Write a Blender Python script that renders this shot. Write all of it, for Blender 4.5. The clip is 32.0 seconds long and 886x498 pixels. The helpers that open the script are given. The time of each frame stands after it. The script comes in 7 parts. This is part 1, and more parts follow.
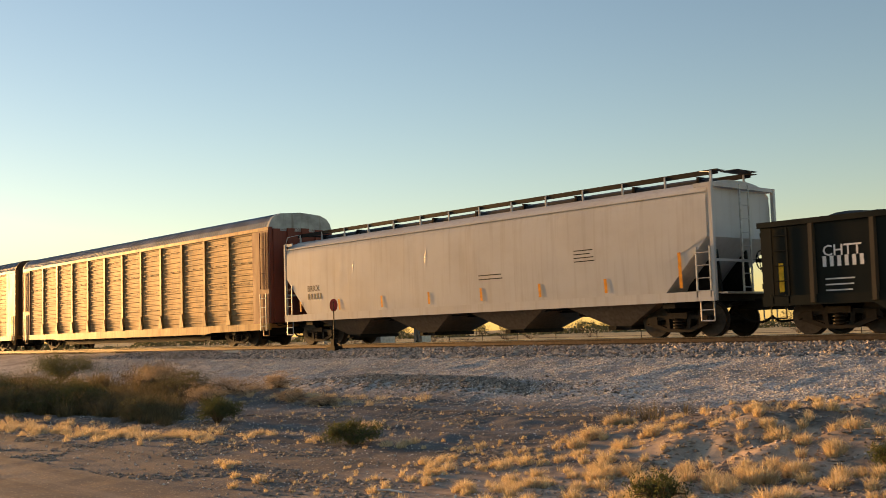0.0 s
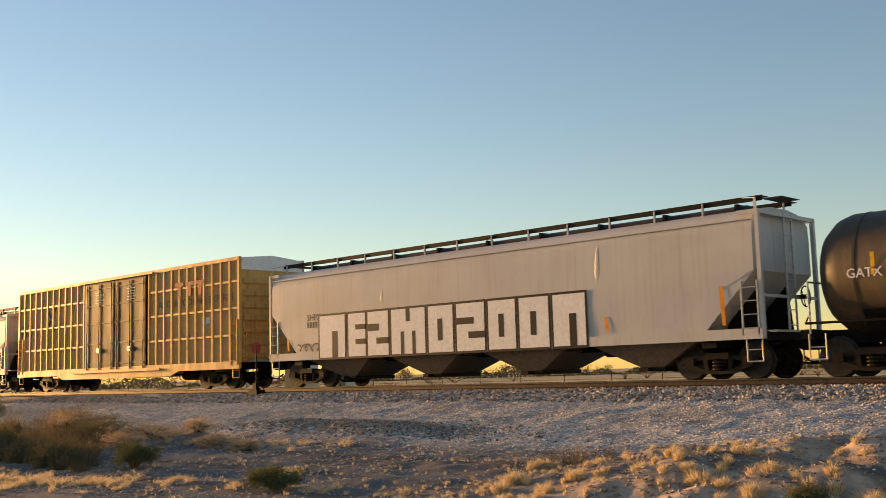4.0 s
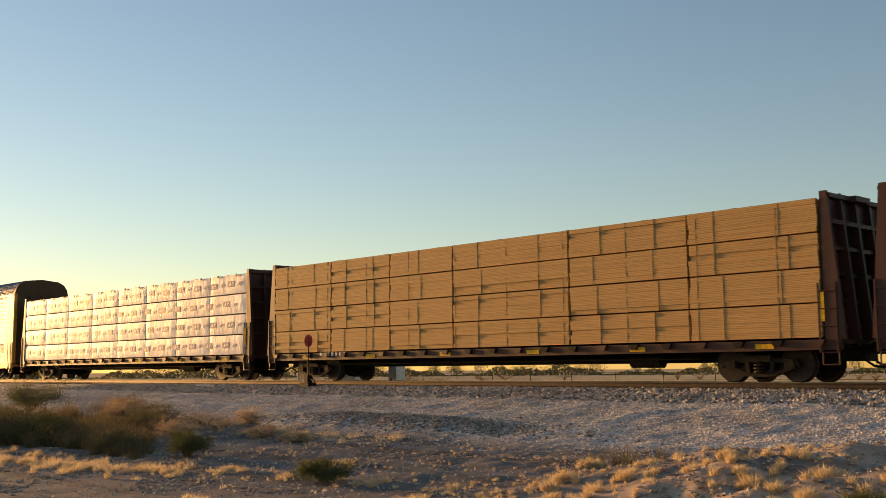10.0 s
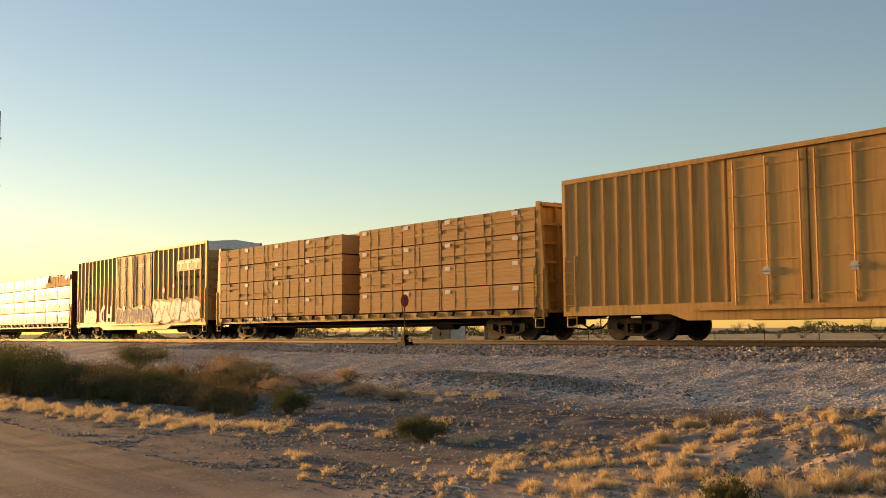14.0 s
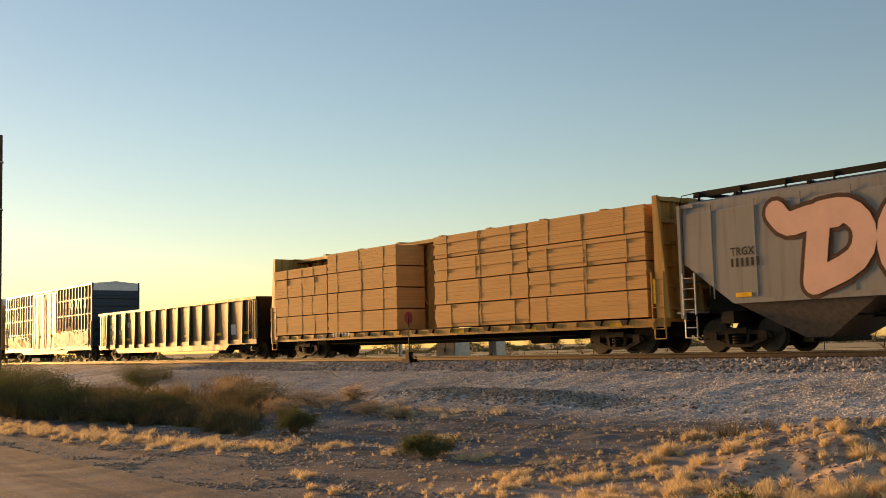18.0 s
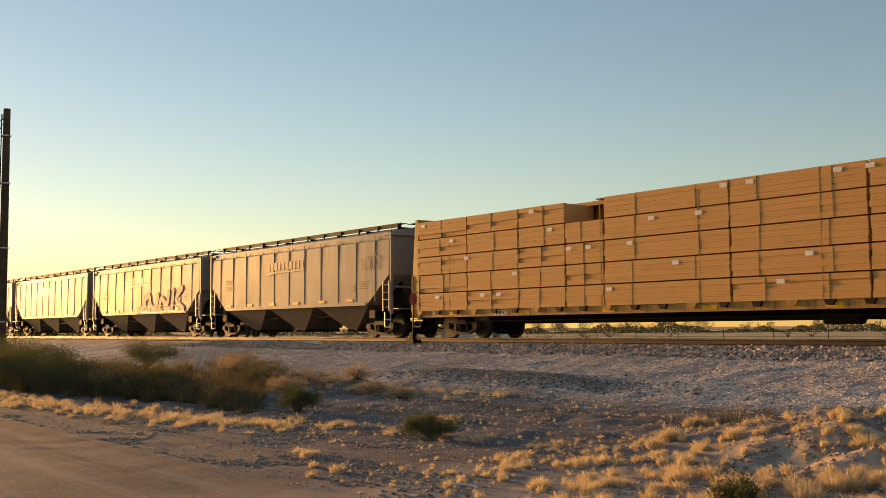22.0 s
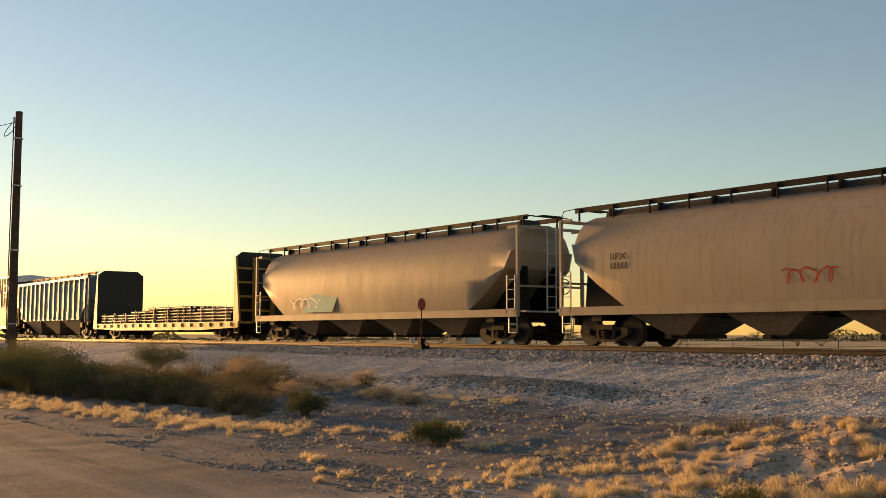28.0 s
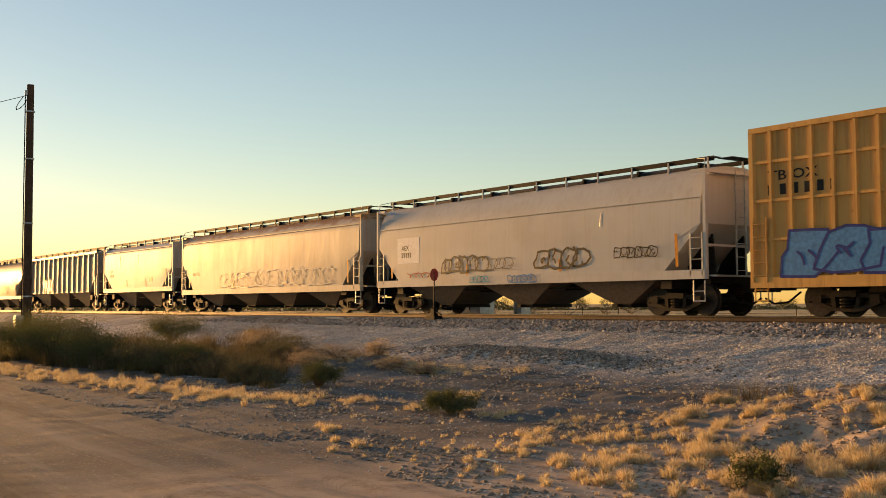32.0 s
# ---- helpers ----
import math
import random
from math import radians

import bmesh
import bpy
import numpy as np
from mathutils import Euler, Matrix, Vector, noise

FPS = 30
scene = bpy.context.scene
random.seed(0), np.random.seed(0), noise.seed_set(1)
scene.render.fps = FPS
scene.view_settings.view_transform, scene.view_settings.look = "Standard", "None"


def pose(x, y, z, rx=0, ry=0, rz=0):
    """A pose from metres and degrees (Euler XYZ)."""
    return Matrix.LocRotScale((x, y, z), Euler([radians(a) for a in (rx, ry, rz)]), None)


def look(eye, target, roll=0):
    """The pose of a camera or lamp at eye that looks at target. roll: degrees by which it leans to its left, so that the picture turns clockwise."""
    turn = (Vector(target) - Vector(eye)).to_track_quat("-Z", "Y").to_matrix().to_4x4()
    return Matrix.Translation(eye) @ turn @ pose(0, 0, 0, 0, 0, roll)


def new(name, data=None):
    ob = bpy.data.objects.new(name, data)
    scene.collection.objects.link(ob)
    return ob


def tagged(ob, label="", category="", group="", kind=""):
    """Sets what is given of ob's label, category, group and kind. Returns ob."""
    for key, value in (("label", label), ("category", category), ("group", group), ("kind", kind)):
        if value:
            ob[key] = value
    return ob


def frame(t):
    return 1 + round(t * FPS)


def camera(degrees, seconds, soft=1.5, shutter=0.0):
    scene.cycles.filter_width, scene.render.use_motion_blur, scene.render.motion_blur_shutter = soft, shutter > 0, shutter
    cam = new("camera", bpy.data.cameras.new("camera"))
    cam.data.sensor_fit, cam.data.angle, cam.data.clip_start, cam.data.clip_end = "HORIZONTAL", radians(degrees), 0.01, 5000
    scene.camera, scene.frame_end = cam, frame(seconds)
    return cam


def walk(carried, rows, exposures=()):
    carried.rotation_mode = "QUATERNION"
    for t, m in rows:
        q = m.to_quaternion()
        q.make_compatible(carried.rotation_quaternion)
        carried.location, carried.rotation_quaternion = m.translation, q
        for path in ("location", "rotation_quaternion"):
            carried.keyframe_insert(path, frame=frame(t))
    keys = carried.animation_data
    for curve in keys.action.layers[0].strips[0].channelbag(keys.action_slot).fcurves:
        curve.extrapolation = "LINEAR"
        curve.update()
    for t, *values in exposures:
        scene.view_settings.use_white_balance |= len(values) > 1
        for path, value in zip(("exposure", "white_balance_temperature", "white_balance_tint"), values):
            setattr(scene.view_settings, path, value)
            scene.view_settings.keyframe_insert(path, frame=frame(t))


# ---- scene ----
# ---- camera ----
# x runs along the track, y across it away from the camera, z up from the rail head.
EYE = (0.0, 0.0, 0.35)
PATH = [
    (0, 48.03, 4.52, 1.81), (0.5, 47.61, 4.41, 1.86), (1, 47.19, 4.56, 1.96), (1.5, 46.50, 4.97, 2.21),
    (2, 45.44, 5.65, 2.26), (2.5, 43.92, 6.33, 2.21), (3, 43.15, 6.85, 2.21), (3.5, 43.24, 7.02, 1.90),
    (5.5, 46.14, 5.84, 1.52), (6, 45.77, 5.91, 1.32), (6.5, 45.43, 6.08, 1.30), (7, 46.23, 6.41, 1.00),
    (7.5, 46.94, 6.50, 0.59), (8, 46.61, 6.16, 0.40), (8.5, 46.49, 6.02, 0.33), (9, 46.59, 6.19, 0.40),
    (9.5, 46.70, 6.45, 0.38), (10, 46.75, 6.61, 0.41), (10.5, 46.73, 6.65, 0.41), (11, 46.81, 6.49, 0.50),
    (11.5, 47.37, 6.10, 0.61), (12, 48.46, 5.53, 0.61), (12.5, 49.84, 4.89, 0.41), (13, 51.01, 4.37, 0.40),
    (13.5, 51.73, 4.24, 0.40), (15.5, 52.21, 4.75, 0.62), (16, 51.99, 4.68, 0.68), (16.5, 51.78, 4.71, 0.81),
    (17, 51.72, 4.92, 1.03), (17.5, 51.84, 5.15, 1.27), (18, 52.10, 5.34, 1.49), (18.5, 52.32, 5.37, 1.52),
    (19, 52.39, 5.26, 1.52), (19.5, 52.44, 5.00, 1.52), (20, 52.42, 4.71, 1.39), (20.5, 52.42, 4.42, 1.06),
    (21, 52.44, 4.24, 0.74), (21.5, 52.45, 4.23, 0.47), (22, 52.42, 4.34, 0.42), (22.5, 52.41, 4.50, 0.32),
    (23, 52.38, 4.58, 0.31), (23.5, 52.38, 4.59, 0.32), (24, 52.39, 4.53, 0.31), (24.5, 52.49, 4.51, 0.22),
    (25, 52.54, 4.46, 0.13), (25.5, 52.57, 4.48, 0.13), (26, 52.70, 4.68, -0.02), (26.5, 52.63, 4.83, -0.02),
    (28.5, 53.09, 4.51, -0.09), (29, 53.21, 4.15, 0.04), (29.5, 53.33, 3.75, 0.12), (30, 53.44, 3.32, 0.31),
    (30.5, 53.57, 3.03, 0.31), (31, 53.68, 2.91, 0.28), (31.5, 53.70, 2.95, 0.23), (32, 53.59, 3.04, 0.22),
]


def aim(yaw, pitch, roll):
    a, b = radians(yaw), radians(pitch)
    way = Vector((-math.sin(a) * math.cos(b), math.cos(a) * math.cos(b), math.sin(b)))
    return look(EYE, Vector(EYE) + way, -roll)


cam = camera(45.84, 32.0, 0.7, 0.04)
walk(cam, [(t, aim(yaw, pitch, roll)) for t, yaw, pitch, roll in PATH], [(0.0, 1.02, 7300, 20), (3.0, 1.07, 7000, 20), (9.0, 0.89, 7150, 21), (13.0, 0.85, 7550, 20), (17.0, 0.90, 7400, 20), (22.0, 0.85, 7500, 21), (26.0, 0.87, 7400, 21), (32.0, 0.82, 7650, 20)])

# ---- light ----
SUN_AZ, SUN_EL = 263.5, 5.5
world = bpy.data.worlds.new("sky")
scene.world = world
world.use_nodes = True
wn = world.node_tree
wn.nodes.clear()
sky = wn.nodes.new("ShaderNodeTexSky")
sky.sky_type, sky.sun_disc = "NISHITA", False
sky.sun_elevation, sky.sun_rotation = radians(SUN_EL), radians(SUN_AZ)
sky.altitude, sky.air_density, sky.dust_density, sky.ozone_density = 1100, 1.25, 0.3, 2.1
back = wn.nodes.new("ShaderNodeBackground")
back.inputs["Strength"].default_value = 0.12
out = wn.nodes.new("ShaderNodeOutputWorld")
wn.links.new(sky.outputs[0], back.inputs[0])
wn.links.new(back.outputs[0], out.inputs[0])

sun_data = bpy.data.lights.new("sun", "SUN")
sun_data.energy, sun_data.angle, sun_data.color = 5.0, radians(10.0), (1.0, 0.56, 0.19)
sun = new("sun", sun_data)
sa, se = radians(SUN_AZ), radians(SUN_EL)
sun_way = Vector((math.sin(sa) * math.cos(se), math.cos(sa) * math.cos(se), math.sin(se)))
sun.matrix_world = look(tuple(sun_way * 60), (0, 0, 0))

# ---- materials ----
def node_mat(name):
    m = bpy.data.materials.new(name)
    m.use_nodes = True
    nt = m.node_tree
    return m, nt, nt.nodes["Principled BSDF"]


def mixc(nt, fac, a, b, blend="MIX"):
    n = nt.nodes.new("ShaderNodeMix")
    n.data_type, n.blend_type = "RGBA", blend
    for sock, val in ((n.inputs[0], fac), (n.inputs[6], a), (n.inputs[7], b)):
        if isinstance(val, (tuple, float, int)):
            sock.default_value = (*val, 1) if isinstance(val, tuple) else val
        else:
            nt.links.new(val, sock)
    return n.outputs[2]


def ramp(nt, src, a, b):
    n = nt.nodes.new("ShaderNodeMapRange")
    n.inputs[1].default_value, n.inputs[2].default_value = a, b
    nt.links.new(src, n.inputs[0])
    return n.outputs[0]


def coords(nt, scale, shift=True, geo=False, turn=0.0):
    m = nt.nodes.new("ShaderNodeMapping")
    m.inputs["Scale"].default_value = scale
    m.inputs["Rotation"].default_value = (0, 0, turn)
    if geo:
        g = nt.nodes.new("ShaderNodeNewGeometry")
        nt.links.new(g.outputs["Position"], m.inputs[0])
        return m.outputs[0]
    tc = nt.nodes.new("ShaderNodeTexCoord")
    src = tc.outputs["Object"]
    if shift:
        oi = nt.nodes.new("ShaderNodeObjectInfo")
        mul = nt.nodes.new("ShaderNodeMath")
        mul.operation = "MULTIPLY"
        mul.inputs[1].default_value = 57.0
        nt.links.new(oi.outputs["Random"], mul.inputs[0])
        add = nt.nodes.new("ShaderNodeVectorMath")
        nt.links.new(src, add.inputs[0])
        nt.links.new(mul.outputs[0], add.inputs[1])
        src = add.outputs[0]
    nt.links.new(src, m.inputs[0])
    return m.outputs[0]


def noisy(nt, vec, scale, detail=4, rough=0.6):
    n = nt.nodes.new("ShaderNodeTexNoise")
    n.inputs["Scale"].default_value, n.inputs["Detail"].default_value = scale, detail
    n.inputs["Roughness"].default_value = rough
    nt.links.new(vec, n.inputs["Vector"])
    return n.outputs[0]


def bumped(nt, bsdf, height, strength, dist):
    b = nt.nodes.new("ShaderNodeBump")
    b.inputs["Strength"].default_value, b.inputs["Distance"].default_value = strength, dist
    nt.links.new(height, b.inputs["Height"])
    nt.links.new(b.outputs[0], bsdf.inputs["Normal"])


def paint(name, col, grime=(0.10, 0.075, 0.05), dirt=0.45, rough=0.42, metal=0.0, wave=0.012, rust=0.0, band=None, spec=0.13, coat=0.03):
    """Weathered paint: broad stains, rain streaks down the sides, and dents."""
    m, nt, b = node_mat(name)
    broad = noisy(nt, coords(nt, (0.5, 0.5, 0.7)), 1.0, 5)
    streak = noisy(nt, coords(nt, (7.0, 7.0, 0.35)), 1.0, 3)
    fine = noisy(nt, coords(nt, (1, 1, 1)), 22.0, 3)
    s1 = ramp(nt, broad, 0.45, 0.75)
    s2 = ramp(nt, streak, 0.50, 0.72)
    c = mixc(nt, s1, col, tuple(x * 0.72 + g * 0.28 for x, g in zip(col, grime)))
    f = nt.nodes.new("ShaderNodeMath")
    f.operation = "MULTIPLY"
    f.inputs[1].default_value = dirt
    nt.links.new(s2, f.inputs[0])
    c = mixc(nt, f.outputs[0], c, grime)
    if rust > 0:
        r1 = ramp(nt, noisy(nt, coords(nt, (2.2, 2.2, 1.2)), 1.0, 7, 0.75), 0.66 - 0.2 * rust, 0.74)
        c = mixc(nt, r1, c, (0.16, 0.065, 0.03))
    if band:
        xyz = nt.nodes.new("ShaderNodeSeparateXYZ")
        nt.links.new(coords(nt, (1, 1, 1), False), xyz.inputs[0])
        add = nt.nodes.new("ShaderNodeMath")
        add.operation = "MULTIPLY_ADD"
        add.inputs[1].default_value = 1.1
        nt.links.new(noisy(nt, coords(nt, (0.9, 0.9, 2.5)), 1.0, 6, 0.7), add.inputs[0])
        nt.links.new(xyz.outputs["Z"], add.inputs[2])
        c = mixc(nt, ramp(nt, add.outputs[0], band + 0.62, band + 0.86), c, (0.34, 0.19, 0.09))
    nt.links.new(c, b.inputs["Base Color"])
    rr = nt.nodes.new("ShaderNodeMapRange")
    rr.inputs[3].default_value, rr.inputs[4].default_value = rough - 0.12, rough + 0.10
    nt.links.new(broad, rr.inputs[0])
    nt.links.new(rr.outputs[0], b.inputs["Roughness"])
    b.inputs["Metallic"].default_value = metal
    b.inputs["Specular IOR Level"].default_value = spec
    b.inputs["Coat Weight"].default_value, b.inputs["Coat Roughness"].default_value = coat, 0.30
    bumped(nt, b, noisy(nt, coords(nt, (0.9, 0.9, 0.35)), 1.0, 2), 0.6, wave * 4)
    return m


def plain(name, col, rough=0.6, metal=0.0, vary=0.25, scale=9.0, bump=0.0, spec=0.12):
    m, nt, b = node_mat(name)
    n = noisy(nt, coords(nt, (1, 1, 1)), scale, 5)
    c = mixc(nt, ramp(nt, n, 0.3, 0.7), tuple(x * (1 - vary) for x in col), tuple(min(1, x * (1 + vary)) for x in col))
    nt.links.new(c, b.inputs["Base Color"])
    b.inputs["Roughness"].default_value, b.inputs["Metallic"].default_value = rough, metal
    b.inputs["Specular IOR Level"].default_value = spec
    if bump:
        bumped(nt, b, n, 0.7, bump)
    return m


def panel_metal(name, col, rough, metal=0.55):
    """Zinc-coated sheet with dull stains and streaks."""
    m, nt, b = node_mat(name)
    broad = noisy(nt, coords(nt, (1.1, 1.1, 1.6)), 1.0, 4)
    streak = noisy(nt, coords(nt, (5.0, 5.0, 0.5)), 1.0, 4)
    c = mixc(nt, ramp(nt, broad, 0.38, 0.65), tuple(x * 0.55 for x in col), col)
    c = mixc(nt, ramp(nt, streak, 0.55, 0.8), c, (0.16, 0.13, 0.10))
    nt.links.new(c, b.inputs["Base Color"])
    b.inputs["Metallic"].default_value = metal
    b.inputs["Roughness"].default_value = rough
    bumped(nt, b, noisy(nt, coords(nt, (1.4, 1.4, 0.6)), 1.0, 2), 0.5, 0.03)
    return m


def lumber_mat(name, col, gap=0.72, rough=0.5):
    """Stacked boards: thin courses along the length, each a little different."""
    m, nt, b = node_mat(name)
    v = coords(nt, (0.12, 1.0, 1.0))
    course = noisy(nt, coords(nt, (0.35, 0.35, 26.0)), 1.0, 2, 0.5)
    broad = noisy(nt, coords(nt, (0.8, 0.8, 0.8)), 1.0, 4)
    w = nt.nodes.new("ShaderNodeTexWave")
    w.bands_direction = "Z"
    w.inputs["Scale"].default_value, w.inputs["Distortion"].default_value = 7.4, 1.6
    nt.links.new(v, w.inputs[0])
    c = mixc(nt, ramp(nt, course, 0.3, 0.7), tuple(x * 0.86 for x in col), tuple(min(1, x * 1.08) for x in col))
    c = mixc(nt, ramp(nt, broad, 0.55, 0.8), c, tuple(x * 0.78 for x in col))
    c = mixc(nt, ramp(nt, w.outputs[0], 0.12, 0.0), c, tuple(x * gap for x in col))
    nt.links.new(c, b.inputs["Base Color"])
    b.inputs["Roughness"].default_value = rough
    bumped(nt, b, w.outputs[0], 0.3, 0.003)
    return m


def wrap_mat(name, col):
    """Woven plastic wrap, creased and slack."""
    m, nt, b = node_mat(name)
    soft = noisy(nt, coords(nt, (1.6, 1.6, 1.0)), 1.0, 3)
    fold = noisy(nt, coords(nt, (2.2, 2.2, 0.9)), 1.0, 2, 0.4)
    away = nt.nodes.new("ShaderNodeMath")
    away.operation = "COMPARE"
    away.inputs[1].default_value, away.inputs[2].default_value = 0.5, 0.02
    nt.links.new(fold, away.inputs[0])
    broad = noisy(nt, coords(nt, (0.6, 0.6, 0.9)), 1.0, 3)
    c = mixc(nt, ramp(nt, broad, 0.4, 0.75), col, tuple(x * 0.82 for x in col))
    nt.links.new(c, b.inputs["Base Color"])
    b.inputs["Roughness"].default_value = 0.42
    b.inputs["Specular IOR Level"].default_value = 0.12
    add = nt.nodes.new("ShaderNodeMath")
    add.operation = "MULTIPLY_ADD"
    add.inputs[1].default_value = 0.10
    nt.links.new(away.outputs[0], add.inputs[0])
    nt.links.new(soft, add.inputs[2])
    bumped(nt, b, add.outputs[0], 0.5, 0.06)
    return m


def leaf_mat(name, a, c2):
    m, nt, b = node_mat(name)
    g = nt.nodes.new("ShaderNodeNewGeometry")
    nt.links.new(mixc(nt, g.outputs["Random Per Island"], a, c2), b.inputs["Base Color"])
    b.inputs["Roughness"].default_value = 0.7
    b.inputs["Subsurface Weight"].default_value = 0.0
    b.inputs["Transmission Weight"].default_value = 0.0
    tr = nt.nodes.new("ShaderNodeBsdfTranslucent")
    nt.links.new(mixc(nt, g.outputs["Random Per Island"], a, c2), tr.inputs[0])
    ms = nt.nodes.new("ShaderNodeMixShader")
    ms.inputs[0].default_value = 0.4
    nt.links.new(b.outputs[0], ms.inputs[1])
    nt.links.new(tr.outputs[0], ms.inputs[2])
    nt.links.new(ms.outputs[0], nt.nodes["Material Output"].inputs[0])
    return m


def ground_mat():
    m, nt, b = node_mat("desert_ground")
    pos = nt.nodes.new("ShaderNodeNewGeometry").outputs["Position"]
    xyz = nt.nodes.new("ShaderNodeSeparateXYZ")
    nt.links.new(pos, xyz.inputs[0])
    p = coords(nt, (1, 1, 1), geo=True)
    n1 = noisy(nt, p, 0.35, 6)
    n2 = noisy(nt, p, 3.0, 6, 0.7)
    n3 = noisy(nt, p, 26.0, 4, 0.7)
    vor = nt.nodes.new("ShaderNodeTexVoronoi")
    vor.inputs["Scale"].default_value = 17.0
    nt.links.new(p, vor.inputs["Vector"])
    dirt = mixc(nt, ramp(nt, n1, 0.35, 0.65), (0.128, 0.117, 0.108), (0.185, 0.168, 0.153))
    # Dirt turns paler and oranger towards +x: low sunlight put into its colour.
    sun_side = nt.nodes.new("ShaderNodeMath")
    sun_side.operation = "MULTIPLY_ADD"
    sun_side.inputs[1].default_value = 3.5
    nt.links.new(n1, sun_side.inputs[0])
    nt.links.new(xyz.outputs["X"], sun_side.inputs[2])
    dirt = mixc(nt, ramp(nt, sun_side.outputs[0], -9.0, -5.0), dirt, (0.53, 0.40, 0.295))
    dirt = mixc(nt, ramp(nt, n2, 0.48, 0.68), dirt, (0.19, 0.145, 0.11))
    dirt = mixc(nt, ramp(nt, n3, 0.56, 0.68), dirt, (0.44, 0.36, 0.28))
    track = noisy(nt, coords(nt, (0.05, 1.5, 1), geo=True, turn=0.04), 1.0, 5, 0.55)
    dirt = mixc(nt, ramp(nt, track, 0.50, 0.66), dirt, (0.095, 0.085, 0.077))
    dirt = mixc(nt, ramp(nt, track, 0.42, 0.32), dirt, (0.25, 0.22, 0.195))
    grav = mixc(nt, ramp(nt, vor.outputs["Color"], 0.1, 0.9), (0.26, 0.24, 0.22), (0.74, 0.69, 0.63))
    grav = mixc(nt, ramp(nt, n1, 0.45, 0.62), grav, (0.33, 0.30, 0.27))
    far = mixc(nt, ramp(nt, noisy(nt, p, 0.05, 6, 0.7), 0.4, 0.6), (0.56, 0.44, 0.25), (0.38, 0.30, 0.17))
    edge = nt.nodes.new("ShaderNodeMath")
    edge.operation = "MULTIPLY_ADD"
    edge.inputs[1].default_value = 2.4
    nt.links.new(n1, edge.inputs[0])
    nt.links.new(xyz.outputs["Y"], edge.inputs[2])
    c = mixc(nt, ramp(nt, edge.outputs[0], 15.9, 16.9), dirt, grav)
    c = mixc(nt, ramp(nt, edge.outputs[0], 28.5, 30.5), c, far)
    nt.links.new(c, b.inputs["Base Color"])
    b.inputs["Roughness"].default_value = 0.95
    b.inputs["Specular IOR Level"].default_value = 0.15
    rut = noisy(nt, coords(nt, (0.12, 2.2, 1), geo=True, turn=0.04), 1.0, 5, 0.6)
    loose = mixc(nt, 0.55, (0.3, 0.3, 0.3), mixc(nt, 0.6, rut, n3))
    h = mixc(nt, ramp(nt, edge.outputs[0], 15.4, 16.9), loose, vor.outputs["Distance"])
    bumped(nt, b, h, 0.6, 0.05)
    return m


def island_mat(name, a, c2, rough=0.9):
    m, nt, b = node_mat(name)
    g = nt.nodes.new("ShaderNodeNewGeometry")
    nt.links.new(mixc(nt, g.outputs["Random Per Island"], a, c2), b.inputs["Base Color"])
    b.inputs["Roughness"].default_value = rough
    return m


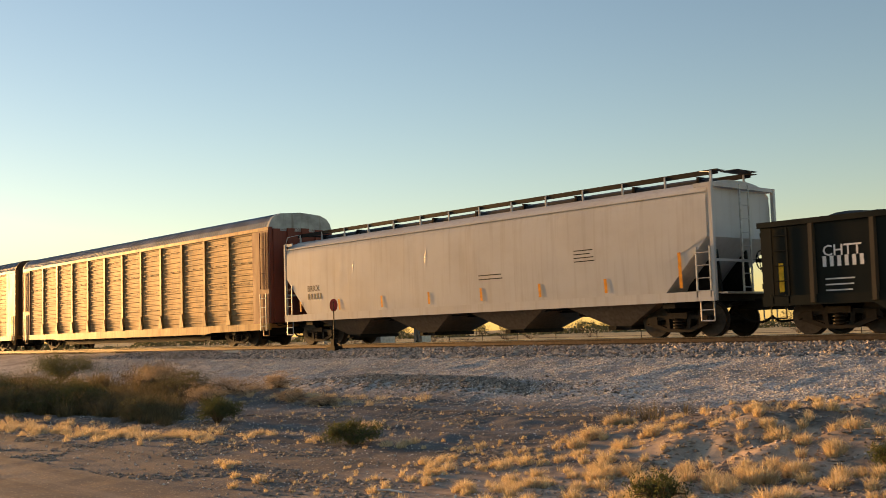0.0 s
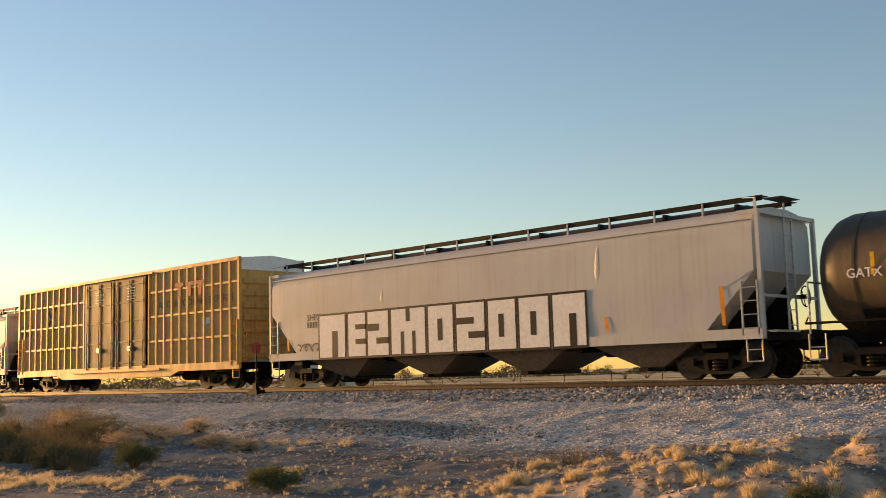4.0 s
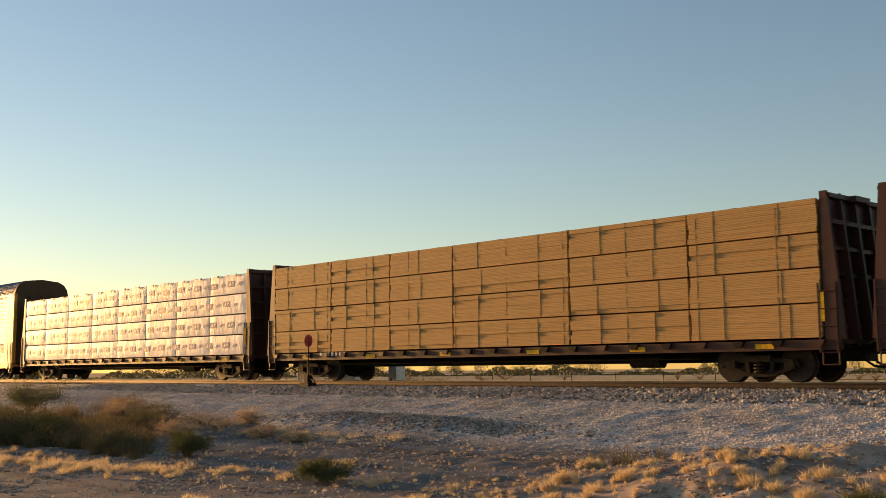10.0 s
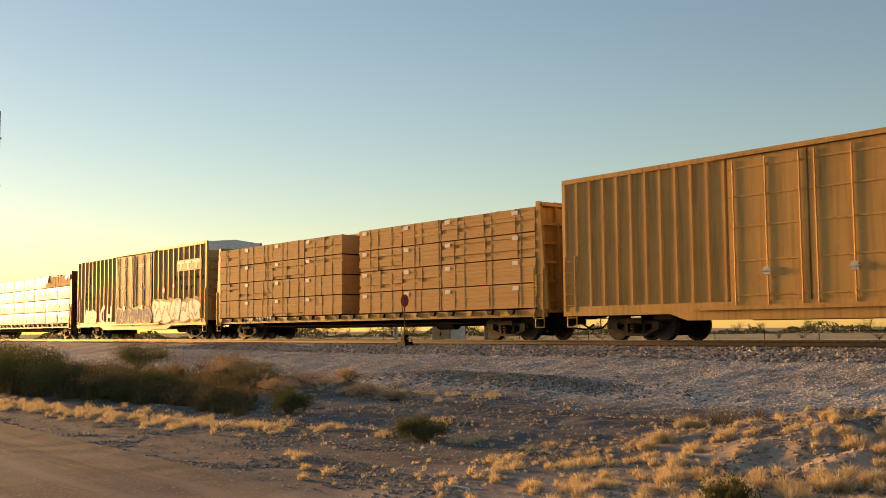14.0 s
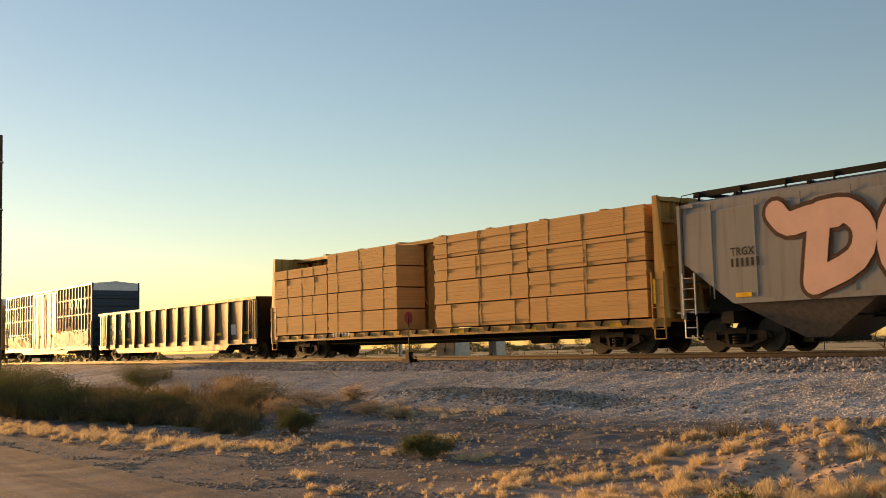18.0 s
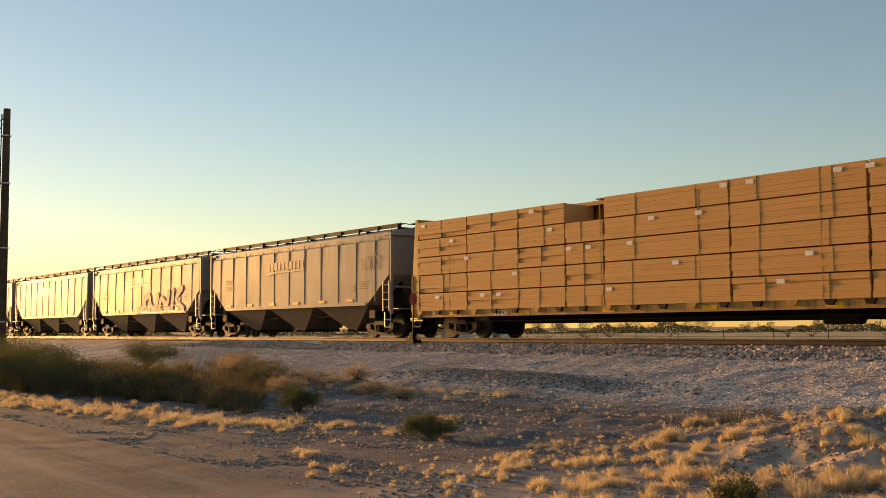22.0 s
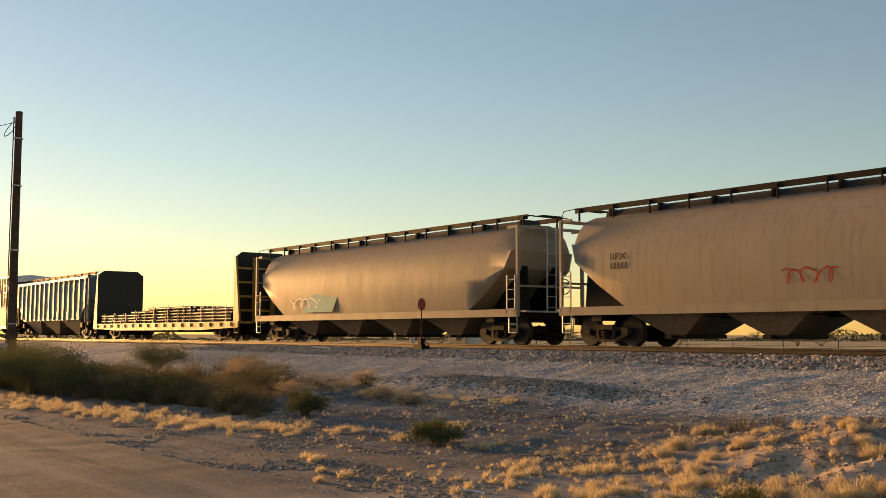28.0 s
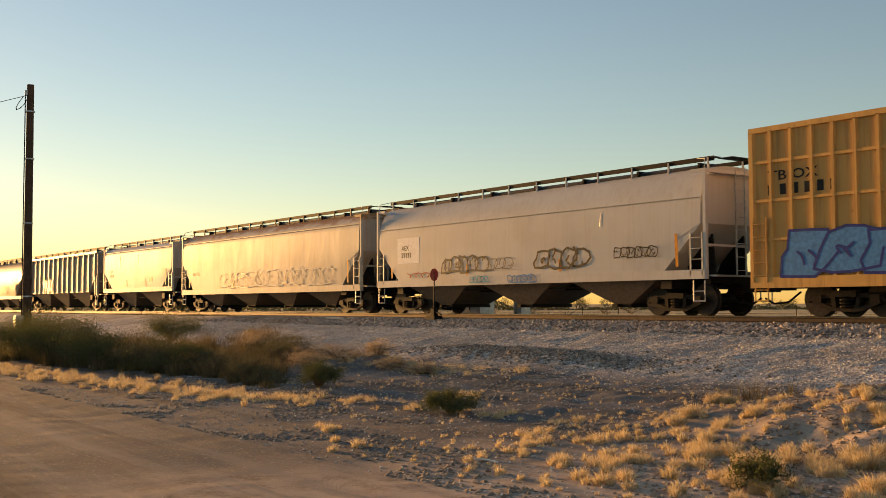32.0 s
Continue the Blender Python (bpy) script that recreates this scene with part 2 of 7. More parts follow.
M = {
    "rack_yellow": paint("rack_yellow", (0.56, 0.27, 0.055), (0.16, 0.075, 0.03), 0.5, 0.40),
    "rack_old": paint("rack_old", (0.36, 0.18, 0.055), (0.14, 0.06, 0.03), 0.75, 0.45, rust=0.4),
    # Near-black brown: shade on the yellow racks' recessed ends is put into the colour.
    "rack_end_shade": paint("rack_end_shade", (0.085, 0.05, 0.026), (0.05, 0.03, 0.02), 0.5, 0.55, rust=0.2),
    "rack_red": paint("rack_red", (0.20, 0.055, 0.035), (0.08, 0.03, 0.02), 0.6, 0.5, rust=0.3),
    "zinc": panel_metal("zinc", (0.42, 0.43, 0.40), 0.5, 0.3),
    "zinc_old": panel_metal("zinc_old", (0.33, 0.19, 0.07), 0.6, 0.25),
    # Zinc roof sheet with the blue of the reflected sky painted into its base.
    "roof_zinc_skylit": panel_metal("roof_zinc_skylit", (0.15, 0.20, 0.26), 0.6, 0.15),
    "zinc_new": panel_metal("zinc_new", (0.82, 0.83, 0.80), 0.5, 0.2),
    "box_yellow": paint("box_yellow", (0.62, 0.355, 0.115), (0.20, 0.10, 0.04), 0.45, 0.45, rust=0.08),
    "box_blue": paint("box_blue", (0.040, 0.064, 0.092), (0.07, 0.055, 0.045), 0.5, 0.34, rust=0.06),
    "box_brown": paint("box_brown", (0.092, 0.031, 0.019), (0.05, 0.024, 0.016), 0.45, 0.42, spec=0.2, coat=0.06),
    "door_black": paint("door_black", (0.009, 0.010, 0.010), (0.03, 0.026, 0.02), 0.2, 0.55, spec=0.12, coat=0.03),
    "grey_a": paint("grey_a", (0.53, 0.52, 0.50), (0.30, 0.25, 0.20), 0.28, 0.48, wave=0.005, coat=0.02, spec=0.09),
    "grey_b": paint("grey_b", (0.53, 0.52, 0.50), (0.32, 0.26, 0.20), 0.25, 0.48, wave=0.005, coat=0.02, spec=0.09),
    "grey_rust": paint("grey_rust", (0.52, 0.475, 0.41), (0.34, 0.24, 0.16), 0.35, 0.44, wave=0.005, rust=0.05, band=3.75, coat=0.02, spec=0.09),
    "grey_dusty": paint("grey_dusty", (0.32, 0.26, 0.19), (0.20, 0.14, 0.09), 0.5, 0.52, coat=0.06, spec=0.14, wave=0.005, rust=0.1),
    "grain_grey": paint("grain_grey", (0.27, 0.26, 0.24), (0.16, 0.13, 0.10), 0.5, 0.5, wave=0.005, coat=0.02, spec=0.09),
    "ribbed_grey": paint("ribbed_grey", (0.33, 0.30, 0.255), (0.24, 0.18, 0.13), 0.5, 0.42),
    "ribbed_blue": paint("ribbed_blue", (0.165, 0.235, 0.265), (0.18, 0.11, 0.07), 0.6, 0.42, rust=0.5),
    "gondola_black": paint("gondola_black", (0.008, 0.011, 0.010), (0.016, 0.016, 0.013), 0.35, 0.45, spec=0.10, coat=0.0),
    "gondola_brown": paint("gondola_brown", (0.010, 0.008, 0.006), (0.022, 0.016, 0.011), 0.4, 0.42, rust=0.1, spec=0.25, coat=0.1),
    # Lighter than the gondola walls: low sun on the posts is in this colour.
    "post_sunlit": paint("post_sunlit", (0.085, 0.064, 0.04), (0.03, 0.024, 0.018), 0.4, 0.4),
    "tank_black": paint("tank_black", (0.070, 0.052, 0.032), (0.12, 0.085, 0.05), 0.55, 0.55, spec=0.25, coat=0.08),
    "beam_brown": paint("beam_brown", (0.065, 0.028, 0.022), (0.05, 0.028, 0.022), 0.5, 0.5, rust=0.15, coat=0.08, spec=0.2),
    "beam_yellow": paint("beam_yellow", (0.48, 0.27, 0.08), (0.12, 0.06, 0.03), 0.6, 0.45, rust=0.2),
    "walk_grate": plain("walk_grate", (0.06, 0.06, 0.06), 0.6, 0.2),
    # For hopper bays: brown dust plus the shade below the body, in one colour.
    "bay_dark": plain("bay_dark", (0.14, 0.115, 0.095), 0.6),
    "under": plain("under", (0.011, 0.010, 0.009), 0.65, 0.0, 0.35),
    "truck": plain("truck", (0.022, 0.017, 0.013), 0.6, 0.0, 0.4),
    "wheel": plain("wheel", (0.045, 0.038, 0.033), 0.5, 0.3, 0.35),
    "lumber": lumber_mat("lumber", (0.54, 0.32, 0.115), 0.35, 0.75),
    "lumber_b": lumber_mat("lumber_b", (0.60, 0.32, 0.105), 0.72, 0.75),
    "wrap": wrap_mat("wrap", (0.78, 0.78, 0.79)),
    "strap": plain("strap", (0.40, 0.25, 0.10), 0.6),
    "white": plain("white", (0.75, 0.74, 0.72), 0.5, 0, 0.12),
    "ink_blue": plain("ink_blue", (0.030, 0.045, 0.20), 0.4),
    "ink_green": plain("ink_green", (0.012, 0.12, 0.065), 0.4),
    "ink_grey": plain("ink_grey", (0.11, 0.11, 0.12), 0.4),
    "black": plain("black", (0.02, 0.02, 0.02), 0.5),
    "red": plain("red", (0.33, 0.03, 0.03), 0.5),
    "orange": plain("orange", (0.72, 0.28, 0.03), 0.5),
    "tape": plain("tape", (0.80, 0.45, 0.03), 0.4),
    "pink": plain("pink", (0.74, 0.46, 0.35), 0.6, 0, 0.06, 2),
    "pink_edge": plain("pink_edge", (0.075, 0.04, 0.03), 0.6),
    "magenta": plain("magenta", (0.30, 0.05, 0.11), 0.55, 0, 0.35, 3),
    "teal": plain("teal", (0.06, 0.33, 0.33), 0.55),
    "mint": plain("mint", (0.07, 0.27, 0.20), 0.55, 0, 0.3, 3),
    "sky_blue": plain("sky_blue", (0.05, 0.20, 0.45), 0.55),
    "mint_pale": plain("mint_pale", (0.24, 0.46, 0.36), 0.55, 0, 0.3, 3),
    "teal_dull": plain("teal_dull", (0.08, 0.17, 0.15), 0.6, 0, 0.4, 4),
    "sky_teal": plain("sky_teal", (0.06, 0.30, 0.42), 0.55, 0, 0.35, 4),
    "rust_red": plain("rust_red", (0.28, 0.05, 0.04), 0.6),
    "lilac": plain("lilac", (0.42, 0.33, 0.48), 0.55),
    "silver": plain("silver", (0.60, 0.60, 0.58), 0.45),
    "galv": plain("galv", (0.45, 0.45, 0.44), 0.45, 0.6),
    "rail": plain("rail", (0.10, 0.072, 0.052), 0.5, 0.6, 0.3),
    "rail_top": plain("rail_top", (0.55, 0.50, 0.44), 0.28, 0.9, 0.1),
    "tie": plain("tie", (0.13, 0.10, 0.08), 0.9, 0, 0.35, 6, 0.01),
    "pole_wood": plain("pole_wood", (0.10, 0.060, 0.038), 0.85, 0, 0.35, 4, 0.01),
    "pipe": plain("pipe", (0.075, 0.065, 0.055), 0.45, 0.3, 0.3),
    "scrap": plain("scrap", (0.05, 0.043, 0.037), 0.7, 0.2, 0.5, 3, 0.05),
    "ground": ground_mat(),
    "stone": island_mat("stone", (0.23, 0.21, 0.19), (0.88, 0.80, 0.71)),
    "ballast": island_mat("ballast", (0.12, 0.10, 0.085), (0.60, 0.51, 0.43)),
    "dark_stone": island_mat("dark_stone", (0.09, 0.07, 0.055), (0.42, 0.35, 0.28)),
    "clod": island_mat("clod", (0.20, 0.145, 0.105), (0.46, 0.34, 0.24)),
    "dry": leaf_mat("dry", (0.52, 0.40, 0.215), (0.88, 0.72, 0.46)),
    "weed": leaf_mat("weed", (0.075, 0.06, 0.026), (0.25, 0.19, 0.09)),
    "tan": leaf_mat("tan", (0.30, 0.21, 0.12), (0.60, 0.46, 0.29)),
    "sage": leaf_mat("sage", (0.06, 0.058, 0.022), (0.21, 0.175, 0.08)),
    "green": leaf_mat("green", (0.04, 0.055, 0.016), (0.125, 0.13, 0.042)),
    "twig": plain("twig", (0.16, 0.11, 0.07), 0.9),
    "tree": leaf_mat("tree", (0.035, 0.05, 0.02), (0.10, 0.10, 0.045)),
    "house": plain("house", (0.62, 0.57, 0.50), 0.8),
    "dark_glass": plain("dark_glass", (0.03, 0.035, 0.04), 0.15),
    "card": plain("card", (0.36, 0.23, 0.11), 0.8),
}


# ---- mesh helpers ----
class G:
    """Collects simple solids into one mesh."""

    def __init__(self):
        self.v, self.f, self.s = [], [], []

    def add(self, pts, faces, smooth=False):
        n = len(self.v)
        self.v += [tuple(p) for p in pts]
        self.f += [tuple(i + n for i in f) for f in faces]
        self.s += [smooth] * len(faces)
        return self

    def box(self, x0, x1, y0, y1, z0, z1):
        p = [(x, y, z) for x in (x0, x1) for y in (y0, y1) for z in (z0, z1)]
        return self.add(p, [(0, 1, 3, 2), (4, 6, 7, 5), (0, 4, 5, 1), (2, 3, 7, 6), (0, 2, 6, 4), (1, 5, 7, 3)])

    def loft(self, rings, smooth=False, caps=True):
        n = len(rings[0])
        pts = [p for r in rings for p in r]
        fs = []
        for k in range(len(rings) - 1):
            for i in range(n):
                j = (i + 1) % n
                fs.append((k * n + i, k * n + j, (k + 1) * n + j, (k + 1) * n + i))
        self.add(pts, fs, smooth)
        if caps:
            self.add(rings[0], [tuple(range(n))[::-1]])
            self.add(rings[-1], [tuple(range(n))])
        return self

    def prism(self, yz, x0, x1, smooth=False):
        return self.loft([[(x, y, z) for y, z in yz] for x in (x0, x1)], smooth)

    def plate(self, xz, y0, y1):
        return self.loft([[(x, y, z) for x, z in xz] for y in (y0, y1)])

    def cyl(self, a, b, r, n=8, r2=None, smooth=True):
        a, b = Vector(a), Vector(b)
        d = (b - a).normalized()
        u = d.orthogonal().normalized()
        w = d.cross(u)
        rings = []
        for p, q in ((a, r), (b, r if r2 is None else r2)):
            rings.append([p + (u * math.cos(k * math.tau / n) + w * math.sin(k * math.tau / n)) * q for k in range(n)])
        return self.loft(rings, smooth)

    def rod(self, pts, r=0.02, n=5):
        for a, b in zip(pts[:-1], pts[1:]):
            self.cyl(a, b, r, n)
        return self

    def mesh(self, name, mat):
        me = bpy.data.meshes.new(name)
        me.from_pydata(self.v, [], self.f)
        me.materials.append(M[mat])
        me.polygons.foreach_set("use_smooth", self.s)
        bm = bmesh.new()
        bm.from_mesh(me)
        bmesh.ops.recalc_face_normals(bm, faces=bm.faces)
        bm.to_mesh(me)
        bm.free()
        me.update()
        return me


SPLIT = {"deck_sill", "side_panel", "side_plate", "post", "side_sill", "top_chord", "rib", "winch", "belt_rail", "panel_slot", "top_rail", "roof_seam", "stake_pocket", "step", "hand_rail"}


def halves(g):
    """The near and the far half of a mesh that stands on both sides of a car."""
    out = (G(), G())
    for f, s in zip(g.f, g.s):
        h = out[0] if sum(g.v[i][1] for i in f) < 0 else out[1]
        h.add([g.v[i] for i in f], [tuple(range(len(f)))], s)
    return out


def part(name, g, mat, parent, label="", at=None):
    if isinstance(g, G) and name in SPLIT:
        near, far = halves(g)
        if near.f and far.f:
            part(name, far, mat, parent, label, at)
            g = near
    me = g if isinstance(g, bpy.types.Mesh) else g.mesh(name, mat)
    ob = new(name, me)
    ob.parent = parent
    if at is not None:
        ob.matrix_basis = at
    if label:
        ob["label"] = label
    return ob


def thing(name, label, category, at=None, group="", kind=""):
    ob = new(name)
    ob.empty_display_size = 0.3
    if at is not None:
        ob.matrix_basis = at
    return tagged(ob, label, category, group, kind)


def solid(name, g, mat, label, category="", group="", kind="", at=None):
    """A thing that is one mesh."""
    ob = new(name, g if isinstance(g, bpy.types.Mesh) else g.mesh(name, mat))
    if at is not None:
        ob.matrix_basis = at
    return tagged(ob, label, category, group, kind)


NEAR = -1.55  # the near side sheet in a car's own space
TEXTS = {}


def text_mesh(words, mat, bold=0.0, shear=0.0):
    key = (words, mat, bold, shear)
    if key not in TEXTS:
        cu = bpy.data.curves.new("lettering", "FONT")
        cu.body, cu.resolution_u, cu.offset, cu.shear, cu.extrude = words, 2, bold, shear, 0.0
        ob = bpy.data.objects.new("lettering", cu)
        me = bpy.data.meshes.new_from_object(ob)
        me.materials.clear()
        me.materials.append(M[mat])
        bpy.data.objects.remove(ob)
        me.name = "lettering"
        TEXTS[key] = me
    return TEXTS[key]


def letter(car, words, x, z, height, mat, width=None, y=NEAR - 0.006, bold=0.012, shear=0.0, name="lettering", tilt=0.0):
    """Words on the near side; x is their left edge, z their foot, height that of a capital."""
    me = text_mesh(words, mat, bold, shear)
    xs = [v.co.x for v in me.vertices]
    ys = [v.co.y for v in me.vertices]
    k = height / (max(ys) - min(ys))
    kx = (width / (max(xs) - min(xs))) if width else k
    mid = Vector(((min(xs) + max(xs)) / 2 * kx, (min(ys) + max(ys)) / 2 * k, 0))
    turn = Matrix.Translation(mid) @ pose(0, 0, 0, 0, 0, tilt) @ Matrix.Translation(-mid)
    m = Matrix.Translation((x - min(xs) * kx, y, z - min(ys) * k)) @ pose(0, 0, 0, 90) @ turn @ Matrix.Diagonal((kx, k, 1, 1))
    me2 = me.copy()
    me2.transform(m)
    return part(name, me2, mat, car)


def bars(car, x, z, w, h, rows, mat, y=NEAR - 0.006, name="stencil", n=1):
    """Plain bars in place of small writing: n figures a row, or rows of uneven length."""
    g = G()
    rnd = random.Random(int(x * 100) + rows)
    pitch = h / rows
    for r in range(rows):
        hh = pitch * (0.62 if n > 1 else 0.26)
        zz = z + h - pitch * r - hh
        cut = w / n
        for k in range(n):
            ww = cut * (0.5 if n > 1 else rnd.uniform(0.55, 1.0))
            x0 = x + k * cut
            g.add([(x0, y, zz), (x0 + ww, y, zz), (x0 + ww, y, zz + hh), (x0, y, zz + hh)], [(0, 1, 2, 3)])
    return part(name, g, mat, car)


def flat(car, name, pts, mat, y=NEAR - 0.006, label=""):
    """A painted shape: a polygon of (x, z) on the near side."""
    g = G()
    g.add([(x, y, z) for x, z in pts], [tuple(range(len(pts)))])
    return part(name, g, mat, car, label)


def scrawl(car, x, z, w, h, mat, seed, y=NEAR - 0.008, r=0.02, turns=7):
    """A sprayed line that loops along."""
    rnd = random.Random(seed)
    pts = []
    n = turns * 9
    for k in range(n):
        u = k / (n - 1)
        a = u * turns * math.tau
        pts.append(Vector((x + w * u + 0.35 * w / turns * math.sin(a), 0, z + h * (0.5 + 0.42 * math.cos(a + 0.8 * math.sin(a * 0.37 + seed)) * rnd.uniform(0.75, 1)))))
    v, f = [], []
    for k, p in enumerate(pts):
        d = pts[min(k + 1, n - 1)] - pts[max(k - 1, 0)]
        o = Vector((-d.z, 0, d.x)).normalized() * r
        v += [(p.x - o.x, y, p.z - o.z), (p.x + o.x, y, p.z + o.z)]
        if k:
            f.append((2 * k - 2, 2 * k, 2 * k + 1, 2 * k - 1))
    return part("graffiti", G().add(v, f), mat, car)


def ribbon(car, strokes, width, mat, y, name="graffiti"):
    """Fat sprayed strokes: each a line of (x, z) points with round ends."""
    b = G()
    for k, line in enumerate(strokes):
        yy = y - 0.0006 * k
        p = [Vector((a, 0, c)) for a, c in line]
        q = []
        for i in range(len(p) - 1):
            q += [p[i].lerp(p[i + 1], u / 3) for u in range(3)]
        q.append(p[-1])
        for _ in range(2):
            q = [q[0]] + [(q[i - 1] + q[i] * 2 + q[i + 1]) / 4 for i in range(1, len(q) - 1)] + [q[-1]]
        left, right = [], []
        for i, v in enumerate(q):
            d = (q[min(i + 1, len(q) - 1)] - q[max(i - 1, 0)]).normalized()
            o = Vector((-d.z, 0, d.x)) * width * 0.5
            left.append((v.x + o.x, yy, v.z + o.z))
            right.append((v.x - o.x, yy, v.z - o.z))
        n = len(q)
        b.add(left + right, [(i, i + 1, n + i + 1, n + i) for i in range(n - 1)])
        for v in (q[0], q[-1]):
            b.add([(v.x + width * 0.5 * math.cos(a * math.tau / 14), yy - 0.0003, v.z + width * 0.5 * math.sin(a * math.tau / 14)) for a in range(14)], [tuple(range(14))])
    return part(name, b, mat, car)


def throwup(car, x, z, w, h, n, fill, line, seed, y=NEAR - 0.007, width=0.06, spike=0.16, inner=2):
    """A sprayed piece of n interlocking jagged shapes: fill, outline and a few inner strokes; fill None leaves it open."""
    rnd = random.Random(seed)
    step = w / n
    for k in range(n):
        cx, cz = x + step * (k + 0.5), z + h * rnd.uniform(0.46, 0.54)
        hw, hh = step * rnd.uniform(0.56, 0.72), h * rnd.uniform(0.42, 0.50)
        lean = rnd.uniform(-0.25, 0.35) * hw
        edge = []
        m = rnd.randint(8, 11)
        for i in range(m):
            a = (i + rnd.uniform(-0.25, 0.25)) * math.tau / m
            c, d = math.cos(a), math.sin(a)
            k2 = 1.0 / max(abs(c), abs(d)) * rnd.uniform(0.80, 1.0 + spike * (i % 3 == 0))
            edge.append((cx + min(1.15, max(-1.15, c * k2)) * hw + lean * d, cz + min(1.1, max(-1.0, d * k2)) * hh))
        yy = y - 0.004 * (k % 3)
        if fill:
            flat(car, "graffiti", edge, fill, yy)
        strokes = [[edge[i], edge[(i + 1) % m]] for i in range(m)]
        for _ in range(inner):
            u, v = rnd.uniform(-0.5, 0.2), rnd.uniform(-0.5, 0.5)
            p = [(cx + hw * u, cz + hh * v)]
            for _ in range(rnd.randint(2, 3)):
                p.append((p[-1][0] + hw * rnd.uniform(-0.2, 0.45), max(z + 0.05, min(z + h, p[-1][1] + hh * rnd.uniform(-0.7, 0.7)))))
            strokes.append(p)
        ribbon(car, strokes, width, line, yy - 0.0012, "graffiti_outline")


def block_letter(car, x, z, w, h, slots, fill, line, y):
    """A sprayed block capital: a fat outline, a slab and the slots cut in it, in shares of its size."""
    e = 0.07
    flat(car, "graffiti_outline", [(x - e, z - e), (x + w + e, z - e), (x + w + e, z + h + e), (x - e, z + h + e)], line, y)
    flat(car, "graffiti", [(x, z), (x + w, z), (x + w, z + h), (x, z + h)], fill, y - 0.003)
    for a, b, c, d in slots:
        flat(car, "graffiti_outline", [(x + w * a, z + h * c), (x + w * b, z + h * c), (x + w * b, z + h * d), (x + w * a, z + h * d)], line, y - 0.006)


def bubbles(car, x, z, w, h, n, fill, line, blot, seed, y):
    """Round bubble letters that overlap, each outlined, with blots of paint."""
    rnd = random.Random(seed)
    for k in range(n):
        cx, cz = x + w * (k + 0.5) / n, z + h * 0.5 + rnd.uniform(-0.04, 0.04) * h
        rx, rz = w / n * rnd.uniform(0.5, 0.85), h * rnd.uniform(0.38, 0.5)
        yy = y - 0.003 * k
        ring = [(cx + rx * math.copysign(abs(math.cos(a)) ** 0.75, math.cos(a)), cz + rz * math.copysign(abs(math.sin(a)) ** 0.75, math.sin(a))) for a in [i * math.tau / 20 for i in range(20)]]
        flat(car, "graffiti", ring, fill, yy)
        ribbon(car, [ring + ring[:1]], 0.05, line, yy - 0.0008, "graffiti_outline")
        for _ in range(4):
            px, pz, r = cx + rx * rnd.uniform(-0.6, 0.6), cz + rz * rnd.uniform(-0.7, 0.7), rnd.uniform(0.05, 0.10)
            flat(car, "graffiti_blot", [(px + r * math.cos(i), pz + r * 1.2 * math.sin(i)) for i in range(6)], blot, yy - 0.0016)


def cloud(car, x, z, w, h, mat, seed, y, n=12):
    """A sprayed background of overlapping ragged blots."""
    rnd = random.Random(seed)
    b = G()
    for k in range(n):
        cx, cz = x + w * (k + rnd.random()) / n, z + h * rnd.uniform(0.15, 0.75)
        rx, rz = w / n * rnd.uniform(0.9, 1.6), h * rnd.uniform(0.25, 0.45)
        b.add([(cx + rx * math.cos(a * math.tau / 20) * rnd.uniform(0.8, 1.1), y - 0.0005 * k, max(z, cz + rz * math.sin(a * math.tau / 20) * rnd.uniform(0.8, 1.1))) for a in range(20)], [tuple(range(20))])
    return part("graffiti_ground", b, mat, car)


# ---- running gear shared by all cars ----
def wheel_mesh():
    g = G()
    n = 28
    prof = [(0.0, 0.10), (0.0, 0.44), (0.03, 0.457), (0.10, 0.457), (0.11, 0.49), (0.14, 0.49), (0.14, 0.40), (0.09, 0.36), (0.085, 0.16), (0.12, 0.10)]
    rings = []
    for y, r in prof:
        rings.append([(math.cos(k * math.tau / n) * r, y, math.sin(k * math.tau / n) * r) for k in range(n)])
    g.loft([[(0.3 * x, -0.14, 0.3 * z) for x, y, z in rings[0]], [(0.8 * x, -0.10, 0.8 * z) for x, y, z in rings[0]]] + rings, False, True)
    return g.mesh("wheel", "wheel")


def side_frame_mesh():
    """Cast side frame: sloping tension members, a window for the springs, pedestals."""
    g = G()
    for s in (-1, 1):
        g.plate([(0.10 * s, 0.62), (0.98 * s, 0.56), (1.06 * s, 0.46), (1.06 * s, 0.36), (0.90 * s, 0.44), (0.10 * s, 0.52)], -0.06, 0.06)
        g.plate([(0.86 * s, 0.42), (0.98 * s, 0.36), (0.42 * s, 0.15), (0.0, 0.13), (0.0, 0.23), (0.36 * s, 0.25)], -0.06, 0.06)
        g.plate([(0.30 * s, 0.56), (0.42 * s, 0.56), (0.36 * s, 0.22), (0.26 * s, 0.22)], -0.07, 0.07)
        g.box(0.80 * s - 0.13, 0.80 * s + 0.13, -0.09, 0.09, 0.36, 0.56)
    g.box(-0.32, 0.32, -0.11, 0.11, 0.50, 0.66)
    return g.mesh("side_frame", "truck")


def spring_mesh():
    g = G().loft([[(r * math.cos(k * math.tau / 10), r * math.sin(k * math.tau / 10), 0.22 + 0.028 * i) for k in range(10)] for i, r in enumerate((0.06, 0.16, 0.16, 0.09, 0.16, 0.16, 0.09, 0.16, 0.16, 0.09, 0.16, 0.06))])
    return g.mesh("spring", "truck")


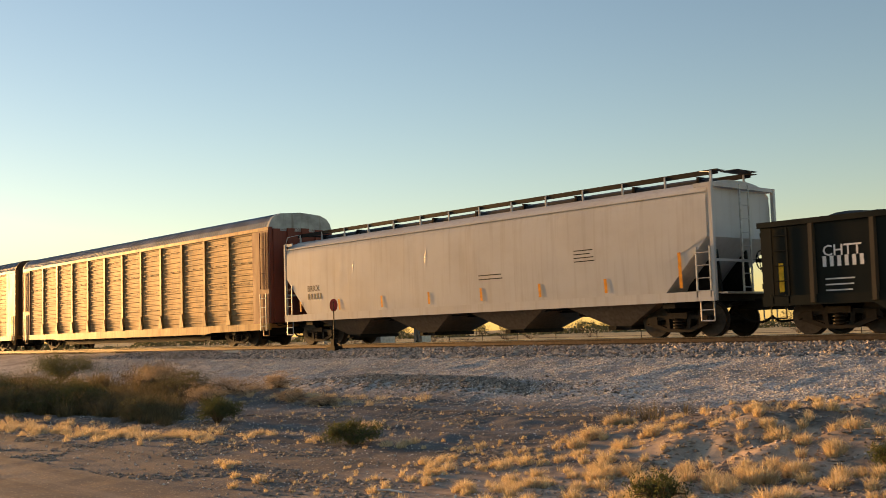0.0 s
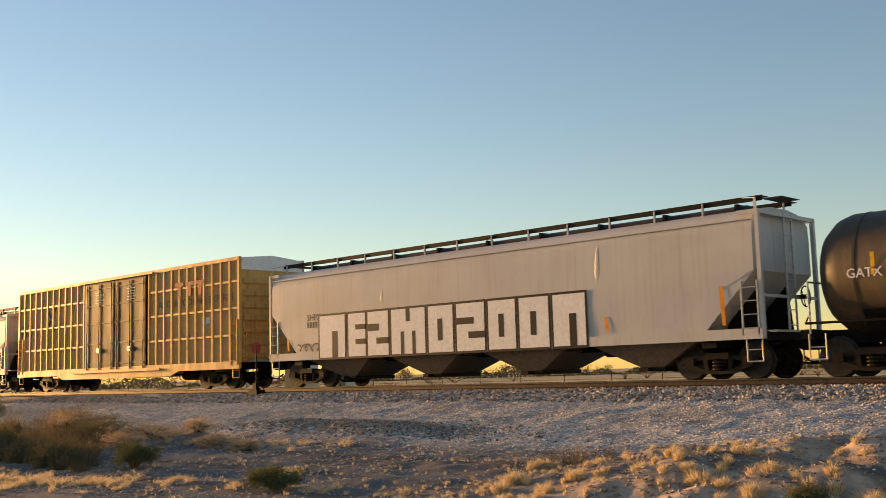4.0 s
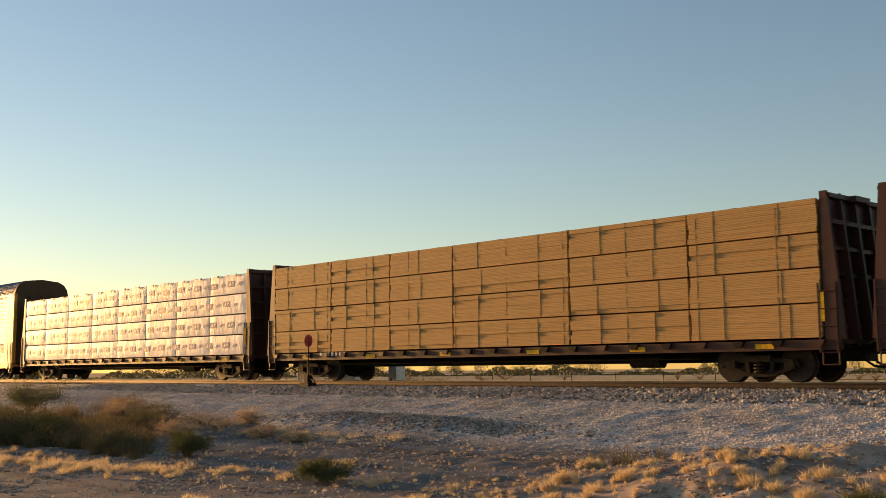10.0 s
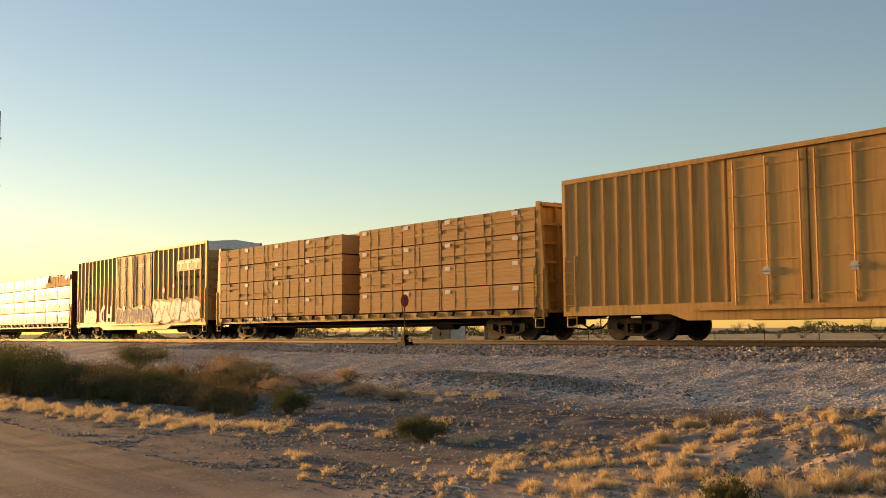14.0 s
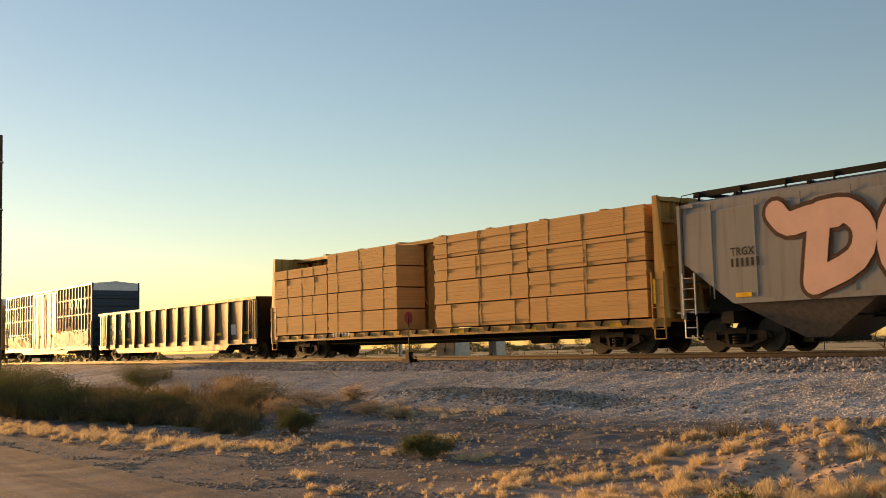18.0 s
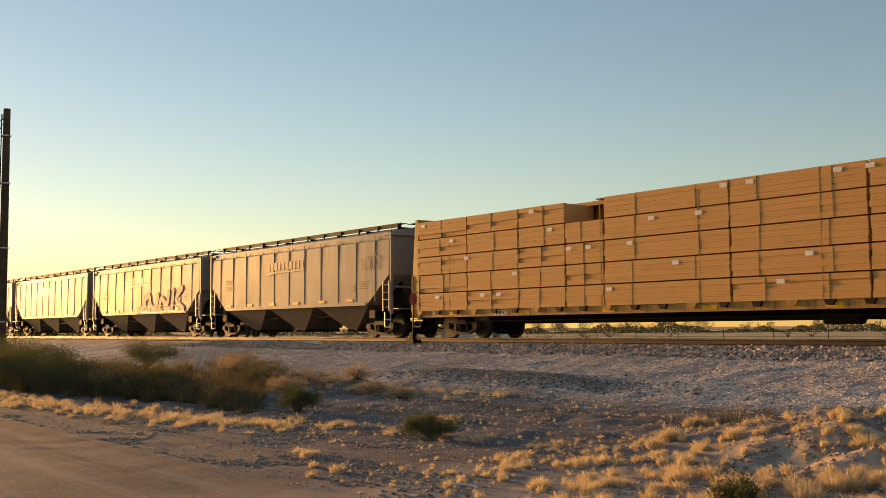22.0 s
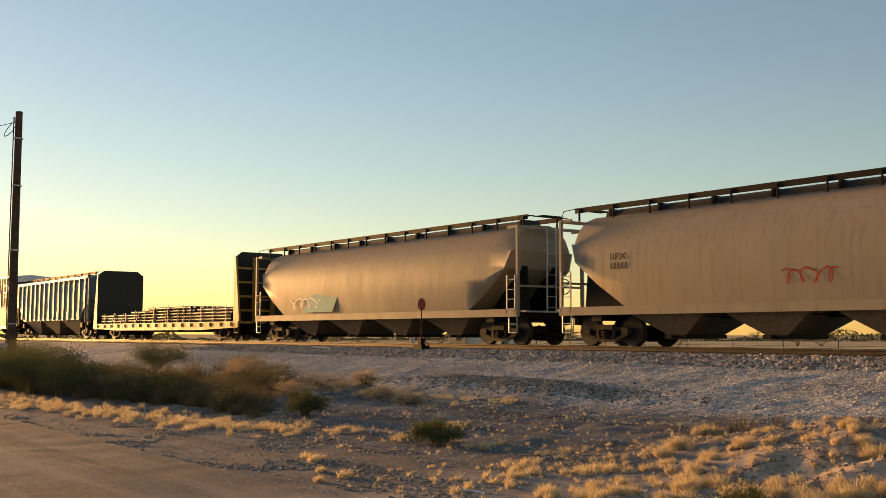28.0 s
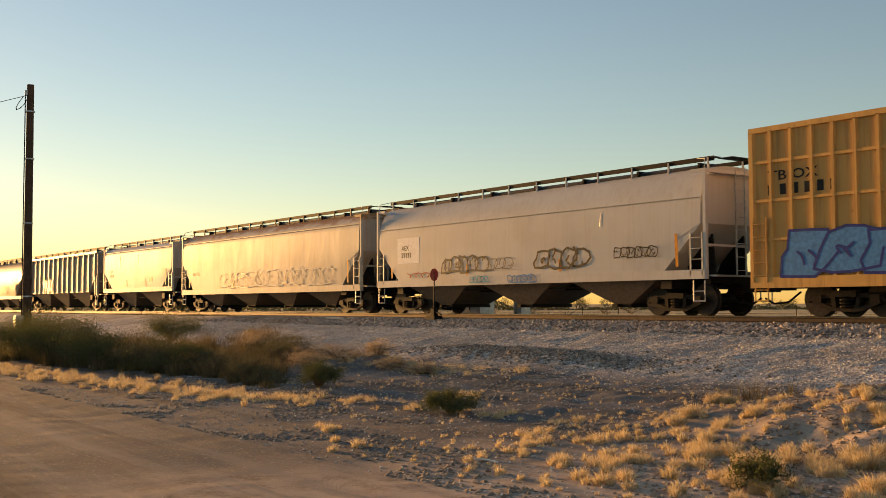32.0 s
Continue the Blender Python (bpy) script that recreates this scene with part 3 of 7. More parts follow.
def bolster_mesh():
    g = G()
    g.box(-0.2, 0.2, -1.0, 1.0, 0.42, 0.64)
    g.cyl((0, 0, 0.6), (0, 0, 0.78), 0.2, 14)
    for s in (-1, 1):
        g.cyl((0.89 * s, -0.76, 0.457), (0.89 * s, 0.76, 0.457), 0.085, 10)
        g.box(0.40 * s - 0.05, 0.40 * s + 0.05, -0.75, 0.75, 0.30, 0.42)
    return g.mesh("bolster", "truck")


WHEEL, FRAME, SPRING, BOLSTER = wheel_mesh(), side_frame_mesh(), spring_mesh(), bolster_mesh()


def truck(car, x):
    t = part("truck", BOLSTER, "truck", car, "", pose(x, 0, 0))
    for s in (-1, 1):
        part("side_frame", FRAME, "truck", t, "", pose(0, 1.0 * s, 0))
        part("spring", SPRING, "truck", t, "", pose(0, 1.02 * s, 0))
        for e in (-1, 1):
            part("wheel", WHEEL, "wheel", t, "", pose(0.89 * e, -0.83 if s < 0 else 0.83, 0.457, 0, 0, 0 if s < 0 else 180))
    return t


def coupler_mesh():
    g = G()
    g.box(0, 0.62, -0.09, 0.09, 0.70, 0.90)
    g.plate([(0.55, 0.66), (0.95, 0.66), (0.95, 0.96), (0.55, 0.96)], -0.16, 0.10)
    g.box(0.80, 1.0, 0.06, 0.2, 0.68, 0.94)
    g.rod([(0.1, -0.42, 0.66), (0.5, -0.42, 0.38), (0.85, -0.25, 0.34), (1.05, -0.12, 0.5)], 0.03, 6)
    g.rod([(0.0, -1.2, 1.02), (0.35, -1.2, 0.80), (0.35, -0.2, 0.98)], 0.018, 5)
    return g.mesh("coupler", "under")


COUPLER = coupler_mesh()


def gear(car, x0, x1, inset, reach=0.75):
    """Trucks and couplers under a car whose ends are at x0 and x1."""
    truck(car, x0 + inset)
    truck(car, x1 - inset)
    for x, turn in ((x0, 180), (x1, 0)):
        part("coupler", COUPLER, "under", car, "", pose(x - (0.25 if turn == 0 else -0.25), 0, 0, 0, 0, turn))


def ladder(car, x, y, z0, z1, mat, w=0.42, along="x", rungs=None, name="ladder"):
    g = G()
    n = rungs or max(2, int((z1 - z0) / 0.36))
    if along == "x":
        for k in (0, 1):
            g.box(x + k * w - 0.02, x + k * w + 0.02, y - 0.03, y + 0.01, z0, z1)
        for k in range(n):
            z = z0 + (z1 - z0) * (k + 0.5) / n
            g.cyl((x, y - 0.03, z), (x + w, y - 0.03, z), 0.014, 5)
    else:
        for k in (0, 1):
            g.box(x - 0.03, x + 0.01, y + k * w - 0.02, y + k * w + 0.02, z0, z1)
        for k in range(n):
            z = z0 + (z1 - z0) * (k + 0.5) / n
            g.cyl((x, y, z), (x, y + w, z), 0.014, 5)
    return part(name, g, mat, car)


def stirrup(car, x, mat="galv"):
    g = G()
    for s in (-1, 1):
        y = 1.5 * s
        g.rod([(x - 0.2, y, 1.0), (x - 0.2, y, 0.42), (x + 0.2, y, 0.42), (x + 0.2, y, 1.0)], 0.02)
        g.rod([(x - 0.2, y, 0.70), (x + 0.2, y, 0.70)], 0.016)
    return part("step", g, mat, car)


def brake_wheel(car, x, y, z, s):
    g = G()
    n = 18
    ring = [(x + 0.06 * s, y + 0.26 * math.cos(k * math.tau / n), z + 0.26 * math.sin(k * math.tau / n)) for k in range(n + 1)]
    g.rod(ring, 0.018, 5)
    for k in range(3):
        a = k * math.tau / 3 + 0.4
        g.rod([(x, y, z), (x + 0.06 * s, y + 0.26 * math.cos(a), z + 0.26 * math.sin(a))], 0.014, 5)
    g.cyl((x - 0.2 * s, y, z), (x + 0.06 * s, y, z), 0.05, 8)
    return part("brake_wheel", g, "under", car)


def piping(car, x0, x1, z=0.82):
    g = G()
    g.rod([(x0, -0.5, z), (x1, -0.5, z)], 0.03, 6)
    g.rod([(x0 + 1, -1.1, z - 0.02), (x1 - 1, -1.1, z - 0.02)], 0.02, 5)
    g.cyl((x0 * 0.2 + x1 * 0.8, -0.7, z - 0.05), (x0 * 0.2 + x1 * 0.8 + 1.0, -0.7, z - 0.05), 0.2, 12)
    return part("brake_piping", g, "under", car)


# ---- the kinds of car ----
def hopper(name, label, L, mat, bays=4, top=4.08, foot=0.95, shape="curved", ribs=0, sill=True, inset=1.5, slope=1.45, zend=2.60, under="under", boards="galv", frame=None, tapes=0, seam=0.24, dents=3, walk_edge=None):
    """A covered hopper: bulging or flat sides, sloped end sheets, pyramids below, a roof walk on stands."""
    frame = frame or mat
    car = thing(name, label, "rail car", group="train")
    h = L / 2
    lo = foot + (0.16 if sill else 0.36)
    if shape == "curved":
        side = [(0.42, top + 0.13), (0.95, top + 0.06), (1.30, top - 0.3 * seam), (1.49, top - 0.85 * seam), (1.54, top - seam - 0.25), (1.55, top - 1.5)]
    elif shape == "round":
        side = [(0.40, top + 0.08), (0.86, top - 0.08), (1.20, top - 0.40), (1.42, top - 0.85), (1.53, top - 1.35), (1.55, top - 1.75)]
    else:
        side = [(0.5, top + 0.20), (1.0, top + 0.12), (1.47, top), (1.49, top - 0.25), (1.52, top - 0.3), (1.53, top - 1.5)]

    def ring(x, zb, pinch=1.0):
        low = [(1.55 if shape != "flat" else 1.53, max(zb, 1.9)), (1.53 if shape != "round" else 1.46, zb)]
        half = [(y * pinch, z) for y, z in side] + [(y * pinch, z) for y, z in low]
        half = [(y, max(z, zb)) for y, z in half]
        return [(x, -y, z) for y, z in half] + [(x, y, z) for y, z in half[::-1]]

    e = h - (0.42 if shape == "round" else 0.14)
    if shape == "round":
        xs = [(-e, zend + 0.6, 0.93), (-e + 0.25, zend, 0.99), (-e + slope * 0.5, zend - 0.75, 1), (-e + slope, lo, 1), (0, lo, 1), (e - slope, lo, 1), (e - slope * 0.5, zend - 0.75, 1), (e - 0.25, zend, 0.99), (e, zend + 0.6, 0.93)]
    else:
        xs = [(-e, zend, 1), (-e + slope, lo, 1), (0, lo, 1), (e - slope, lo, 1), (e, zend, 1)]
    rings = [ring(x, max(zb, lo), p) for x, zb, p in xs]
    n = len(rings[0]) // 2
    g = G()
    for lot in ([r[:n] for r in rings], [r[n:] for r in rings]):
        pts = [p for r in lot for p in r]
        g.add(pts, [(k * n + i, k * n + i + 1, k * n + n + i + 1, k * n + n + i) for k in range(len(lot) - 1) for i in range(n - 1)], shape != "flat")
    for r0, r1 in zip(rings[:-1], rings[1:]):
        g.add([r0[n - 1], r0[n], r1[n], r1[n - 1], r0[0], r0[-1], r1[-1], r1[0]], [(0, 1, 2, 3), (4, 5, 6, 7)])
    for r in (rings[0], rings[-1]):
        g.add(r, [tuple(range(2 * n))])
    body = part("body", g, mat, car)
    if sill:
        g = G()
        for s in (-1, 1):
            y = 1.535 * s
            g.box(-h, h, y - 0.035, y + 0.035, foot, foot + 0.26)
        part("side_sill", g, mat, car)
    else:
        g = G()
        for s in (-1, 1):
            y = 1.50 * s
            g.box(-h + slope + 0.2, h - slope - 0.2, y - 0.05, y + 0.05, lo - 0.02, lo + 0.10)
        part("side_sill", g, mat, car)
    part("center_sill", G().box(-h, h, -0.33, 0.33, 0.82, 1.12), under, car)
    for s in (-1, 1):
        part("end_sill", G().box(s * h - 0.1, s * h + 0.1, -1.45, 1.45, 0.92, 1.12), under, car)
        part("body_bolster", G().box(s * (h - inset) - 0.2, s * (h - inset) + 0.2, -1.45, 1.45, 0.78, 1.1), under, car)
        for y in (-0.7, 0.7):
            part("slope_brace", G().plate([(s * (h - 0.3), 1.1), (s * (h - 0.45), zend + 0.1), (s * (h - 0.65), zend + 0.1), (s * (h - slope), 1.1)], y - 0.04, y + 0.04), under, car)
    # pyramids
    room = 2 * (h - slope) - 0.1
    w = room / bays
    for k in range(bays):
        xc = -room / 2 + w * (k + 0.5)
        g = G()
        tw, bw = w * 0.49, 0.32 if bays > 2 else 0.4
        g.loft([[(xc - tw, -1.46, lo + 0.04), (xc + tw, -1.46, lo + 0.04), (xc + tw, 1.46, lo + 0.04), (xc - tw, 1.46, lo + 0.04)],
                [(xc - bw, -0.85, 0.34), (xc + bw, -0.85, 0.34), (xc + bw, 0.85, 0.34), (xc - bw, 0.85, 0.34)]])
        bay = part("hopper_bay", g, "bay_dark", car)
        g = G().box(xc - bw - 0.08, xc + bw + 0.08, -0.92, 0.92, 0.24, 0.36)
        g.rod([(xc, -1.15, 0.30), (xc, -0.8, 0.30)], 0.05, 6)
        part("outlet_gate", g, under, bay)
    # end cages, ladders, platforms
    for s in (-1, 1):
        g = G()
        for yy in (-1.5, 1.5):
            g.box(s * h - 0.05, s * h + 0.05, yy - 0.05, yy + 0.05, foot, top - 0.02)
            g.box(min(s * h, s * (h - 0.5)), max(s * h, s * (h - 0.5)), yy - 0.03, yy + 0.03, top - 0.12, top - 0.02)
        g.box(s * h - 0.04, s * h + 0.04, -1.5, 1.5, top - 0.12, top - 0.02)
        g.box(s * h - 0.03, s * h + 0.03, -1.5, 1.5, 1.95, 2.02)
        part("end_frame", g, frame, car)
        ladder(car, s * h - (0.50 if s > 0 else -0.05), -1.54, foot + 0.1, zend - 0.25, boards, rungs=4)
        ladder(car, s * (h + 0.04), -0.2, 1.1, top, boards, along="y")
        g = G().box(s * h - 0.30, s * h + 0.30, -1.4, 1.4, 1.10, 1.15)
        part("crossover_step", g, boards, car)
        stirrup(car, s * (h - 0.25), boards)
    brake_wheel(car, h + 0.1, 0.5, 2.0, 1)
    # roof walk
    n = int(L / 1.45)
    g, q, r = G(), G(), G()
    for y in (-0.78, 0.78):
        g.box(-h + 0.1, h - 0.1, y - 0.16, y + 0.16, top + 0.355, top + 0.37)
        r.box(-h + 0.1, h - 0.1, y - 0.19, y - 0.16, top + (0.25 if shape == "curved" else 0.22), top + 0.385)
        for k in range(n + 1):
            x = -h + 0.3 + k * (L - 0.6) / n
            q.box(x - 0.02, x + 0.02, y - 0.22, y - 0.16, top - 0.05, top + 0.355)
    for s in (-1, 1):
        g.box(min(s * (h - 0.35), s * (h + 0.18)), max(s * (h - 0.35), s * (h + 0.18)), -0.5, 0.5, top + 0.355, top + 0.37)
        q.rod([(s * h, -1.5, top - 0.05), (s * (h - 0.05), -1.42, top + 0.26), (s * (h - 0.5), -1.2, top + 0.33)], 0.013)
    walkway = part("roof_walk", g, "walk_grate" if not walk_edge else walk_edge, car)
    part("walk_edge", r, walk_edge or "under", walkway)
    part("walk_stand", q, frame if shape == "curved" else "under", walkway)
    hatch = part("hatch_trough", G().prism([(-0.38, top + 0.05), (0.38, top + 0.05), (0.34, top + 0.24), (0.2, top + 0.30), (-0.2, top + 0.30), (-0.34, top + 0.24)], -h + 0.9, h - 0.9), "walk_grate", car)
    for k in range(bays * 2 + 1):
        x = -h + 1.1 + (L - 2.2) * k / (bays * 2)
        part("hatch_clamp", G().box(x - 0.04, x + 0.04, -0.42, 0.42, top + 0.06, top + 0.325), "under", hatch)
    for k in range(ribs):
        x = -e + 0.35 + (2 * e - 0.7) * k / (ribs - 1)
        t = max(0, (slope - (e - abs(x))) / slope) * (zend - lo)
        g = G()
        for s in (-1, 1):
            g.box(x - 0.055, x + 0.055, 1.54 * s - 0.075, 1.54 * s + 0.075, lo + t, top - 0.05)
        part("rib", g, mat, car)
    if ribs:
        g = G()
        for s in (-1, 1):
            g.box(-e, e, 1.5 * s - 0.09, 1.5 * s + 0.09, top - 0.10, top + 0.06)
        part("top_chord", g, mat, car)
    if shape == "curved":
        g = G()
        for s in (-1, 1):
            g.box(-e, e, 1.515 * s - 0.025, 1.515 * s + 0.025, top - seam - 0.02, top - seam + 0.005)
        part("roof_seam", g, mat, car)
    rnd = random.Random(int(L * 100) + bays)
    for k in range(dents if shape == "curved" else 0):
        x = -e + 1.8 + (2 * e - 3.6) * (k + rnd.uniform(0.15, 0.85)) / dents
        z0, w = rnd.uniform(foot + 0.8, foot + 1.3), rnd.uniform(0.05, 0.09)
        z1 = z0 + rnd.uniform(0.7, 1.4)
        rings = []
        for i in range(7):
            u = i / 6
            p = math.sin(math.pi * u) ** 0.6 if 0 < u < 1 else 0.05
            rings.append([(x + w * p * c + 0.06 * u, -1.547 - 0.003 * p * math.sqrt(max(0, 1 - c * c)), z0 + (z1 - z0) * u) for c in (-1, -0.7, -0.35, 0, 0.35, 0.7, 1)])
        part("side_crease", G().loft(rings, True, False), mat, car)
    for k in range(tapes):
        x = -e + 0.9 + (2 * e - 1.8) * k / max(1, tapes - 1)
        tall = 0.95 if k == tapes - 1 else 0.40
        flat(car, "reflector", [(x, foot + 0.36), (x + 0.10, foot + 0.36), (x + 0.07, foot + 0.36 + tall), (x - 0.03, foot + 0.36 + tall)], "orange", NEAR - 0.012)
    piping(car, -h + 2, h - 2, 0.9)
    gear(car, -h, h, inset)
    return car


def boxcar(name, label, L, mat, door="door_black", eave=4.95, foot=0.70, ribs=24, grid=True, door_at=(-1.9, 3.0), roof="galv"):
    """A high-cube boxcar with side posts, double plug doors, corrugated ends and a peaked roof."""
    car = thing(name, label, "rail car", group="train")
    h = L / 2
    d0, d1 = door_at
    g = G().prism([(-1.49, foot + 0.30), (1.49, foot + 0.30), (1.49, eave), (0, eave + 0.14), (-1.49, eave)], -h, h)
    part("body", g, mat, car)
    g = G()
    for s in (-1, 1):
        g.plate([(-h, foot + 0.05), (-h, foot + 0.34), (h, foot + 0.34), (h, foot + 0.05), (h - 4.2, foot + 0.05), (h - 4.8, foot - 0.14), (-h + 4.8, foot - 0.14), (-h + 4.2, foot + 0.05)], s * 1.52 - 0.05, s * 1.52 + 0.05)
    part("side_sill", g, mat, car)
    g = G()
    for s in (-1, 1):
        g.box(-h, h, 1.51 * s - 0.05, 1.51 * s + 0.05, eave - 0.10, eave + 0.04)
    part("top_chord", g, mat, car)
    xs = [-h + 0.06 + (d0 - 0.2 + h) * k / (ribs // 2 - 1) for k in range(ribs // 2)] + [d1 + 0.2 + (h - 0.26 - d1) * k / (ribs // 2 - 1) for k in range(ribs // 2)]
    hat = [(-0.075, 0), (-0.04, -0.075), (0.04, -0.075), (0.075, 0)]
    for k, x in enumerate(xs):
        wide = 1.6 if k in (0, len(xs) - 1) else 1.0
        q = G()
        for s in (-1, 1):
            pts = [(x + a * wide, (1.485 - b) * s) for a, b in hat]
            q.loft([[(px, py, z) for px, py in pts] for z in (foot + 0.30, eave - 0.08)])
        part("post", q, mat, car)
    if grid:
        for z in (foot + 1.32, foot + 2.34, foot + 3.36):
            for a, b in ((-h, d0 - 0.1), (d1 + 0.1, h)):
                q = G()
                for s in (-1, 1):
                    q.box(a, b, 1.51 * s - 0.035, 1.51 * s + 0.035, z - 0.04, z + 0.04)
                part("belt_rail", q, mat, car)
    # two plug doors with locking bars
    for a, b in ((d0, (d0 + d1) / 2 - 0.03), ((d0 + d1) / 2 + 0.03, d1)):
        q = G().box(a, b, -1.555, -1.47, foot + 0.24, eave - 0.12)
        dr = part("door", q, door, car)
        q = G()
        for u in (0.08, 0.5, 0.92):
            x = a + (b - a) * u
            q.cyl((x, -1.585, foot + 0.25), (x, -1.585, eave - 0.2), 0.02, 6)
        for z in (foot + 0.5, foot + 1.4, foot + 2.3, foot + 3.1, eave - 0.4):
            q.box(a, b, -1.575, -1.555, z - 0.025, z + 0.025)
        part("lock_bar", q, door, dr)
        q = G()
        xm = (a + b) / 2
        q.box(xm - 0.10, xm + 0.10, -1.63, -1.58, foot + 1.0, foot + 1.2)
        q.cyl((xm - 0.16, -1.64, foot + 1.1), (xm + 0.16, -1.64, foot + 1.1), 0.02, 6)
        part("latch", q, "galv", dr)
    part("door_track", G().box(d0 - 1.2, d1 + 1.2, -1.66, -1.58, foot + 0.12, foot + 0.20), mat, car)
    part("door_track", G().box(d0 - 0.5, d1 + 0.6, -1.64, -1.58, eave - 0.10, eave - 0.03), mat, car)
    # roof sheets
    q = G()
    n = 14
    for k in range(n):
        x = -h + L * (k + 0.5) / n
        q.prism([(-1.5, eave + 0.03), (0, eave + 0.17), (1.5, eave + 0.03), (1.5, eave + 0.0), (-1.5, eave + 0.0)], x - 0.05, x + 0.05)
    q.prism([(-1.52, eave + 0.0), (0, eave + 0.145), (1.52, eave + 0.0), (1.5, eave - 0.02), (-1.5, eave - 0.02)], -h, h)
    part("roof", q, roof, car)
    # corrugated ends
    for s in (-1, 1):
        q = G()
        for k in range(7):
            z = foot + 0.55 + k * (eave - foot - 1.2) / 6.5
            q.plate([(s * h, z - 0.14), (s * (h + 0.07), z - 0.07), (s * (h + 0.07), z + 0.07), (s * h, z + 0.14)], -1.4, 1.4)
        part("end_wall", q, mat, car)
        q = G().box(min(s * h, s * (h + 0.02)), max(s * h, s * (h + 0.02)), -1.45, 1.45, eave - 0.45, eave + 0.02)
        q.prism([(-1.45, eave), (0, eave + 0.14), (1.45, eave)], min(s * h, s * (h + 0.02)), max(s * h, s * (h + 0.02)))
        part("end_cap", q, "white", car)
        ladder(car, s * h - (0.55 if s > 0 else -0.1), -1.56, foot + 0.2, foot + 1.9, mat, rungs=5)
        ladder(car, s * (h + 0.08), -1.3, foot + 0.3, foot + 1.9, mat, along="y", rungs=5)
        stirrup(car, s * (h - 0.3), mat)
        q = G().box(s * h - 0.25, s * h + 0.25, -1.2, 1.2, foot + 0.3, foot + 0.36)
        part("crossover_step", q, "galv", car)
    brake_wheel(car, h + 0.18, 0.6, 2.3, 1)
    q = G().box(-h, h, -0.35, 0.35, foot + 0.05, foot + 0.34)
    for x in (-h + 2.6, h - 2.6, -3, 0, 3):
        q.box(x - 0.15, x + 0.15, -1.45, 1.45, foot + 0.08, foot + 0.32)
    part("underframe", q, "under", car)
    piping(car, -h + 2, h - 2, 0.62)
    gear(car, -h, h, 2.45)
    return car


SLOT = G().box(-0.06, 0.06, -0.01, 0.01, 0, 0.035).mesh("panel_slot", "black")


def autorack(name, label, L, yellow, zinc, roof_mat, bays, foot=0.52, eave=4.87, top=5.56, ends=None):
    """A covered rack for motor cars: steel frame, ribbed zinc panels, arched corrugated roof. bays: (x0, x1) of each panel."""
    car = thing(name, label, "rail car", group="train")
    h = L / 2
    ends = ends or yellow
    g = G()
    for s in (-1, 1):
        y = 1.53 * s
        g.plate([(-h, foot + 0.14), (-h, foot + 0.40), (h, foot + 0.40), (h, foot + 0.14), (h - 4.6, foot + 0.10), (h - 5.2, foot + 0.04), (-h + 5.2, foot + 0.04), (-h + 4.6, foot + 0.10)], y - 0.05, y + 0.05)
    part("deck_sill", g, yellow, car)
    part("deck", G().box(-h + 0.1, h - 0.1, -1.47, 1.47, foot + 0.22, foot + 0.36), yellow, car)
    g = G()
    for s in (-1, 1):
        g.box(-h, h, 1.52 * s - 0.06, 1.52 * s + 0.06, eave - 0.14, eave)
    part("top_rail", g, yellow, car)
    edges = [-h] + [v for b in bays for v in b] + [h]
    for a, b in zip(edges[0::2], edges[1::2]):
        g = G()
        for s in (-1, 1):
            g.box(a, b, 1.52 * s - 0.05, 1.52 * s + 0.05, foot + 0.40, eave - 0.14)
            if b - a < 0.5:
                xm = (a + b) / 2
                g.plate([(xm - 0.05, foot + 1.0), (xm + 0.05, foot + 1.0), (xm + 0.2, foot + 0.4), (xm - 0.2, foot + 0.4)], 1.58 * s - 0.03, 1.58 * s + 0.03)
        part("post" if b - a < 0.5 else "side_plate", g, ends if a == -h or b == h else yellow, car)
    for a, b in bays:
        g = G()
        n = 16
        z0, z1 = foot + 0.40, eave - 0.14
        for s in (-1, 1):
            y = 1.50 * s
            prof = []
            for k in range(n):
                z = z0 + (z1 - z0) * k / n
                dz = (z1 - z0) / n
                prof += [(y, z), (y, z + dz * 0.62), (y + 0.026 * s, z + dz * 0.70), (y + 0.026 * s, z + dz * 0.92)]
            prof.append((y, z1))
            g.loft([[(x, py, pz) for py, pz in prof] + [(x, y - 0.03 * s, z1), (x, y - 0.03 * s, z0)] for x in (a + 0.02, b - 0.02)])
        part("side_panel", g, zinc, car)
        for z in (foot + 1.25, foot + 2.1, foot + 2.95, foot + 3.8):
            for k in range(3):
                part("panel_slot", SLOT, "black", car, "", pose(a + (b - a) * (k + 0.5) / 3, -1.55, z))
    # arched corrugated roof
    n = int(L / 0.17)
    k = (top - eave) / 0.68
    arc = [(-1.57, -0.02), (-1.48, 0.24), (-1.32, 0.45), (-0.98, 0.60), (0, 0.68), (0.98, 0.60), (1.32, 0.45), (1.48, 0.24), (1.57, -0.02)]
    arc = [(y, eave + z * k) for y, z in arc]
    rings = []
    for k in range(2 * n + 1):
        x = -h + 0.12 + (L - 0.24) * k / (2 * n)
        d = 0.016 if k % 2 else 0.0
        rings.append([(x, y * (1 - d * 0.5), z - d) for y, z in arc] + [(x, y * 0.95, z - 0.10) for y, z in arc[::-1]])
    part("roof", G().loft(rings), roof_mat, car)
    # ends: doors of folded sheet between posts
    for s in (-1, 1):
        x = s * h
        for y in (-1.48, 1.48):
            part("end_post", G().box(x - 0.08, x + 0.08, y - 0.07, y + 0.07, foot + 0.4, eave), ends, car)
        g = G().loft([[(xx, y * 1.0, z) for y, z in arc] + [(xx, 1.2, eave - 0.15), (xx, -1.2, eave - 0.15)] for xx in (x - 0.10, x + 0.04)])
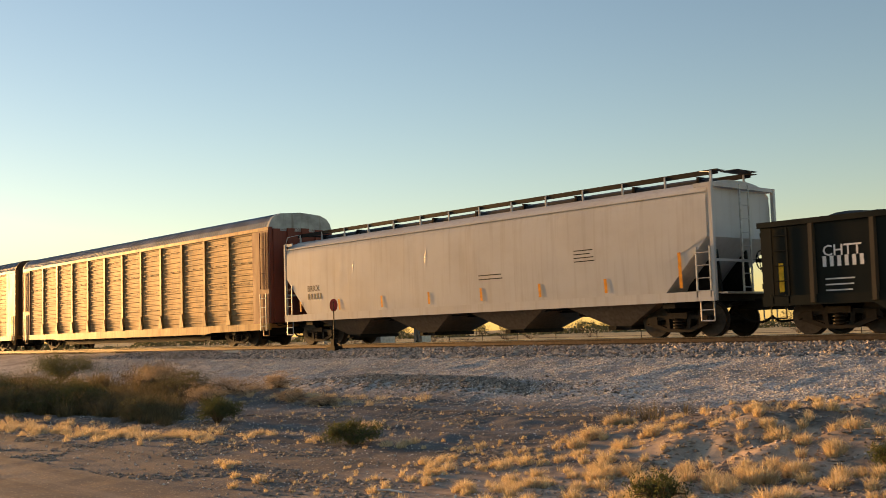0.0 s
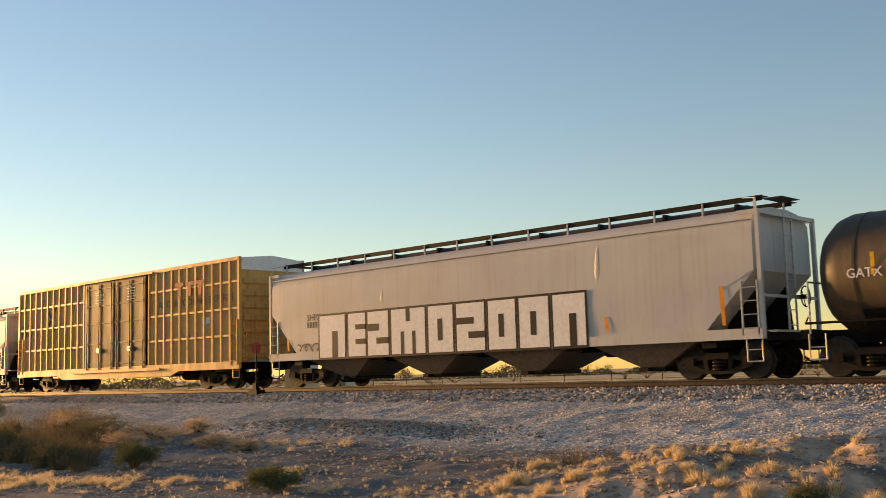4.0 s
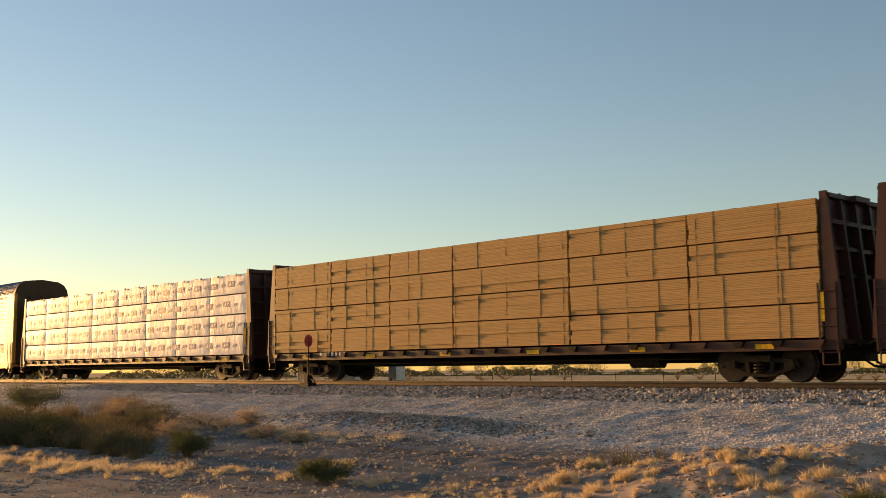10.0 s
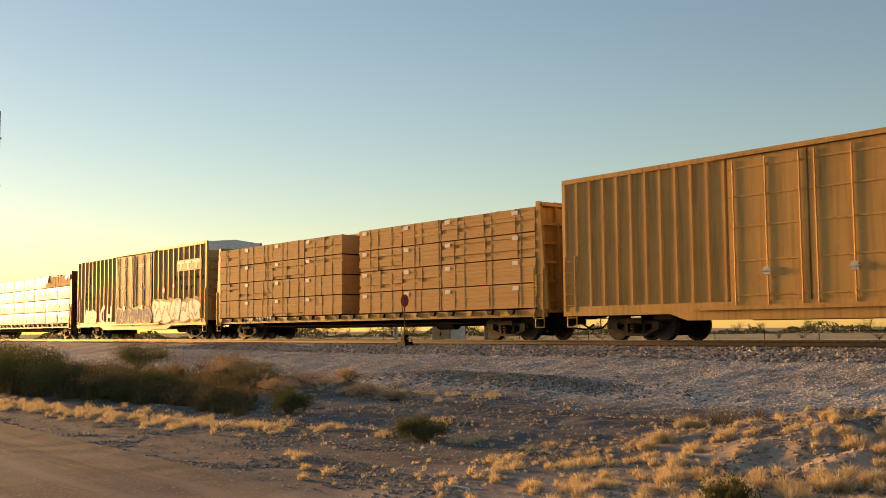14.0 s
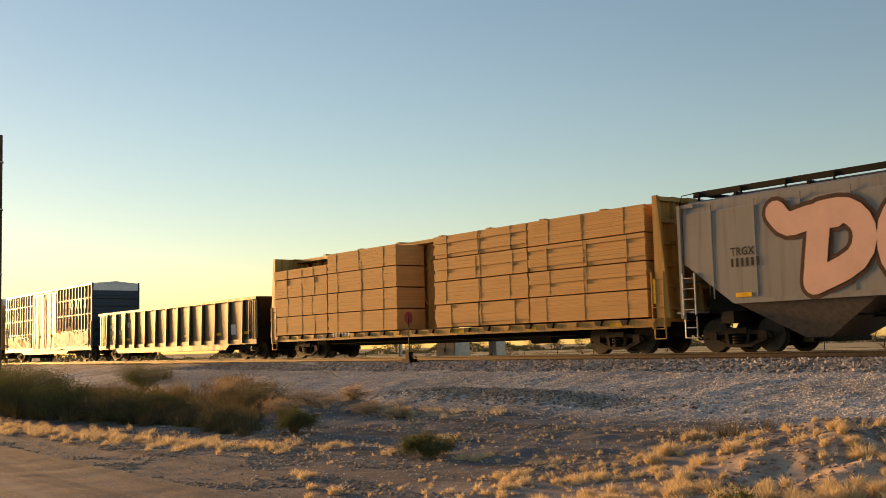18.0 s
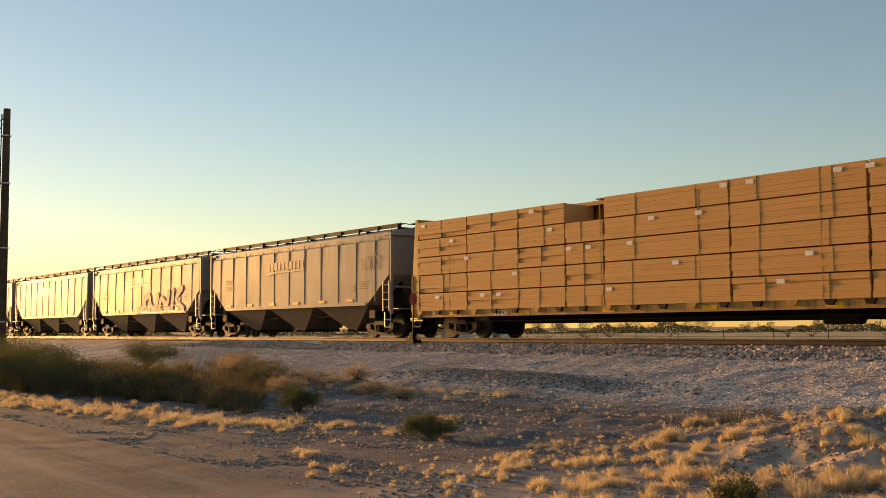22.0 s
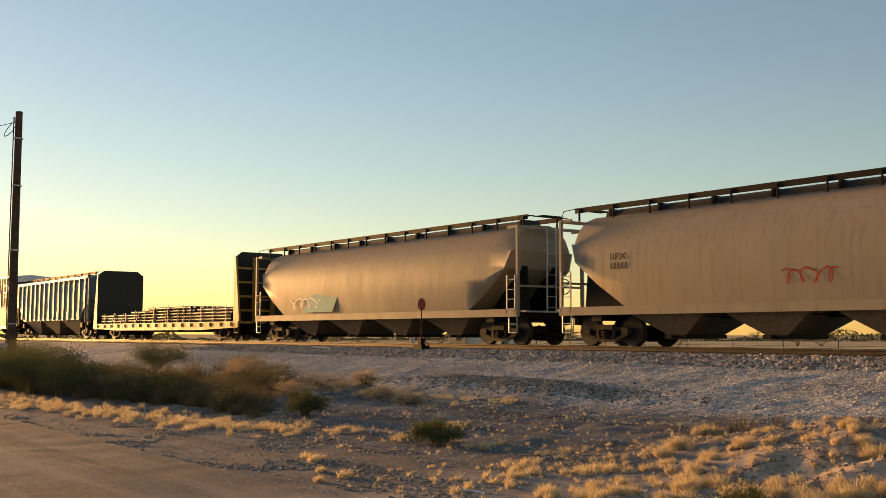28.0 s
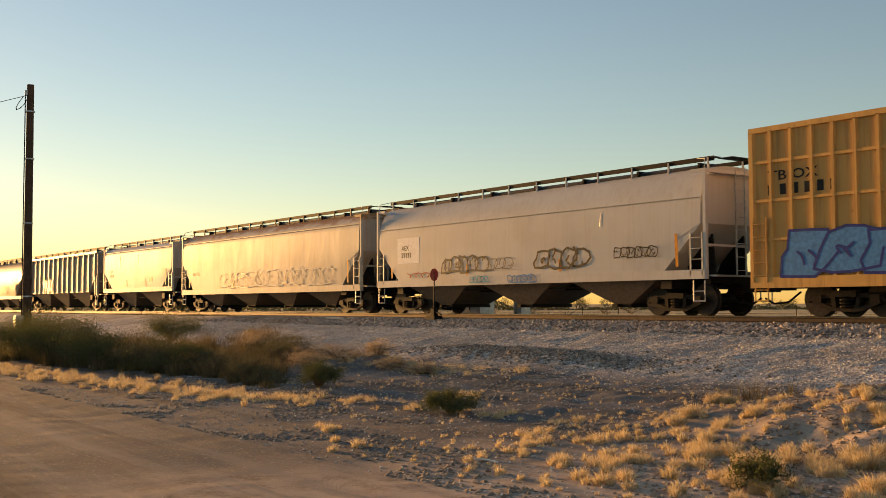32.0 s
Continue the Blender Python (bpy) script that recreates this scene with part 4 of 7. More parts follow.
        part("roof_end", g, "zinc" if ends == "rack_red" else "rack_end_shade", car)
        for k in range(8):
            y = -1.4 + 0.35 * k
            d = (0.04 if k % 2 else 0.12) * s
            part("end_door", G().box(min(x - 0.05 * s, x + d), max(x - 0.05 * s, x + d), y, y + 0.35, foot + 0.42, eave - 0.02 * abs(k - 3.5)), ends if ends == "rack_red" else "rack_end_shade", car)
        ladder(car, x - (0.6 if s > 0 else -0.15), -1.60, foot + 0.1, foot + 1.6, "galv", rungs=4)
        if ends == "rack_red":
            ladder(car, x - (0.6 if s > 0 else -0.15), -1.60, foot + 1.8, eave - 0.2, ends, rungs=9)
        stirrup(car, x - 0.35 * s, yellow)
    g = G().box(-h, h, -0.5, 0.5, foot - 0.05, foot + 0.24).box(-h + 5.4, h - 5.4, -1.2, 1.2, foot - 0.22, foot + 0.2)
    for k in range(9):
        x = -h + 3 + (L - 6) * k / 8
        g.box(x - 0.12, x + 0.12, -1.45, 1.45, foot - 0.02, foot + 0.24)
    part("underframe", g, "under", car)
    piping(car, -h + 4, h - 4, 0.50)
    gear(car, -h, h, 3.35)
    return car


def gondola(name, label, L, mat, posts=13, top=2.75, foot=0.62, load=True):
    """An open-topped gondola with outside posts."""
    car = thing(name, label, "rail car", group="train")
    h = L / 2
    for s in (-1, 1):
        part("side_wall", G().box(-h, h, 1.46 * s - 0.03, 1.46 * s + 0.03, foot + 0.2, top), mat, car)
        part("end_wall", G().box(s * h - 0.04, s * h + 0.04, -1.43, 1.43, foot + 0.3, top), mat, car)
    part("floor_plate", G().box(-h, h, -1.43, 1.43, foot + 0.32, foot + 0.42), mat, car)
    g = G()
    for s in (-1, 1):
        g.box(-h - 0.05, h + 0.05, 1.50 * s - 0.08, 1.50 * s + 0.08, top - 0.10, top + 0.03)
        g.box(s * h - 0.1, s * h + 0.1, -1.5, 1.5, top - 0.10, top + 0.03)
    part("top_chord", g, mat, car)
    g = G()
    for s in (-1, 1):
        g.plate([(-h, foot + 0.1), (-h, foot + 0.34), (h, foot + 0.34), (h, foot + 0.1), (h - 2.8, foot + 0.1), (h - 3.2, foot - 0.15), (-h + 3.2, foot - 0.15), (-h + 2.8, foot + 0.1)], 1.49 * s - 0.06, 1.49 * s + 0.06)
    part("side_sill", g, mat, car)
    for k in range(posts):
        x = -h + 1.36 + (L - 2.72) * k / (posts - 1)
        g = G()
        for s in (-1, 1):
            g.loft([[(x - 0.07, 1.48 * s, z), (x + 0.07, 1.48 * s, z), (x + 0.05, (1.48 + d) * s, z), (x - 0.05, (1.48 + d) * s, z)] for z, d in ((foot + 0.15, 0.15), (top - 0.1, 0.10))])
        part("post", g, "post_sunlit", car)
    for s in (-1, 1):
        g = G()
        for k in range(4):
            z = foot + 0.6 + k * 0.42
            g.box(min(s * h, s * (h + 0.08)), max(s * h, s * (h + 0.08)), -1.4, 1.4, z - 0.06, z + 0.06)
        part("end_rib", g, mat, car)
        ladder(car, s * h - (0.75 if s > 0 else -0.3), -1.52, foot + 0.15, top - 0.15, mat, rungs=5)
        stirrup(car, s * (h - 0.4), mat)
    if load:
        rnd = random.Random(4)
        nx, ny = 60, 6
        g = G()
        pts, fs = [], []
        for i in range(nx + 1):
            for j in range(ny + 1):
                edge = min(1, min(i, nx - i) / 4) * min(1, min(j, ny - j) / 1.5)
                pts.append((-h + 0.1 + (L - 0.2) * i / nx, -1.42 + 2.84 * j / ny, top - 0.22 + edge * (0.26 + 0.16 * math.sin(i * 0.33)) + rnd.uniform(-0.05, 0.06)))
        for i in range(nx):
            for j in range(ny):
                a = i * (ny + 1) + j
                fs.append((a, a + 1, a + ny + 2, a + ny + 1))
        g.add(pts, fs)
        part("scrap_load", g, "scrap", car, "heap of dark scrap metal")
    g = G().box(-h, h, -0.4, 0.4, foot, foot + 0.34)
    part("underframe", g, "under", car)
    piping(car, -h + 2, h - 2, 0.55)
    brake_wheel(car, h + 0.14, 0.6, 2.0, 1)
    gear(car, -h, h, 1.7)
    return car


def tank(name, label, L):
    car = thing(name, label, "rail car", group="train")
    h = L / 2
    r, zc = 1.44, 2.38
    n = 40
    rings = []
    for x, k in ((-h + 0.05, 0.0), (-h + 0.10, 0.45), (-h + 0.28, 0.76), (-h + 0.55, 0.93), (-h + 0.85, 1), (-0.6, 1), (0.6, 1), (h - 0.85, 1), (h - 0.55, 0.93), (h - 0.28, 0.76), (h - 0.10, 0.45), (h - 0.05, 0.0)):
        rings.append([(x, r * max(k, 0.02) * math.cos(a * math.tau / n), zc + r * max(k, 0.02) * math.sin(a * math.tau / n)) for a in range(n)])
    part("tank_shell", G().loft(rings, True), "tank_black", car)
    g = G()
    for x in (-0.75, 0.75, -h + 1.2, h - 1.2):
        g.cyl((x - 0.03, 0, zc), (x + 0.03, 0, zc), r + 0.012, n, smooth=False)
    part("shell_band", g, "tank_black", car)
    g = G().box(-h, h, -0.35, 0.35, 0.78, 1.1)
    for s in (-1, 1):
        g.loft([[(s * (h - 1.5) - d, -w, z), (s * (h - 1.5) + d, -w, z), (s * (h - 1.5) + d, w, z), (s * (h - 1.5) - d, w, z)] for d, w, z in ((0.3, 0.7, 0.8), (0.22, 1.25, 1.5))])
        g.box(s * h - 0.15, s * h + 0.15, -1.4, 1.4, 0.9, 1.1)
    part("underframe", g, "under", car)
    g = G()
    for y in (-1.42, 1.42):
        g.rod([(-h, y, 1.25), (h, y, 1.25)], 0.03, 6)
        for k in range(9):
            x = -h + L * k / 8
            g.rod([(x, y, 1.25), (x, y * 0.8, 1.5)], 0.02)
    part("hand_rail", g, "under", car)
    g = G().cyl((0, 0, zc + r - 0.1), (0, 0, zc + r + 0.42), 0.42, 20)
    g.cyl((0, 0, zc + r + 0.42), (0, 0, zc + r + 0.5), 0.46, 20)
    part("manway", g, "under", car)
    g = G().box(-0.9, 0.9, -1.05, 1.05, zc + r + 0.0, zc + r + 0.05)
    for x in (-0.9, 0.9):
        for y in (-1.05, 1.05):
            g.rod([(x, y, zc + r), (x, y, zc + r + 0.75)], 0.025)
    for z in (0.42, 0.75):
        for y in (-1.05, 1.05):
            g.rod([(-0.9, y, zc + r + z), (0.9, y, zc + r + z)], 0.02)
        for x in (-0.9, 0.9):
            g.rod([(x, -1.05, zc + r + z), (x, 1.05, zc + r + z)], 0.02)
    part("platform_rail", g, "under", car)
    g = G()
    for dx in (-0.22, 0.22):
        for a0 in range(8):
            p = [(dx - 0.2, -(r + 0.07) * math.cos(t), zc + (r + 0.07) * math.sin(t)) for t in (radians(-55 + 17 * a0), radians(-55 + 17 * (a0 + 1)))]
            g.rod(p, 0.025)
    for a0 in range(12):
        t = radians(-52 + 11 * a0)
        g.rod([(-0.42, -(r + 0.07) * math.cos(t), zc + (r + 0.07) * math.sin(t)), (0.02, -(r + 0.07) * math.cos(t), zc + (r + 0.07) * math.sin(t))], 0.015)
    part("ladder", g, "galv", car)
    for k in range(7):
        x = -h + 1.6 + (L - 3.2) * k / 6
        flat(car, "reflector", [(x, 2.25), (x + 0.09, 2.25), (x + 0.09, 2.75), (x, 2.75)], "tape", -r - 0.012)
    for s in (-1, 1):
        g = G()
        for y in (-1.4, 1.4):
            g.rod([(s * (h - 0.1), y, 1.0), (s * (h - 0.1), y, 2.2)], 0.025)
        g.rod([(s * (h - 0.1), -1.4, 2.2), (s * (h - 0.1), 1.4, 2.2)], 0.025)
        part("end_rail", g, "galv", car)
        stirrup(car, s * (h - 0.3))
    gear(car, -h, h, 1.35)
    return car


def end_bulkhead(car, x, s, mat, top, foot=1.0, depth=0.42):
    wall = part("bulkhead", G().box(min(x, x - 0.07 * s), max(x, x - 0.07 * s), -1.5, 1.5, foot, top), mat, car)
    for y in (-1.45, -0.75, 0.0, 0.75, 1.45):
        part("brace", G().plate([(x, foot), (x, top), (x + 0.10 * s, top), (x + depth * s, foot)], y - 0.05, y + 0.05), mat, wall)
    for k in range(6):
        z = foot + 0.3 + k * (top - foot - 0.4) / 5
        part("cross_rib", G().box(min(x, x + 0.16 * s), max(x, x + 0.16 * s), -1.43, 1.43, z - 0.05, z + 0.05), mat, wall)
    return wall


def centerbeam(name, label, L, mat, top=4.42, deck=1.02):
    """A centre-beam flat: a truss wall down the middle, a deck each side and bulkheads."""
    car = thing(name, label, "rail car", group="train")
    h = L / 2
    g = G()
    for s in (-1, 1):
        g.box(-h, h, 1.42 * s - 0.06, 1.42 * s + 0.06, deck - 0.26, deck - 0.02)
    g.box(-h, h, -1.42, 1.42, deck - 0.12, deck - 0.03)
    part("deck", g, mat, car)
    n = 22
    for k in range(n):
        x = -h + L * (k + 0.5) / n
        g = G()
        for s in (-1, 1):
            g.plate([(x - 0.16, deck - 0.02), (x + 0.16, deck - 0.02), (x + 0.09, deck - 0.16), (x - 0.09, deck - 0.16)], 1.50 * s - 0.07, 1.50 * s + 0.07)
        part("winch", g, "under" if k % 3 else mat, car)
    beam = part("center_beam", G().box(-h, h, -0.38, 0.38, top - 0.10, top + 0.03), mat, car)
    for k in range(17):
        x = -h + 0.4 + (L - 0.8) * k / 16
        part("beam_post", G().box(x - 0.09, x + 0.09, -0.10, 0.10, deck, top - 0.1), mat, beam)
        if k % 2 == 0:
            part("top_plate", G().box(x - 0.12, x + 0.12, -0.6, 0.6, top + 0.032, top + 0.07), mat, beam)
    for k in range(4):
        a, b = -h + 0.4 + (L - 0.8) * k / 4, -h + 0.4 + (L - 0.8) * (k + 1) / 4
        part("diagonal", G().rod([(a, 0, deck), (b, 0, top)], 0.07, 4), mat, beam)
        part("diagonal", G().rod([(a, 0, top), (b, 0, deck)], 0.07, 4), mat, beam)
    for s in (-1, 1):
        end_bulkhead(car, s * (h - 0.30), s, mat, top + 0.06, deck - 0.02)
        ladder(car, s * h - (0.5 if s > 0 else 0.0), -1.50, 0.7, deck + 1.3, mat, rungs=4)
        stirrup(car, s * (h - 0.25), mat)
        flat(car, "reflector", [(s * (h - 0.45), deck + 0.4), (s * (h - 0.36), deck + 0.4), (s * (h - 0.36), deck + 1.1), (s * (h - 0.45), deck + 1.1)], "tape", -1.52)
    g = G().box(-h, h, -0.35, 0.35, 0.50, deck - 0.1)
    g.plate([(-h + 4.5, deck - 0.2), (h - 4.5, deck - 0.2), (h - 6.2, 0.55), (-h + 6.2, 0.55)], -0.30, 0.30)
    part("underframe", g, "under", car)
    for k in range(6):
        x = -h + 2.2 + (L - 4.4) * k / 5
        flat(car, "reflector", [(x, deck - 0.21), (x + 0.5, deck - 0.21), (x + 0.5, deck - 0.09), (x, deck - 0.09)], "tape", -1.49)
    piping(car, -h + 3, h - 3, 0.62)
    gear(car, -h, h, 2.35)
    return car


def lumber_bundle(car, x0, x1, z0, z1, mat, seed, bands=2, y0=-1.52, y1=-0.14, name="lumber_unit"):
    """One strapped bundle: board ends uneven, dark bands round it."""
    rnd = random.Random(seed)
    rows = max(3, int((z1 - z0) / 0.13))
    dz = (z1 - z0) / rows
    b = part(name, G().box(x0 + 0.05, x1 - 0.05, y0 + 0.03, y1 - 0.01, z0 + 0.005, z1 - 0.01), mat, car)
    for k in range(rows):
        a = rnd.uniform(-0.005, 0.005) + (0.04 if rnd.random() < 0.10 else 0.0)
        e = rnd.uniform(-0.03, 0.03)
        part("board", G().box(x0 + 0.02 + e, x1 - 0.02 + e * 0.5, y0 + a, y0 + 0.12, z0 + dz * k + 0.003, z0 + dz * (k + 1) - 0.001), mat, b)
    for k in range(bands):
        x = x0 + (x1 - x0) * (k + 0.5) / bands + rnd.uniform(-0.15, 0.15)
        part("strap", G().box(x - 0.007, x + 0.007, y0 - 0.009, y1, z0, z1 - 0.006), "strap", b)
    return b


def wrapped_bundle(car, x0, x1, z0, z1, seed, name="wrapped_unit", y0=-1.50, y1=-0.14):
    """A bundle in plastic wrap: sheet slack over the boards, folds at the corners."""
    rnd = random.Random(seed)
    nx, nz = max(4, int((x1 - x0) / 0.22)), 5
    pts, fs = [], []
    for i in range(nx + 1):
        for j in range(nz + 1):
            inner = 0 if i in (0, nx) or j in (0, nz) else 1
            pts.append((x0 + 0.01 + (x1 - x0 - 0.02) * i / nx, y0 + rnd.uniform(-0.007, 0.004) * inner + 0.02 * (1 - inner), z0 + 0.008 + (z1 - z0 - 0.016) * j / nz))
    for i in range(nx):
        for j in range(nz):
            a = i * (nz + 1) + j
            fs.append((a, a + nz + 1, a + nz + 2, a + 1))
    g = G().add(pts, fs, True)
    g.box(x0 + 0.01, x1 - 0.01, y0 + 0.03, y1, z0 + 0.008, z1 - 0.008)
    return part(name, g, "wrap", car)


def load_straps(car, x0, x1, z0, z1, step, y=-1.525, mat="strap", short=False):
    """Webbing over a load; short: only its ends at the top edge show."""
    n = int((x1 - x0) / step)
    for k in range(n):
        x = x0 + (x1 - x0) * (k + 0.5) / n
        g = G().box(x - 0.009, x + 0.009, y - 0.006, y + 0.004, z1 - 0.15 if short else z0, z1 - 0.036)
        g.box(x - 0.009, x + 0.009, y - 0.006, y + 1.3, z1 - 0.036, z1 - 0.031)
        if short:
            g.box(x - 0.05, x + 0.05, y - 0.012, y + 0.02, z1 - 0.10, z1 - 0.02)
        part("tie_down", g, "black" if short else mat, car)


def bulkhead_flat(name, label, L):
    car = thing(name, label, "rail car", group="train")
    h = L / 2
    deck = 0.98
    g = G()
    for s in (-1, 1):
        g.plate([(-h, deck - 0.30), (-h, deck), (h, deck), (h, deck - 0.30), (h - 4.5, deck - 0.42), (-h + 4.5, deck - 0.42)], 1.50 * s - 0.05, 1.50 * s + 0.05)
    g.box(-h, h, -1.45, 1.45, deck - 0.10, deck)
    part("deck", g, "beam_yellow", car)
    for s in (-1, 1):
        x = s * (h - 0.55)
        g = G().loft([[(xx, -1.5, deck), (xx, -1.5, 4.15), (xx, -1.1, 4.45), (xx, 1.1, 4.45), (xx, 1.5, 4.15), (xx, 1.5, deck)] for xx in (x - 0.05, x + 0.05)])
        for k in range(5):
            for y in (0.5, 0.9):
                g.box(x - 0.07, x + 0.07, y, y + 0.25, deck + 0.9 + k * 0.5, deck + 0.95 + k * 0.5)
        b = part("bulkhead", g, "gondola_brown", car)
        for y in (-1.47, -0.5, 0.5, 1.47):
            part("brace", G().plate([(x, deck), (x, 4.15), (x + 0.15 * s, 4.15), (x + 0.62 * s, deck)], y - 0.05, y + 0.05), "beam_yellow", b)
        for k in range(4):
            part("cross_rib", G().box(min(x, x + 0.14 * s), max(x, x + 0.14 * s), -1.42, 1.42, deck + 0.5 + 0.7 * k, deck + 0.6 + 0.7 * k), "beam_yellow", b)
        stirrup(car, s * (h - 0.25), "beam_yellow")
    n = 17
    for k in range(n):
        x = -h + 0.8 + (L - 1.6) * k / (n - 1)
        g = G()
        for s in (-1, 1):
            g.box(x - 0.06, x + 0.06, 1.55 * s - 0.05, 1.55 * s + 0.05, deck - 0.24, deck - 0.04)
        part("stake_pocket", g, "beam_yellow", car)
    g = G().box(-h, h, -0.4, 0.4, 0.46, deck - 0.1)
    part("underframe", g, "under", car)
    gear(car, -h, h, 2.75)
    return car


# ---- the train, in the order in which it passes ----
TRAIN = []


def couple(car, left, right):
    """Put a car in the train: its ends along the track at the clip's start."""
    TRAIN.append((car, (left + right) / 2))
    return car


def rack_bays(h, plates, n):
    """Panel spans: one panel at each end, n between the two wide plates. plates: (x0, x1) of the two."""
    (a0, a1), (b0, b1) = plates
    out = [(-h + 1.15, a0)]
    w = (b0 - a1) / n
    for k in range(n):
        out.append((a1 + w * k + (0.10 if k else 0), a1 + w * (k + 1) - (0.10 if k < n - 1 else 0)))
    out.append((b1, h - 1.15))
    return out


def train_front():
    h = 13.9
    bays = [(-h + 1.1 + 2.12 * k, -h + 1.1 + 2.12 * k + 1.92) for k in range(12)]
    c = autorack("autorack", "golden-lit yellow autorack with ribbed side panels on the track", 27.8, "rack_old", "zinc_old", "roof_zinc_skylit", bays)
    couple(c, -92.2, -64.4)
    L = 26.9
    h = L / 2
    bays = [(-h + 1.05 + 2.066 * k, -h + 1.05 + 2.066 * k + 1.90) for k in range(12)]
    c = autorack("autorack", "weathered autorack with dull yellow panels and red-brown ends", L, "rack_old", "zinc_old", "roof_zinc_skylit", bays, top=5.48, eave=4.83, ends="rack_red")
    couple(c, -63.1, -36.2)

    L = 19.74
    c = hopper("covered_hopper", "light grey four-bay covered hopper with orange reflector marks", L, "grey_a", 4, 4.02, 0.93, tapes=8)
    letter(c, "BRKX", -8.3, 2.05, 0.22, "black")
    bars(c, -8.3, 1.62, 1.0, 0.34, 1, "black", n=5)
    bars(c, 5.2, 2.15, 1.1, 0.42, 4, "black")
    bars(c, 1.2, 1.85, 1.3, 0.25, 2, "black")
    couple(c, -35.06, -15.32)

    L = 20.8
    c = gondola("gondola", "black open gondola with side posts and scrap metal load", L, "gondola_black", 13)
    letter(c, "CHTT", -8.78, 1.84, 0.26, "white", 0.95, -1.5)
    bars(c, -8.8, 1.44, 1.1, 0.40, 1, "white", -1.5, n=6)
    bars(c, -8.75, 0.92, 0.9, 0.40, 3, "silver", -1.5)
    for x in (-9.95, -7.0, -4.2, -1.6, 1.6, 5.0, 8.6):
        flat(c, "reflector", [(x, 1.05), (x + 0.13, 1.05), (x + 0.13, 1.75), (x, 1.75)], "tape", -1.5)
    couple(c, -13.95, 6.85)

    L = 20.25
    c = hopper("covered_hopper", "light grey covered hopper with four bays and dented sides", L, "grey_a", 4, 4.02, 0.94, tapes=8)
    letter(c, "HCBX", -8.75, 2.05, 0.22, "black")
    bars(c, -8.7, 1.62, 0.75, 0.34, 1, "black", n=4)
    bars(c, -8.6, 1.3, 1.0, 0.22, 2, "black")
    bars(c, 5.6, 1.6, 1.0, 0.2, 2, "black")
    couple(c, 7.6, 27.85)

    L = 18.9
    c = boxcar("boxcar", "yellow high-cube boxcar with black double doors", L, "box_yellow", door_at=(-2.55, 2.75))
    letter(c, "TB OX", -9.2, 3.05, 0.24, "black", 1.25, -1.5)
    bars(c, -9.2, 2.6, 1.25, 0.34, 1, "black", -1.5, n=6)
    for k, col in ((0, "red"), (1, "ink_blue")):
        s = -1 if k else 1
        flat(c, "emblem", [(-6.0 - 0.55 * s, 2.95), (-6.0 - 0.35 * s, 2.95), (-6.0 + 0.55 * s, 4.0), (-6.0 + 0.35 * s, 4.0)], col, -1.497 - 0.003 * k)
    for k in range(3):
        x = 5.0 + 0.75 * k
        flat(c, "emblem", [(x, 4.14), (x + 0.62, 4.14), (x + 0.62, 4.3), (x, 4.3)], "rust_red", -1.565)
        flat(c, "emblem", [(x + 0.2, 3.72), (x + 0.42, 3.72), (x + 0.42, 4.14), (x + 0.2, 4.14)], "rust_red", -1.565)
    letter(c, "RAILCAR POOLING EXPERTS", 3.4, 3.36, 0.26, "bay_dark", 5.6, -1.5, 0.0)
    flat(c, "placard", [(6.9, 2.55), (7.4, 2.55), (7.4, 2.8), (6.9, 2.8)], "white", -1.5)
    for x in (-1.6, 1.2):
        bars(c, x, 3.7, 0.8, 0.7, 6, "white", -1.565)
    couple(c, 29.3, 48.2)

    L = 19.2
    c = hopper("covered_hopper", "pale grey covered hopper with white block graffiti along its side", L, "grey_b", 4, 4.08, 0.95, tapes=6)
    letter(c, "SHPX", -7.45, 2.30, 0.22, "black", 0.75)
    bars(c, -7.45, 1.92, 0.9, 0.34, 1, "black", n=6)
    hole = (0.38, 0.58, 0.25, 0.72)
    slab = {"D": [(0.5, 0.72, 0.0, 0.62)], "E": [(0.42, 1.0, 0.28, 0.40), (0.42, 1.0, 0.62, 0.74)], "Z": [(0.0, 0.55, 0.56, 0.72), (0.42, 1.0, 0.26, 0.40)], "M": [(0.28, 0.38, 0.0, 0.5), (0.62, 0.72, 0.0, 0.5), (0.44, 0.56, 0.72, 1.0)], "O": [hole], "2": [(0.0, 0.62, 0.56, 0.70), (0.42, 1.0, 0.26, 0.40)]}
    for ch, x, w in (("D", -6.75, 1.32), ("E", -5.25, 0.85), ("Z", -4.28, 0.98), ("M", -3.15, 1.52), ("O", -1.48, 1.04), ("2", -0.28, 1.12), ("O", 1.0, 1.03), ("O", 2.18, 1.06), ("D", 3.4, 1.1)):
        block_letter(c, x, 1.0, w, 1.42, slab[ch], "white", "black", -1.575)
    scrawl(c, -8.0, 1.2, 1.3, 0.35, "black", 3, r=0.025, turns=4)
    couple(c, 50.1, 69.3)

    L = 16.1
    c = tank("tank_car", "dark brown tank car with a railed platform on top", L)
    letter(c, "GATX", -7.0, 2.2, 0.22, "white", 0.8, -1.452)
    bars(c, -6.1, 2.18, 0.9, 0.36, 1, "white", -1.452, n=6)
    scrawl(c, -4.2, 1.95, 2.0, 0.55, "white", 8, -1.456, 0.022, 5)
    scrawl(c, 5.2, 2.1, 1.2, 0.3, "white", 9, -1.456, 0.02, 4)
    couple(c, 70.3, 86.4)

    L = 27.07
    h = L / 2
    bays = rack_bays(h, ((-h + 3.9, -h + 5.9), (h - 6.1, h - 4.2)), 5)
    c = autorack("autorack", "orange-yellow autorack with zinc panels and two red octagon emblems", L, "rack_yellow", "zinc", "roof_zinc_skylit", bays)
